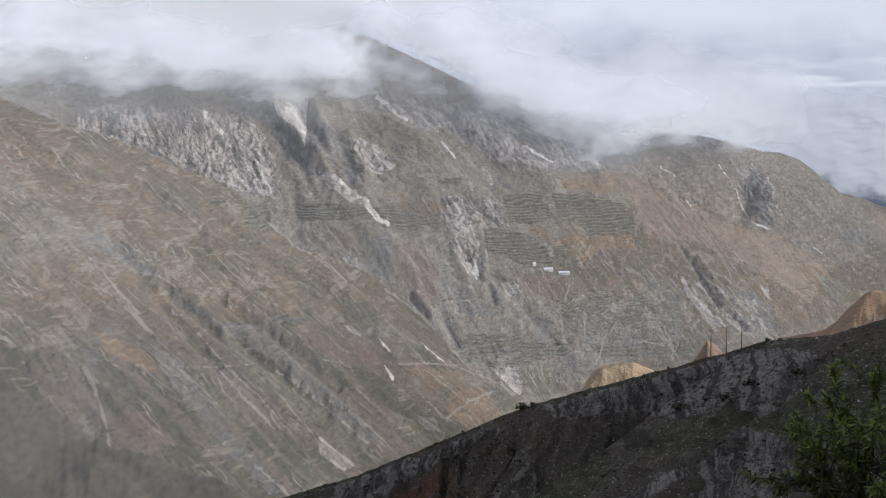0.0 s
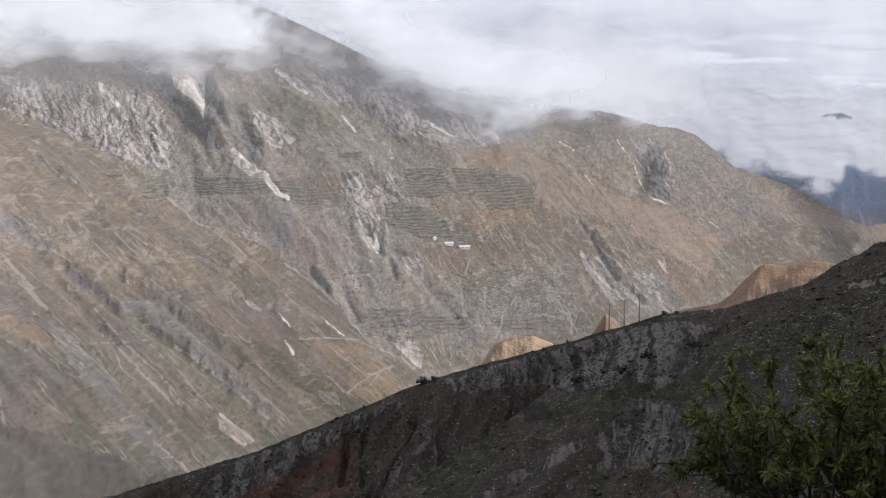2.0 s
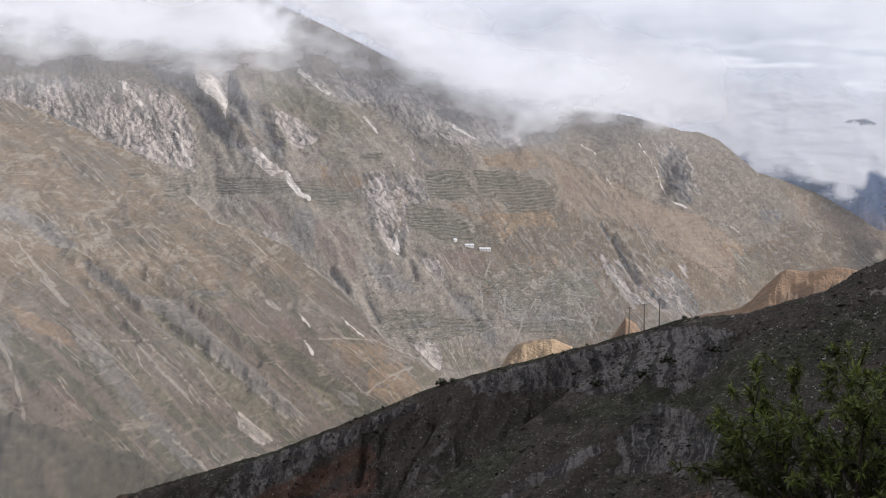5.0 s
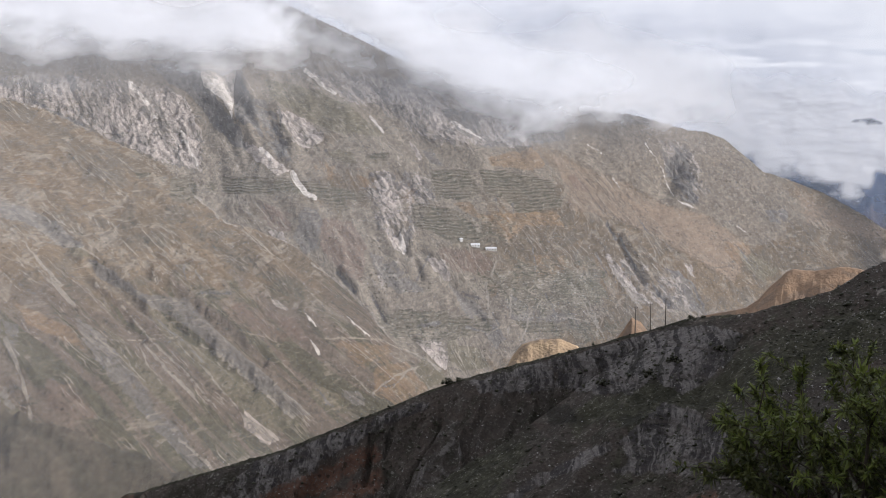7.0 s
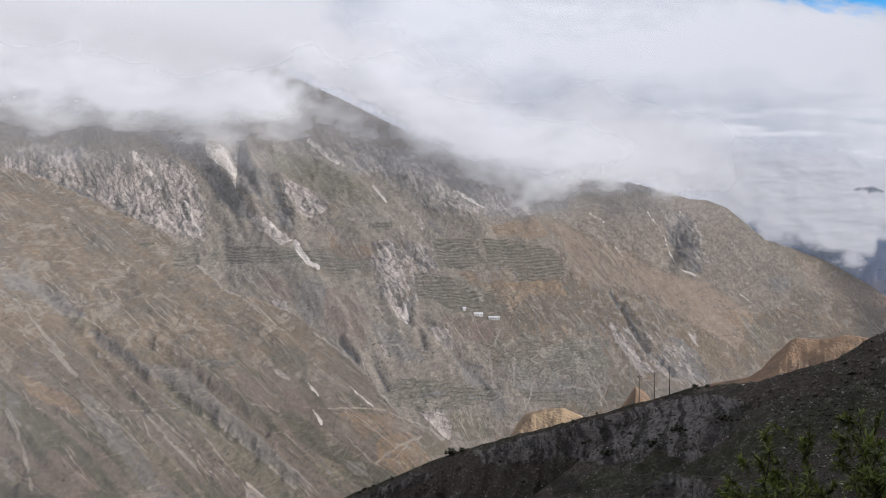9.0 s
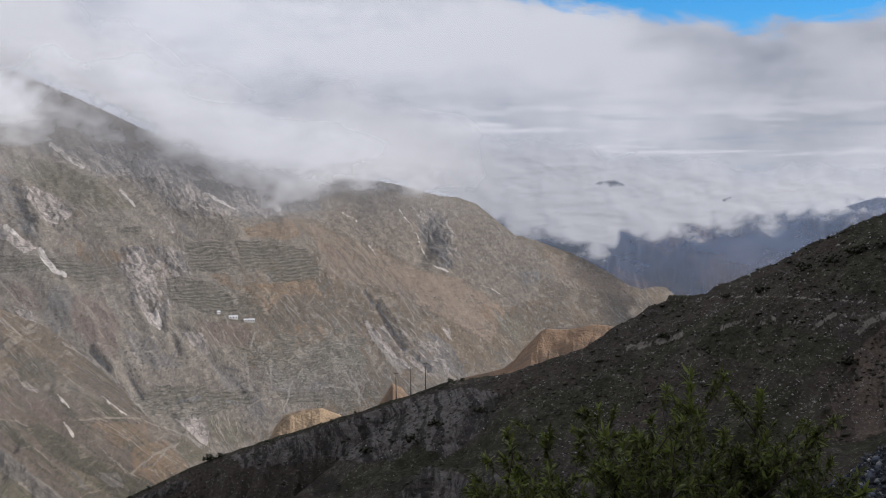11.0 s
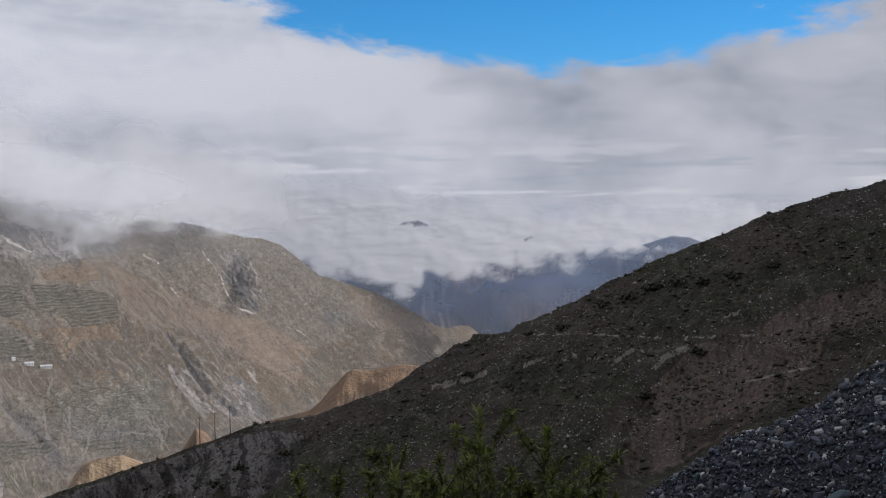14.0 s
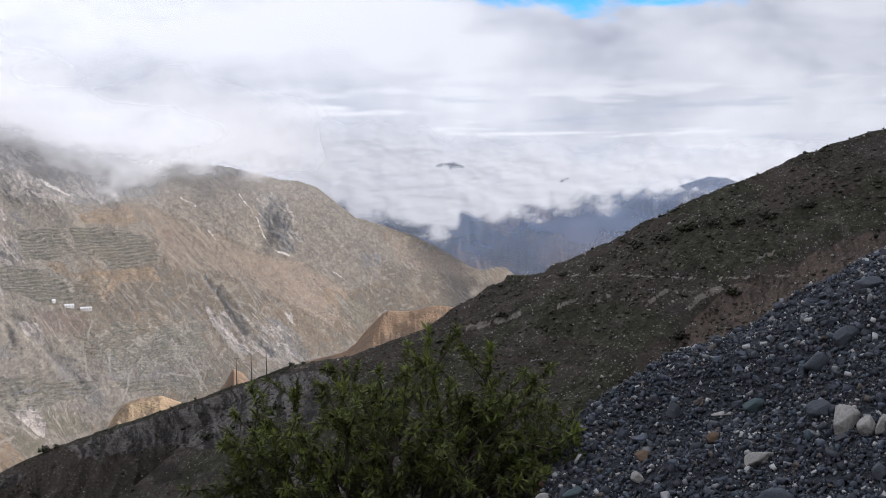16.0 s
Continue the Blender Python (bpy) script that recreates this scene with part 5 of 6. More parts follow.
grass = np.where(on_cliff, np.maximum(grass, 0.95 * ease(-rim, -0.22, -0.05)), grass)
cliff = np.where(on_cliff, cliff * ease(rim, 0.03, 0.2), cliff)
roadline = np.interp(A, [4.0, 13.4, 16, 19.5, 22.5, 24, 26.2, 28.8, 32, 38], [-7.0, -4.32, -4.3, -4.5, -4.4, -3.75, -2.85, -1.95, -0.85, 1.0])
cut = patches(A2, E2, CUTTING, 0.3)
grass = grass * (1 - 0.8 * cut)
road = np.maximum(((np.abs(EL - roadline) < 0.03) & (A > 13.2) & (A < 22.6)) * 0.75, traces(A + 0.35 * (A2 - A), EL + 0.35 * (E2 - EL), [(q, w * 1.2, k) for q, w, k in LEDGE]))
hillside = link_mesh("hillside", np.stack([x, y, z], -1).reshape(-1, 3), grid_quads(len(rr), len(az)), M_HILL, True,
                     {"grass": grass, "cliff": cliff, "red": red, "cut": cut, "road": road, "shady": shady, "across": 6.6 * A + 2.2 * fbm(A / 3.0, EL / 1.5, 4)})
tagged(hillside, "shaded stony hillside with grey bluffs, thin grass and a track", "hillside", kind="structure")


# ---- ochre hills behind the bluff and distant ranges ----
def ridge_hill(name, crest, dist, steep, mat, rough, label, category, az_step=0.1, rows=60, deep=160.0, back=120.0, ribs=0.09, lean=0.0):
    a0, a1 = crest[0][0], crest[-1][0]
    az = np.arange(a0, a1 + 1e-6, az_step)
    s = np.linspace(-1, 1, rows)
    A, S = np.meshgrid(az, s)
    off = np.where(S < 0, S * deep, S * back)
    el = np.interp(A + lean * np.maximum(-off, 0), *np.array(crest).T)
    zc = dist * tan(el)
    R = dist + off
    x, y = R * np.sin(np.radians(A)), R * np.cos(np.radians(A))
    z = zc - np.where(off < 0, steep, 0.8) * np.abs(off)
    q = ease(np.abs(off), 0, deep * 0.12)
    z = z + fbm(x / rough, y / rough, 6, 0.6) * rough * 0.12 * (0.12 + q) + ridged(A * dist / 57 / (rough * 1.2), off / (rough * 4), 4, 0.6) * rough * ribs * q
    ob = link_mesh(name, np.stack([x, y, z], -1).reshape(-1, 3), grid_quads(rows, len(az)), mat)
    return tagged(ob, label, category, kind="structure")


ridge_hill("hill_1", [(-5.6, -12.5), (-4.8, -10.6), (-4.3, -9.3), (-3.9, -8.85), (-3.2, -8.65), (-2.4, -8.6), (-1.7, -8.85), (-0.8, -9.6), (0.4, -11)], 620, 0.55, ochre_material("pale_ochre_earth", (0.43, 0.315, 0.195), (0.36, 0.262, 0.168)), 12, "sunlit ochre earth hill behind the bluff", "hill", 0.03, 70, 90, ribs=0.03, lean=0.03)
ridge_hill("hill_2", [(-0.9, -10), (-0.3, -8.7), (0.1, -8.2), (0.45, -7.62), (0.8, -7.8), (1.15, -8.2), (2.0, -9.4)], 560, 0.8, M_OCHRE, 12, "pointed tan rock knoll behind the poles", "hill", 0.03, 60, 60, ribs=0.05)
ridge_hill("hill_3", [(2.4, -8.6), (3.26, -7.5), (4.14, -7.3), (5.0, -7.1), (5.48, -6.75), (5.83, -6.32), (6.17, -6.0), (6.52, -5.63), (6.75, -5.5), (7.1, -5.53), (7.6, -5.56), (8.1, -5.47), (8.5, -5.36), (9.1, -5.38), (9.6, -5.5), (10.6, -5.6), (11.5, -6.0), (13, -7)], 800, 0.6, M_OCHRE, 18, "sunlit orange spur with a rocky shaded end", "hill", 0.03, 80, 150, ribs=0.012, lean=0.03)
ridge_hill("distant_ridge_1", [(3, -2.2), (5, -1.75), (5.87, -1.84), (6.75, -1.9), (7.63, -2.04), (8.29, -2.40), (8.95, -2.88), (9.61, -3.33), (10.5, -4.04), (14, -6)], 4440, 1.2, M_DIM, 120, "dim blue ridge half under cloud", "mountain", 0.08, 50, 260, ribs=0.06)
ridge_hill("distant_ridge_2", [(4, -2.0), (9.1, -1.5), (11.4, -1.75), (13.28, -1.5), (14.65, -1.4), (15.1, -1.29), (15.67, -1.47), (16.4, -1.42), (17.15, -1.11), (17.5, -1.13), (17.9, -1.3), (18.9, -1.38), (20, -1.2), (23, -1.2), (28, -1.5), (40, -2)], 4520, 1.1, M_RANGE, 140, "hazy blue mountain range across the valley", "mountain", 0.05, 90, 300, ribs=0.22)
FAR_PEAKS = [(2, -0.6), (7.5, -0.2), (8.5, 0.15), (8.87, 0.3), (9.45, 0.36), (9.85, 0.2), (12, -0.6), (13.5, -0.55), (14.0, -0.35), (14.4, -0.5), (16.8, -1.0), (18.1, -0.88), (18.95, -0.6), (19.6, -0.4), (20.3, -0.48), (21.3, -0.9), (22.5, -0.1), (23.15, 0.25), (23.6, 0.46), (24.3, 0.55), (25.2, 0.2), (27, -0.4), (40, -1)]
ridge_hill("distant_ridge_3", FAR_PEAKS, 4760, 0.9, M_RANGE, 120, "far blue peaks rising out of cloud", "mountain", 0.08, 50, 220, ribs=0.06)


# ---- cloud sheets ----
def cloud_sheet(name, az0, az1, el0, el1, near, far, density, label, cols=360, rows=140, mat=None, puff=0.0, turn=0.0):
    az = np.linspace(az0, az1, cols)
    s = np.linspace(0, 1, rows)
    A, S = np.meshgrid(az, s)
    EL = el0 + (el1 - el0) * S
    if near == 0:
        # hugging the mountain side, then climbing on over the crest
        a = np.radians(A)
        R = far * 1831 / np.maximum(0.491 * np.cos(a) - 0.344 * np.sin(a) - tan(EL), 0.25)
        R = (R ** -7.0 + (4400.0 * far) ** -7.0) ** (-1 / 7)
    else:
        R = near + (far - near) * S + turn * (A + 5)
    if puff:
        R = R + puff * fbm(A / 1.3, EL / 0.8, 4, 0.45)
    x, y = R * np.sin(np.radians(A)), R * np.cos(np.radians(A))
    z = R * tan(EL)
    d = np.clip(density(A, EL), 0, 1)
    ob = link_mesh(name, np.stack([x, y, z], -1).reshape(-1, 3), grid_quads(rows, cols), mat or M_CLOUD, True, {"thickness": d})
    return tagged(ob, label, "cloud", kind="structure")


BASE_AZ = [-40, -24.5, -20, -17.5, -14.2, -12.6, -11.2, -9.8, -8.8, -7.0, -5.2, -4.0, -2.8, -1.7, 0.3, 2.1, 3.2, 4.4, 6, 7.5, 8.6, 9.4, 10.2, 12, 16, 30]
BASE_EL = [2.5, 2.3, 2.15, 2.0, 2.1, 2.6, 2.1, 2.1, 1.4, 0.8, 0.1, -0.35, -0.35, 0.05, 0.0, -0.05, -0.05, -0.5, -1.1, -1.8, -2.4, -2.4, -1.6, -1.2, -0.8, -0.5]


def summit_tear(A, E, width):
    ridge = np.interp(A, [-14.1, -12.8, -10.8, -9.4, -7.2], [4.75, 4.2, 3.3, 2.6, 1.7])
    d = E - ridge + 0.25 * fbm(A / 0.8, E / 0.6, 4)
    return np.exp(-(np.where(d > 0, d / 0.35, d / (2.6 * width))) ** 2) * ease(A + 0.9 * fbm(A / 0.7 + 9, E / 0.7, 4), -15.0, -12.5) * ease(-A, 7.6, 10.0)


def bank_1(A, E):
    base = np.interp(A, BASE_AZ, BASE_EL)
    lift = E - base + fbm(A / 2.4, E / 1.2, 6, 0.55) * 0.5
    d = np.maximum(ease(lift, -0.45, 1.05), 0.12 * ease(lift, -1.9, -0.1))
    return d * (1 - 0.8 * summit_tear(A, E, 0.30)) * ease(-(E - base) + fbm(A / 4, E / 2 + 3, 3) * 1.0, -np.interp(A, [-14, -11, 0], [9.5, 5.5, 4.6]), -np.interp(A, [-14, -11, 0], [6.0, 2.6, 1.8])) * ease(-A, -5.5, -1.5)


def bank_2(A, E):
    base = np.interp(A, BASE_AZ, BASE_EL)
    lift = E - base - 0.5 + fbm(A / 3.0 + 7, E / 1.4, 6, 0.55) * 0.8
    mist = 0.10 * ease(lift, -2.6, -0.4) * ease(-A, 1.0, 5.0)
    return np.maximum(mist, 0.8 * ease(lift, -0.6, 1.2)) * (1 - 0.8 * summit_tear(A, E, 0.5)) * ease(-(E - base) + fbm(A / 5 + 2, E / 2, 3), -4.2, -1.6) * ease(-A, -2, 3)


def billow(u, v):
    """Rounded heaps with sharp creases between them, about 0 to 1."""
    return sum(0.5 ** k * np.abs(perlin(u * 2 ** k + 5.3 * k, v * 2 ** k + 2.1 * k)) for k in range(5)) * 1.15


def sea(A, E):
    low = np.interp(A, [-3, 1, 2.5, 4, 5.4, 6.7, 7.64, 8.3, 8.73, 9.07, 9.3, 9.5, 9.7, 10.5, 11.5, 12.4, 13.3, 14.0, 14.7, 15.6, 16.5, 18.0, 20.5, 23, 27, 40],
                    [0.2, 0.1, -0.4, -1.0, -1.95, -2.0, -2.1, -2.4, -2.68, -2.8, -2.65, -2.25, -1.74, -1.8, -2.03, -1.92, -1.62, -1.72, -1.4, -1.4, -1.2, -1.1, -0.75, -0.7, -0.6, -0.6])
    lift = E - low + fbm(A / 1.9, E / 1.1, 4, 0.5) * 0.22 + 0.65 * (billow(A / 1.7, E / 1.1) - 0.42)
    # the peaks that stand out of the cloud
    peak = np.interp(A, *np.array(FAR_PEAKS).T)
    holes = np.zeros_like(A)
    for a0, a1, foot, k in ((8.6, 10.0, 0.1, 0.75), (13.5, 14.4, -0.56, 0.75), (18.0, 21.3, -0.98, 0.9), (22.6, 25.0, 0.1, 0.8)):
        edge = foot + 0.28 * (billow(A / 0.9 + 3, E) - 0.4)
        holes = np.maximum(holes, k * ease(A, a0 - 0.1, a0 + 0.25) * ease(-A, -a1 - 0.1, -a1 + 0.25) * ease(E, edge - 0.05, edge + 0.13) * ease(-E, -peak - 0.03, -peak + 0.06))
    return ease(lift, -0.3, 0.72) * (1 - holes) * ease(-E + fbm(A / 2, E * 0, 3) * 0.4, -np.interp(A, [2, 9, 14], [3.2, 2.0, 1.2]), -np.interp(A, [2, 9, 14], [1.2, 0.5, -0.1])) * ease(A, -4, 0)


cloud_sheet("cloud_bank_1", -40, 14, -4.0, 11, 0, 0.990, bank_1, "white cloud bank lying on the mountain top", 480, 170)
cloud_sheet("cloud_bank_2", -40, 10, -1.0, 7.5, 0, 0.968, bank_2, "thin grey-white cloud drifting before the summit", 400, 120)
cloud_sheet("cloud_bank_3", -5, 32, -3.4, 3.8, 4090, 4150, sea, "low white cloud filling the far valley", 820, 260, M_CLOUD_WHITE, 2.6, -12.0)


# thin summer haze, deep in the valley: pale sheet added before the far mountain
def haze(A, E):
    return (0.125 + 0.02 * fbm(A / 9, E / 5, 2)) * ease(A, -58, -45) * ease(-A, -32, -22) * ease(-E, -9, -4)


cloud_sheet("haze_layer", -60, 34, -24, 10, 1120, 1125, haze, "faint blue haze hanging in the deep valley", 120, 60)


# blue-tinted sheet standing in for the air's haze before the far ranges
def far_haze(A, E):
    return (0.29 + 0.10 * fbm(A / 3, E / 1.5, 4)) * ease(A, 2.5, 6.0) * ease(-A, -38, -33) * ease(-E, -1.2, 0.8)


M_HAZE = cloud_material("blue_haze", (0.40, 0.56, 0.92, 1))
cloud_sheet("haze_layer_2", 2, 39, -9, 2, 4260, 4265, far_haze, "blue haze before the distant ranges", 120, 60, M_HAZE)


# ---- small helpers for things ----
def part(name, bm, mat, parent=None, label=""):
    me = bpy.data.meshes.new(name)
    bm.to_mesh(me)
    bm.free()
    me.materials.append(mat)
    ob = new(name, me)
    ob.parent = parent
    if label:
        ob["label"] = label
    return ob


def tube(bm, points, radii, sides=8, cap=True):
    """A tapering tube along points."""
    rings = []
    pts = [Vector(p) for p in points]
    for i, p in enumerate(pts):
        d = (pts[min(i + 1, len(pts) - 1)] - pts[max(i - 1, 0)]).normalized()
        q = d.to_track_quat("Z", "Y")
        rings.append([bm.verts.new(p + q @ Vector((radii[i] * math.cos(2 * math.pi * k / sides), radii[i] * math.sin(2 * math.pi * k / sides), 0))) for k in range(sides)])
    for a, b in zip(rings, rings[1:]):
        for k in range(sides):
            f = bm.faces.new((a[k], a[(k + 1) % sides], b[(k + 1) % sides], b[k]))
            f.smooth = True
    if cap:
        bm.faces.new(rings[0][::-1])
        bm.faces.new(rings[-1])


def box(bm, w, d, hgt, m=Matrix(), bevel=0.0):
    r = bmesh.ops.create_cube(bm, size=1.0, matrix=m @ Matrix.Diagonal((w, d, hgt, 1)))
    if bevel:
        es = list({e for v in r["verts"] for e in v.link_edges})
        bmesh.ops.bevel(bm, geom=es, offset=bevel, segments=1, affect="EDGES")


def land_z(x, y):
    az = np.degrees(np.arctan2(np.asarray(x, float), np.asarray(y, float)))
    return land(az, np.hypot(x, y))[2]


def at_az(az, r):
    return r * math.sin(radians(az)), r * math.cos(radians(az))


# ---- line poles on the crest ----
M_POLE = plain("weathered_pole_wood", (0.10, 0.085, 0.07), (0.15, 0.13, 0.11), 3.0)
M_CERAMIC = plain("brown_ceramic", (0.10, 0.05, 0.03), (0.14, 0.07, 0.045), 8.0, 0.3, 0.05)


def line_pole(height):
    root = new("utility_pole")
    bm = bmesh.new()
    tube(bm, [(0, 0, -1.0), (0, 0, height * 0.5), (0, 0, height)], [0.17, 0.15, 0.11], 10)
    part("shaft", bm, M_POLE, root)
    bm = bmesh.new()
    box(bm, 1.3, 0.12, 0.12, pose(0, 0.12, height - 0.45), 0.01)
    arm = part("crossarm", bm, M_POLE, root)
    for sx in (-0.55, 0.0, 0.55):
        bm = bmesh.new()
        tube(bm, [(sx, 0.12, height - 0.40), (sx, 0.12, height - 0.28), (sx, 0.12, height - 0.18)], [0.05, 0.07, 0.04], 8)
        part("insulator", bm, M_CERAMIC, arm)
    return root


first = None
pole_tops = []
for a, el0, el1 in ((0.6, -8.35, -7.30), (1.2, -8.15, -7.10), (1.8, -7.95, -7.00)):
    r = float(CLIFF_SPUR.crest(np.array([a]))[0]) + 0.6
    px, py = at_az(a, r)
    pz = float(land_z(np.array([px]), np.array([py]))[0])
    m = pose(px, py, pz, 0, 0, -20)
    ob = line_pole(8.3) if first is None else copy_thing(first, m)
    if first is None:
        ob.matrix_world = m
        first = tagged(ob, "grey wooden line pole standing on the bluff crest", "utility pole", "line poles")
    pole_tops.append((px, py, pz + 8.1))


# ---- hamlet on the mountain ----
M_WHITE = plain("whitewash", (0.72, 0.70, 0.66), (0.80, 0.79, 0.76), 0.3, 0.8, 0.1)
M_TIN = plain("pale_roof", (0.62, 0.62, 0.62), (0.74, 0.74, 0.74), 0.2, 0.5, 0.1)
M_DARK = plain("dark_opening", (0.03, 0.03, 0.03), (0.05, 0.05, 0.05), 1.0)


def house(w, d, hgt):
    root = new("house")
    bm = bmesh.new()
    box(bm, w, d, hgt + 4, pose(0, 0, hgt / 2 - 2), 0.05)
    part("wall", bm, M_WHITE, root)
    bm = bmesh.new()
    o = 0.5
    v = [bm.verts.new(p) for p in ((-w / 2 - o, -d / 2 - o, hgt), (w / 2 + o, -d / 2 - o, hgt), (w / 2 + o, d / 2 + o, hgt), (-w / 2 - o, d / 2 + o, hgt), (-w / 2 - o, 0, hgt + d * 0.5), (w / 2 + o, 0, hgt + d * 0.5))]
    for f in ((0, 1, 5, 4), (2, 3, 4, 5), (0, 4, 3), (1, 2, 5), (3, 2, 1, 0)):
        bm.faces.new([v[k] for k in f])
    part("roof", bm, M_TIN, root, "pale metal roof")
    for k in range(max(2, int(w // 5))):
        bm = bmesh.new()
        box(bm, 1.3, 0.2, 1.5, pose(-w / 2 + (k + 0.5) * w / max(2, int(w // 5)), -d / 2 - 0.05, 1.9))
        part("window", bm, M_DARK, root)
    return root


def face_hit(slope, az, el):
    """The point of a slope that is seen at an azimuth and an elevation."""
    s, c = math.sin(radians(az)), math.cos(radians(az))
    k = math.tan(radians(el)) + slope.steep * (slope.d[0] * s + slope.d[1] * c)
    r = (slope.p[2] + slope.steep * (slope.d[0] * slope.p[0] + slope.d[1] * slope.p[1])) / k
    for _ in range(30):
        z = float(land(np.array([az]), np.array([r]))[2][0])
        r += (r * math.tan(radians(el)) - z) * 0.7
    return r * s, r * c, r * math.tan(radians(el))


for a, e, w, d, hgt, turn in ((-5.92, -5.02, 19, 6, 3.4, 24), (-5.28, -5.16, 23, 6, 3.4, 18), (-6.5, -4.80, 7, 5, 3, 34)):
    hx, hy, hz = face_hit(MASSIF, a, e)
    ob = house(w, d, hgt)
    ob.matrix_world = pose(hx, hy, hz, 0, 0, turn)
    tagged(ob, "long white house with a pale roof on the mountain side", "house", "hamlet houses")


# ---- scrub and boulders on the hillside ----
def leaf_material(name, dark, light):
    m, n = material(name)
    rnd = n.add("ShaderNodeNewGeometry").outputs["Random Per Island"]
    co = n.add("ShaderNodeTexCoord").outputs["Object"]
    c = n.mix(rnd, dark, light)
    c = n.mix(n.step(n.noise(co, 9.0, 3.0), 0.35, 0.7, 0.0, 0.5), c, dark)
    b = n.add("ShaderNodeBsdfPrincipled", {"Base Color": c, "Roughness": 0.5, "Specular IOR Level": 0.3})
    t = n.add("ShaderNodeBsdfTranslucent", {"Color": n.mix(0.5, c, light)})
    mx = n.add("ShaderNodeMixShader", {0: 0.33, 1: b.outputs[0], 2: t.outputs[0]})
    n.add("ShaderNodeOutputMaterial", {0: mx})
    return m


M_SCRUB = leaf_material("scrub_leaf", (0.036, 0.037, 0.022), (0.080, 0.076, 0.046))
M_LEAF = leaf_material("willow_leaf", (0.036, 0.042, 0.017), (0.155, 0.165, 0.050))
M_SHOOT = leaf_material("young_leaf", (0.125, 0.160, 0.034), (0.235, 0.270, 0.062))
M_BARK = plain("shrub_bark", (0.060, 0.046, 0.036), (0.095, 0.075, 0.058), 30.0)


def scatter(count, az0, az1, r0, r1, seed, want):
    """Places on the land, thinned by want(az, el, x, y, top, noise)."""
    rs = np.random.RandomState(seed)
    a, r = rs.uniform(az0, az1, count), rs.uniform(r0, r1, count)
    x, y, z, top, h = land(a, r)
    keep = rs.uniform(0, 1, count) < want(a, np.degrees(np.arctan2(z, r)), x, y, top, fbm(x / 22, y / 22, 3))
    return np.stack([x, y, z], 1)[keep], rs


ICO = bmesh.new()
bmesh.ops.create_icosphere(ICO, subdivisions=1, radius=1.0)
ICO.verts.ensure_lookup_table()
ICO_V = np.array([v.co[:] for v in ICO.verts])
ICO_F = np.array([[v.index for v in f.verts] for f in ICO.faces])
ICO.free()


CHIP_V = np.array([(1, 0, 0), (-1, 0, 0), (0, 1, 0), (0, -1, 0), (0, 0, 1), (0, 0, -1)], float)
CHIP_F = np.array([(0, 2, 4), (2, 1, 4), (1, 3, 4), (3, 0, 4), (2, 0, 5), (1, 2, 5), (3, 1, 5), (0, 3, 5)])


def clumps(name, places, sizes, rs, mat, jag=0.35, flat=0.75, sink=0.2):
    """Many small lumps of one kind in one mesh."""
    k = len(places)
    V = (CHIP_V[None] + jag * rs.uniform(-1, 1, (k, 6, 3))) * (rs.uniform(0.65, 1.3, (k, 1, 3)) * (1, 1, flat)) * np.asarray(sizes)[:, None, None]
    a = rs.uniform(0, 6.28, (k, 1))
    c, s = np.cos(a), np.sin(a)
    V = np.stack([V[..., 0] * c - V[..., 1] * s, V[..., 0] * s + V[..., 1] * c, V[..., 2]], -1)
    V = V + places[:, None] + np.stack([0 * sizes, 0 * sizes, np.asarray(sizes) * flat * (1 - 2 * sink) * 0.8], -1)[:, None]
    F = (CHIP_F[None] + (np.arange(k) * 6)[:, None, None]).reshape(-1, 3)
    return link_mesh(name, V.reshape(-1, 3), F, mat, False)


def scrub_want(a, el, x, y, top, n):
    base = np.where(top == 4, (0.50 + 0.9 * n) * (0.35 + 0.65 * ease(a, 4.0, 9.0)), 0.10 + 0.5 * n)
    base = np.where((top != 4) & (top != 3), 0, base)
    return np.clip(base, 0, 1)


p, rs = scatter(46000, -24, 37, 330, 425, 11, scrub_want)
scrub = clumps("hillside_scrub", p, np.minimum(rs.gamma(1.3, 0.14, len(p)) + 0.10, 1.2), rs, M_SCRUB, 0.5, 0.6, 0.3)
tagged(scrub, "low dark scrub dotted over the shaded hillside", "scrub", kind="stuff")

M_STONE_PALE = plain("pale_field_stone", (0.28, 0.265, 0.24), (0.40, 0.38, 0.345), 1.2)
p, rs = scatter(24000, -20, 37, 335, 425, 12, lambda a, el, x, y, top, n: np.clip(np.where(top == 4, (0.42 - 0.5 * n) * (0.12 + 0.88 * ease(a, 5.0, 9.0)), 0.03), 0, 1) * ((top == 4) | (top == 3)))
stones = clumps("hillside_boulders", p, rs.gamma(1.2, 0.075, len(p)) + 0.10, rs, M_STONE_PALE, 0.25, 0.8, 0.25)
tagged(stones, "pale boulders strewn over the shaded hillside", "boulders", kind="stuff")


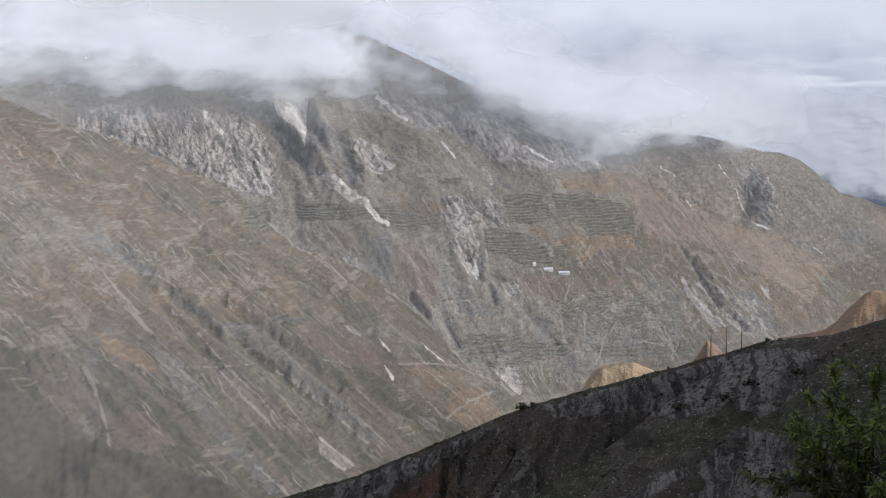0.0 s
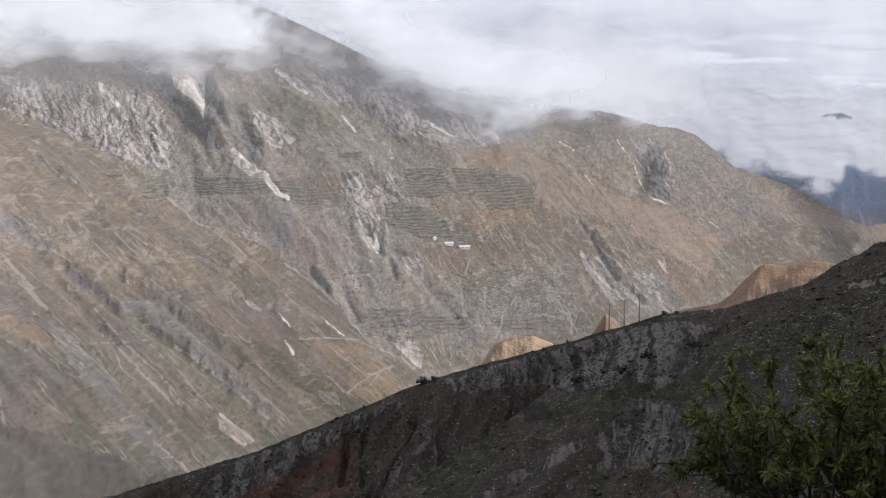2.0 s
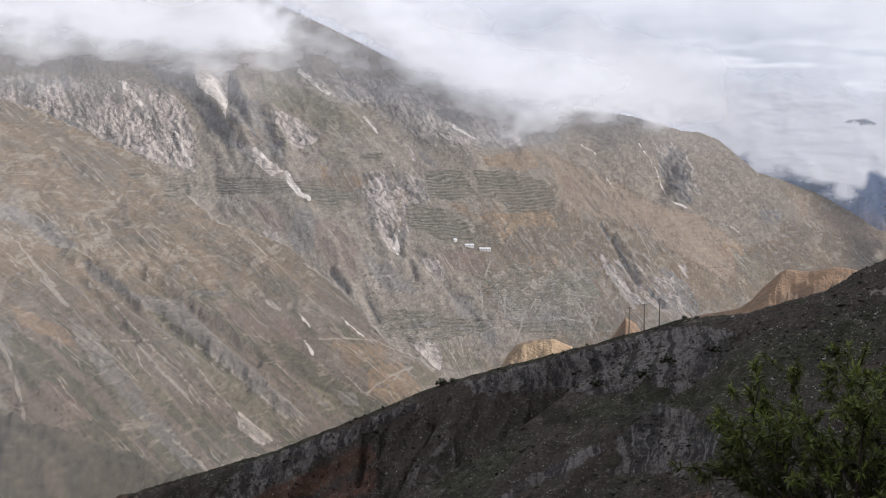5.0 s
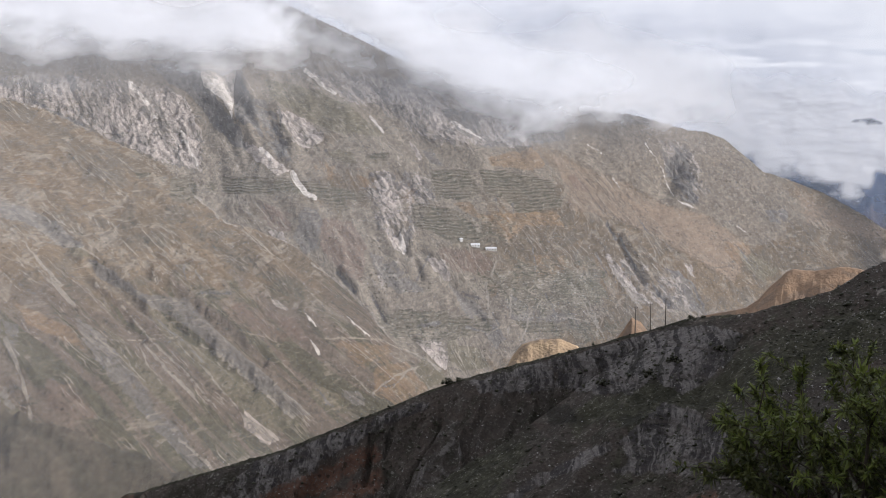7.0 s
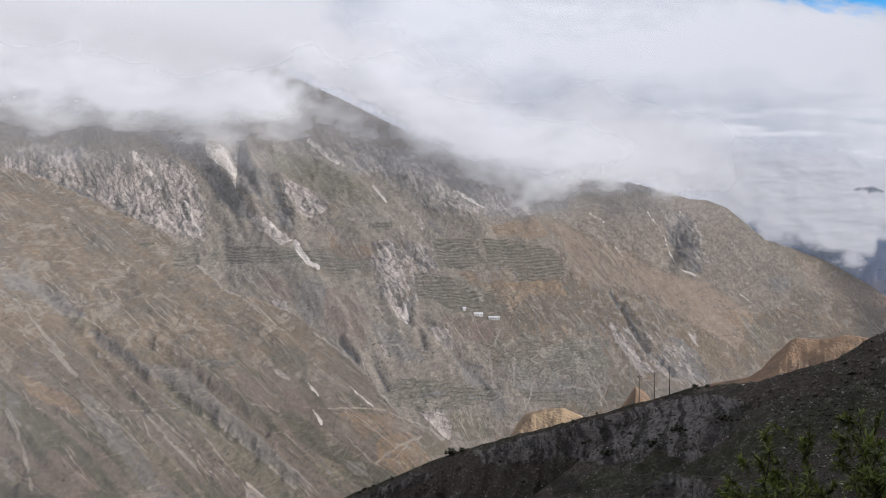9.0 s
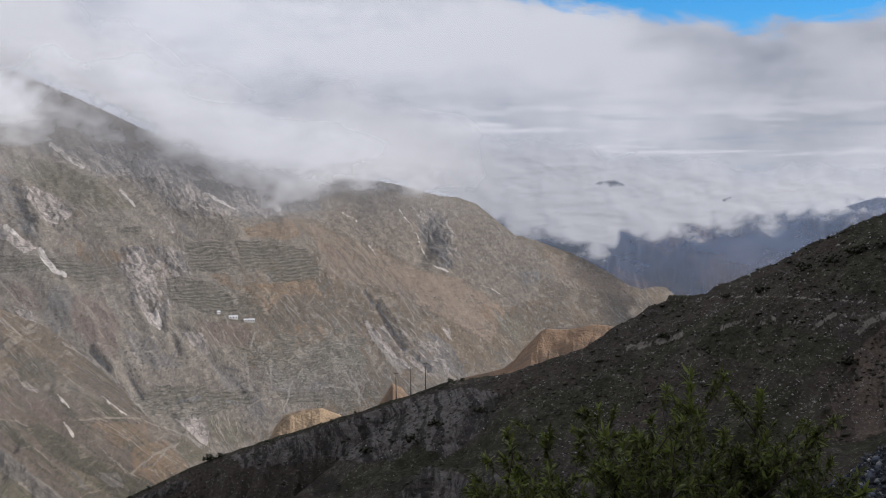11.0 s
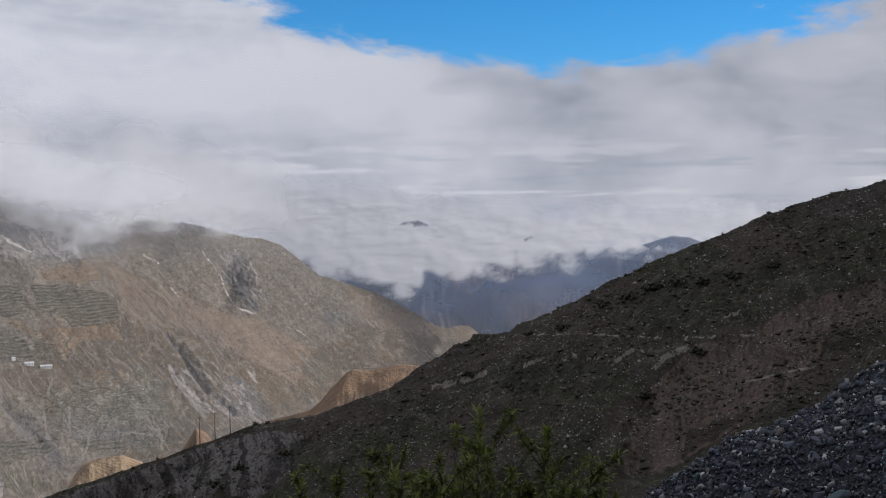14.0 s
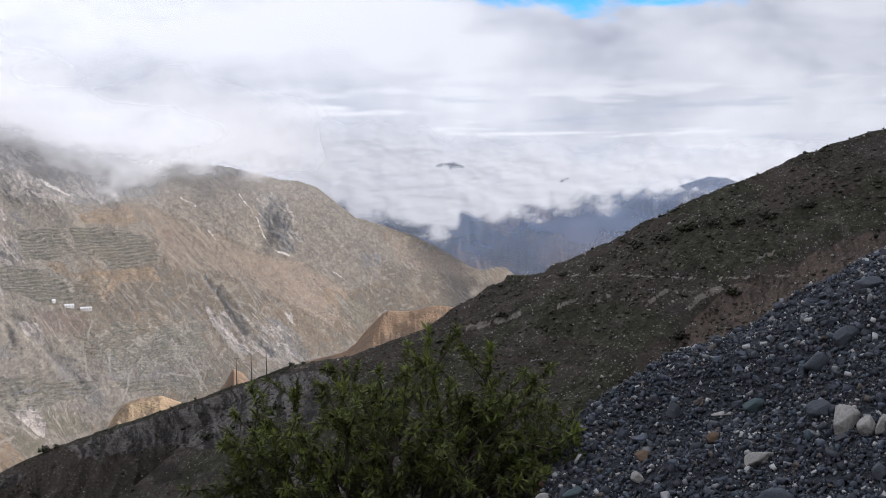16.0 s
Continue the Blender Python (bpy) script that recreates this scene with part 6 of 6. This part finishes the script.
# single shrubs that stand out on the crest and along the track
def round_shrub(size, seed):
    rs = np.random.RandomState(seed)
    pts = rs.normal(0, 0.42, (60, 3)) * (1, 1, 0.6)
    pts[:, 2] = np.abs(pts[:, 2])
    V, F, k = [], [], 0
    for q in pts * size:
        s = size * rs.uniform(0.10, 0.24)
        V.append(ICO_V * (1 + 0.5 * rs.uniform(-1, 1, (len(ICO_V), 1))) * s + q)
        F.append(ICO_F + k)
        k += len(ICO_V)
    root = new("shrub")
    crown = link_mesh("crown", np.concatenate(V), np.concatenate(F), M_SCRUB, False)
    crown.parent = root
    bm = bmesh.new()
    for _ in range(5):
        e = rs.normal(0, 0.3, 2) * size
        tube(bm, [(0, 0, -0.3 * size), (e[0], e[1], 0.5 * size)], [0.05 * size, 0.02 * size], 5)
    part("woody_stem", bm, M_BARK, root)
    return root


shrub = None
for a, back, size in ((2.80, 0.0, 0.9), (3.3, 0.0, 0.8), (-6.92, 0.0, 1.9), (-6.5, 0.0, 1.0), (-4.6, -0.5, 0.8), (-2.0, -0.5, 0.7), (11.4, -20, 1.6), (15.2, -11, 2.0), (16.9, -13, 2.6), (17.9, -14, 2.2), (18.9, -16, 2.8), (19.8, -18, 2.2),
                      (20.9, -21, 2.4), (22.0, -24, 2.4), (23.6, -29, 2.0), (13.9, -8, 1.4), (-0.6, -22, 2.0), (1.2, -26, 2.2), (2.2, -24, 2.0), (-7.4, -8, 1.2), (-9.6, -6, 1.3), (4.0, -24, 1.8), (18.5, -55, 2.4), (20.6, -50, 2.2)):
    s = CLIFF_SPUR if a < 5 else HILL
    r = float(s.crest(np.array([a]))[0]) + back
    sx, sy = at_az(a, r)
    m = pose(sx, sy, float(land_z(np.array([sx]), np.array([sy]))[0]) - 0.1, 0, 0, a * 77) @ Matrix.Scale(size / 1.5, 4)
    if shrub is None:
        shrub = ob = tagged(round_shrub(1.5, 5), "dark rounded shrub growing on the shaded hillside", "shrub", "hillside shrubs")
        ob.matrix_world = m
    else:
        ob = copy_thing(shrub, m)
        ob.scale = (size / 1.5,) * 3


# ---- gravel heap beside the road ----
def stone_material(name, a, b, rough=0.55):
    m, n = material(name)
    rnd = n.add("ShaderNodeObjectInfo").outputs["Random"]
    isl = n.add("ShaderNodeNewGeometry").outputs["Random Per Island"]
    co = n.add("ShaderNodeTexCoord").outputs["Object"]
    v = n.noise(co, 11.0, 5.0, 0.65)
    w = n.noise(co, 60.0, 3.0, 0.6)
    pick = n.math("FRACT", n.math("ADD", rnd, isl))
    ramp = n.add("ShaderNodeValToRGB", {0: pick})
    ramp.color_ramp.interpolation = "CONSTANT"
    e = ramp.color_ramp.elements
    # the near-white share from 0.905 imitates glints on the stones by pale colour
    cols = [(0.0, a), (0.24, tuple(0.55 * q for q in a)), (0.46, b), (0.62, (a[0] * 1.5, a[1] * 1.4, a[2] * 1.25)), (0.72, tuple(2.0 * q for q in a)), (0.79, (0.125, 0.098, 0.080)), (0.84, (0.23, 0.235, 0.235)), (0.905, (0.50, 0.495, 0.48)), (0.955, (0.060, 0.085, 0.105))]
    e[0].position, e[0].color = cols[0][0], (*cols[0][1], 1)
    e[1].position, e[1].color = cols[1][0], (*cols[1][1], 1)
    for pos, c in cols[2:]:
        e.new(pos).color = (*c, 1)
    c = n.mix(n.step(v, 0.45, 0.68, 0.0, 0.25), ramp.outputs[0], (0.055, 0.056, 0.060))
    c = n.mix(n.step(w, 0.62, 0.75, 0.0, 0.3), c, (0.20, 0.20, 0.20))
    finish(n, c, rough, n.math("ADD", n.math("MULTIPLY", v, 0.6), n.math("MULTIPLY", w, 0.2)), 0.6, 0.02, 0.4)
    return m


M_GRAVEL = stone_material("blue_grey_gravel", (0.048, 0.056, 0.073), (0.024, 0.029, 0.040))
M_BED = plain("crushed_stone_bed", (0.020, 0.022, 0.027), (0.042, 0.046, 0.055), 22.0, 0.85, 0.9, 0.0, 0.03)
M_PALE = plain("pale_limestone", (0.30, 0.285, 0.26), (0.42, 0.40, 0.365), 6.0)
M_WARM = plain("rusty_stone", (0.20, 0.130, 0.080), (0.14, 0.10, 0.070), 9.0)
M_TEAL = plain("teal_grey_stone", (0.075, 0.105, 0.110), (0.10, 0.135, 0.14), 9.0)


def heap_z(x, y):
    """Top of the heap: rises to the right, breaks off at the ravine edge."""
    x, y = np.asarray(x, float), np.asarray(y, float)
    z = -3.66 + 0.415 * x + 0.045 * y + fbm(x / 1.6, y / 1.6, 3) * 0.10
    edge = 9.62 + 0.20 * (x - 3.7) + fbm(x / 1.1 + 5, y * 0, 3) * 0.16
    return z - 0.75 * np.maximum(y - edge, 0) - 0.9 * np.maximum(2.75 + 0.12 * (y - 8) - x, 0)


hx, hy = np.meshgrid(np.arange(1.6, 10.5, 0.06), np.arange(4.5, 13.5, 0.06))
hz = heap_z(hx, hy) + fbm(hx / 0.2, hy / 0.2, 3, 0.6) * 0.006 - 0.010
heap = link_mesh("mound", np.stack([hx, hy, hz], -1).reshape(-1, 3), grid_quads(*hx.shape), M_BED)
tagged(heap, "heap of blue-grey broken stone and gravel at the road edge", "gravel heap")

# broken pieces: skewed six-sided shards, many sizes
SHARD_V = np.array([(i, j, k) for i in (-1, 1) for j in (-1, 1) for k in (-1, 1)], float) * 0.8
SHARD_F = np.array([(0, 1, 3, 2), (4, 6, 7, 5), (0, 4, 5, 1), (2, 3, 7, 6), (0, 2, 6, 4), (1, 5, 7, 3)])
rs = np.random.RandomState(21)
N = 76000
gx = rs.uniform(2.2, 7.6, N)
gy = rs.uniform(5.6, 10.6, N) + 0.1 * (gx - 4)
gs = np.clip(rs.gamma(0.55, 0.0062, N) + 0.0036, 0, 0.030)
V = (SHARD_V[None] + 0.28 * rs.uniform(-1, 1, (N, 8, 3))) * gs[:, None, None] * rs.uniform((0.7, 0.5, 0.3), (1.7, 1.2, 0.9), (N, 1, 3))
rot = rs.normal(0, 1, (N, 4))
rot /= np.linalg.norm(rot, axis=1, keepdims=True)
w, i, j, k = rot.T
Q = np.stack([1 - 2 * (j * j + k * k), 2 * (i * j - k * w), 2 * (i * k + j * w), 2 * (i * j + k * w), 1 - 2 * (i * i + k * k), 2 * (j * k - i * w), 2 * (i * k - j * w), 2 * (j * k + i * w), 1 - 2 * (i * i + j * j)], 1).reshape(N, 3, 3)
V = np.einsum("nab,nvb->nva", Q, V)
V += np.stack([gx, gy, heap_z(gx, gy) + 0.3 * gs], -1)[:, None]
F = (SHARD_F[None] + (np.arange(N) * 8)[:, None, None]).reshape(-1, 4)
gravel = link_mesh("loose_gravel", V.reshape(-1, 3), F, M_GRAVEL, False)
gravel.parent = heap
gravel["kind"] = "stuff"


def stone_mesh(name, seed, mat, cuts=7, flat=0.7):
    """A broken stone: a block of many facets."""
    rs = np.random.RandomState(seed)
    bm = bmesh.new()
    pts = rs.normal(0, 1, (14, 3))
    pts = pts / np.linalg.norm(pts, axis=1, keepdims=True) * rs.uniform(0.80, 1.0, (14, 1)) * (1, 0.78, flat)
    vs = [bm.verts.new(p) for p in pts]
    bmesh.ops.convex_hull(bm, input=vs)
    bmesh.ops.delete(bm, geom=[v for v in bm.verts if not v.link_faces], context="VERTS")
    bmesh.ops.bevel(bm, geom=list(bm.edges), offset=0.02, segments=1, affect="EDGES")
    me = bpy.data.meshes.new(name)
    bm.to_mesh(me)
    bm.free()
    me.materials.append(mat)
    return me


STONES = [stone_mesh("stone", 30 + k, M_GRAVEL, flat=0.5 + 0.06 * k) for k in range(7)]
for k in range(285):
    u = rs.uniform(0, 1)
    sx, sy = rs.uniform(2.5, 7.6), rs.uniform(6.2, 10.8)
    size = min(0.022 + rs.gamma(1.0, 0.020), 0.12)
    ob = new("stone", STONES[k % 7])
    ob.parent = heap
    ob.matrix_world = pose(sx, sy, float(heap_z(sx, sy)) + size * 0.22, rs.uniform(-25, 25), rs.uniform(-25, 25), rs.uniform(0, 360)) @ Matrix.Diagonal((size * rs.uniform(0.8, 1.35), size, size * rs.uniform(0.7, 1.1), 1))


def boulder_mesh(seed, mat):
    """A worn block: a ball flattened by a few broken faces, edges rounded off."""
    rs = np.random.RandomState(seed)
    bm = bmesh.new()
    bmesh.ops.create_icosphere(bm, subdivisions=4, radius=1.0)
    cuts = rs.normal(0, 1, (11, 3))
    cuts /= np.linalg.norm(cuts, axis=1, keepdims=True)
    depth = rs.uniform(0.46, 0.80, 11)
    for v in bm.verts:
        p = np.array(v.co[:])
        d = np.maximum(cuts @ p, 1e-6)
        s = np.minimum(depth / d, 1.0)
        s = (s ** -70).sum() - 10.0
        p = p * s ** (-1 / 70)
        p = p * (1 + 0.03 * float(fbm(p[0] * 2.5 + seed, p[1] * 2.5 + p[2] * 1.7, 3)))
        v.co = p
    for f in bm.faces:
        f.smooth = True
    me = bpy.data.meshes.new("boulder")
    bm.to_mesh(me)
    bm.free()
    me.materials.append(mat)
    return me


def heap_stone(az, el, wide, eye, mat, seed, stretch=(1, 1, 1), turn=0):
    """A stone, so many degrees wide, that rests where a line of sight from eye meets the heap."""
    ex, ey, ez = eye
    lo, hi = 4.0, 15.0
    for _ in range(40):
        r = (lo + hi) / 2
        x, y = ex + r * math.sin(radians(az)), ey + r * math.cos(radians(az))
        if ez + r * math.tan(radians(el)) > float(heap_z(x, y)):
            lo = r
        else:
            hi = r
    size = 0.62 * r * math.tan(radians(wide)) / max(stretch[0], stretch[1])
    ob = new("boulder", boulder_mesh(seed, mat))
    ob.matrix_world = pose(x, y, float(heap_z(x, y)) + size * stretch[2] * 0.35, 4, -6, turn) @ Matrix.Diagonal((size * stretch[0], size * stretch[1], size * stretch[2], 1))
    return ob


M_SLATE = plain("dark_slate", (0.055, 0.062, 0.074), (0.085, 0.093, 0.106), 9.0, 0.6)
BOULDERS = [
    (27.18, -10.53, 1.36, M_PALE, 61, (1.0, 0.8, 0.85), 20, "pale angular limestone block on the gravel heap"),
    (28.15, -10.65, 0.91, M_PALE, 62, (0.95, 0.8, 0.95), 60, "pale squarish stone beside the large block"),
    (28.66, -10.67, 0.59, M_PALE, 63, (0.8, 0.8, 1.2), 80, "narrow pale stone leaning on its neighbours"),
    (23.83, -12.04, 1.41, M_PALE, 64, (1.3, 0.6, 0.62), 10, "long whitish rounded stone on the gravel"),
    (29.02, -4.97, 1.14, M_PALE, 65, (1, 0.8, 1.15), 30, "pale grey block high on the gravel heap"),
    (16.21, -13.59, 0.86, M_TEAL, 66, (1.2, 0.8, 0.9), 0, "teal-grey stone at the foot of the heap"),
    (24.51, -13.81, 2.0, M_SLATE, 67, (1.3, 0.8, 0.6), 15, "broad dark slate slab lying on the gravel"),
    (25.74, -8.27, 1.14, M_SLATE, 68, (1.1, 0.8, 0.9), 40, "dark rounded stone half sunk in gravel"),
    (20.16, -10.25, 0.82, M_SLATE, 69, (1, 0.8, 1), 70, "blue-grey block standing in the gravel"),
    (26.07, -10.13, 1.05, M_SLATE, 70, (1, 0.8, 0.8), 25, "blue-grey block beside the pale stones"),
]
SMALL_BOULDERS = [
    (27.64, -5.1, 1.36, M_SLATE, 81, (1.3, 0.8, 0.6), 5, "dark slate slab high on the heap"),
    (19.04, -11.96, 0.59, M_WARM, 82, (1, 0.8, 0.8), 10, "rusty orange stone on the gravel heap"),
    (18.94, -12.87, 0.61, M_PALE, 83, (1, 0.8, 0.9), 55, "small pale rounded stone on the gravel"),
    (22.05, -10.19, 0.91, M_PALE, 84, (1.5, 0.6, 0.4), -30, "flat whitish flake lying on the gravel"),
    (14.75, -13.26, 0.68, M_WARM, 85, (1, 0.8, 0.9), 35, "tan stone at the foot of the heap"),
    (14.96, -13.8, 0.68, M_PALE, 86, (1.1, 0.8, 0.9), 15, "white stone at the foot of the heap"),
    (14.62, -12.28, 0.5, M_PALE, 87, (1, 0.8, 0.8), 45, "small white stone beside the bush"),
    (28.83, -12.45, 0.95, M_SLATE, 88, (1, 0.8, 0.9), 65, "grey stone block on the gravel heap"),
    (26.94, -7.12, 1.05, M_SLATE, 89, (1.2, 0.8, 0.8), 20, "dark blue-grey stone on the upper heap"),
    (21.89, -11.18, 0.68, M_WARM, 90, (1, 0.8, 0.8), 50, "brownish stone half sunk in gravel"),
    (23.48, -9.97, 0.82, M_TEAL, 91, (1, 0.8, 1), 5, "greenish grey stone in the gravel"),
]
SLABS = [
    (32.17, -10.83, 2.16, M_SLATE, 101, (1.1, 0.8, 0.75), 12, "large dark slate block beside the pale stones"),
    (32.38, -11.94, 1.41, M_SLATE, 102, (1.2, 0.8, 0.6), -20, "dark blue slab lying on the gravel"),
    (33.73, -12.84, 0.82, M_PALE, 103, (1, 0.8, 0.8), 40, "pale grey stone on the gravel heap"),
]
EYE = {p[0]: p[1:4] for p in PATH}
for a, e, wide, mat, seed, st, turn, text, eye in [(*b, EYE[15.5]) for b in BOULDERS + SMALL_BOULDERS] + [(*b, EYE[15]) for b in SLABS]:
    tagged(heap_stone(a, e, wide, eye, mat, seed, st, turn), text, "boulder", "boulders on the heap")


# ---- willow-leaved bush at the road edge ----
def bush():
    rs = np.random.RandomState(4)
    root = new("bush")
    root.location = (1.75, 9.15, -2.75)
    stems, tips = bmesh.new(), []
    # (x, y, z) of the shoot ends, in a broad uneven dome
    ends = [(dx, rs.uniform(-0.55, 0.55), hgt) for dx, hgt in TOPS]
    for _ in range(60):
        a = rs.uniform(-1.0, 1.0)
        ends.append((a * 1.25 + rs.normal(0, 0.08) + 0.12, rs.uniform(-0.75, 0.75), (1.32 - 0.62 * a * a) * rs.uniform(0.4, 1.0)))
    for ex, ey, ez in ends:
        foot = Vector((rs.normal(0.1, 0.22) + ex * 0.25, rs.normal(0, 0.2), -0.15))
        end = Vector((ex, ey, ez))
        mid = foot.lerp(end, 0.55) + Vector((ex * 0.10, ey * 0.1, 0.12 + rs.uniform(0, 0.1)))
        pts = [foot, foot.lerp(mid, 0.5) + Vector(rs.normal(0, 0.03, 3)), mid, mid.lerp(end, 0.55) + Vector(rs.normal(0, 0.03, 3)), end]
        tube(stems, pts, [0.016, 0.013, 0.010, 0.007, 0.003], 5, False)
        tips.append((pts, 1.0))
        for _ in range(7):
            t = rs.uniform(0.25, 0.95)
            k = min(int(t * 4), 3)
            p = pts[k].lerp(pts[k + 1], t * 4 - k)
            d = (end - foot).normalized() + Vector(rs.normal(0, 0.65, 3))
            d.z = abs(d.z) * 0.8 + 0.1
            q = p + d.normalized() * rs.uniform(0.18, 0.42)
            m2 = p.lerp(q, 0.5) + Vector(rs.normal(0, 0.02, 3))
            tube(stems, [p, m2, q], [0.006, 0.004, 0.002], 4, False)
            tips.append(([p, m2, q], 0.5))
    part("woody_stem", stems, M_BARK, root)
    V, F, VY, FY = [], [], [], []

    def leaf(V, F, p, d, length, width):
        d = d.normalized()
        side = d.cross(Vector((rs.normal(0, 0.5), rs.normal(0, 0.5), 1))).normalized()
        up = side.cross(d)
        droop = up * -length * rs.uniform(0.05, 0.35)
        b = len(V)
        m = p + d * length * 0.45 + up * length * 0.04
        e = p + d * length + droop
        for v in (p, m + side * width, m - up * width * 0.35, m - side * width, e):
            V.append(v[:])
        F.extend([(b, b + 2, b + 1), (b, b + 3, b + 2), (b + 1, b + 2, b + 4), (b + 2, b + 3, b + 4)])

    for pts, kind in tips:
        n = 112 if kind == 1.0 else 58
        for _ in range(n):
            t = rs.uniform(0.40 if kind == 1.0 else 0.25, 1.0) ** 0.55
            k = min(int(t * (len(pts) - 1)), len(pts) - 2)
            p = pts[k].lerp(pts[k + 1], t * (len(pts) - 1) - k)
            if rs.uniform() > (p.z - 0.02 + 0.25 * max(0.5 - p.x, 0.0)) / 0.6:
                continue
            axis = (pts[k + 1] - pts[k]).normalized()
            d = axis * rs.uniform(0.3, 1.1) + Vector(rs.normal(0, 0.75, 3)) + Vector((0, 0, 0.1))
            fresh = (t > 0.93 and kind == 1.0 and rs.uniform() < 0.85) or (t > 0.7 and p.z > 0.6 and rs.uniform() < 0.45)
            leaf(VY if fresh else V, FY if fresh else F, p, d, rs.uniform(0.045, 0.09), rs.uniform(0.006, 0.011))
    for (pts, kind), (dx, hgt) in zip(tips[::8], TOPS):
        axis = (pts[-1] - pts[-2]).normalized()
        for j in range(16):
            p = pts[-1] - axis * rs.uniform(0, 0.12)
            leaf(VY, FY, p, axis * 1.2 + Vector(rs.normal(0, 0.5, 3)), rs.uniform(0.07, 0.14), rs.uniform(0.009, 0.015))
    fol = link_mesh("foliage", np.array(V), np.array(F), M_LEAF, False)
    fol.parent = root
    fol["kind"] = "stuff"
    young = link_mesh("young_growth", np.array(VY), np.array(FY), M_SHOOT, False)
    young.parent = root
    young["label"], young["kind"] = "fresh yellow-green shoots", "stuff"
    return root


TOPS = [(-0.55, 1.10), (-0.22, 1.20), (0.45, 1.52), (0.40, 1.34), (0.86, 1.42), (1.05, 1.22), (-0.75, 0.85), (1.30, 0.92), (0.15, 1.18), (0.0, 1.0)]
tagged(bush(), "leafy green bush with long narrow leaves at the road edge", "bush")
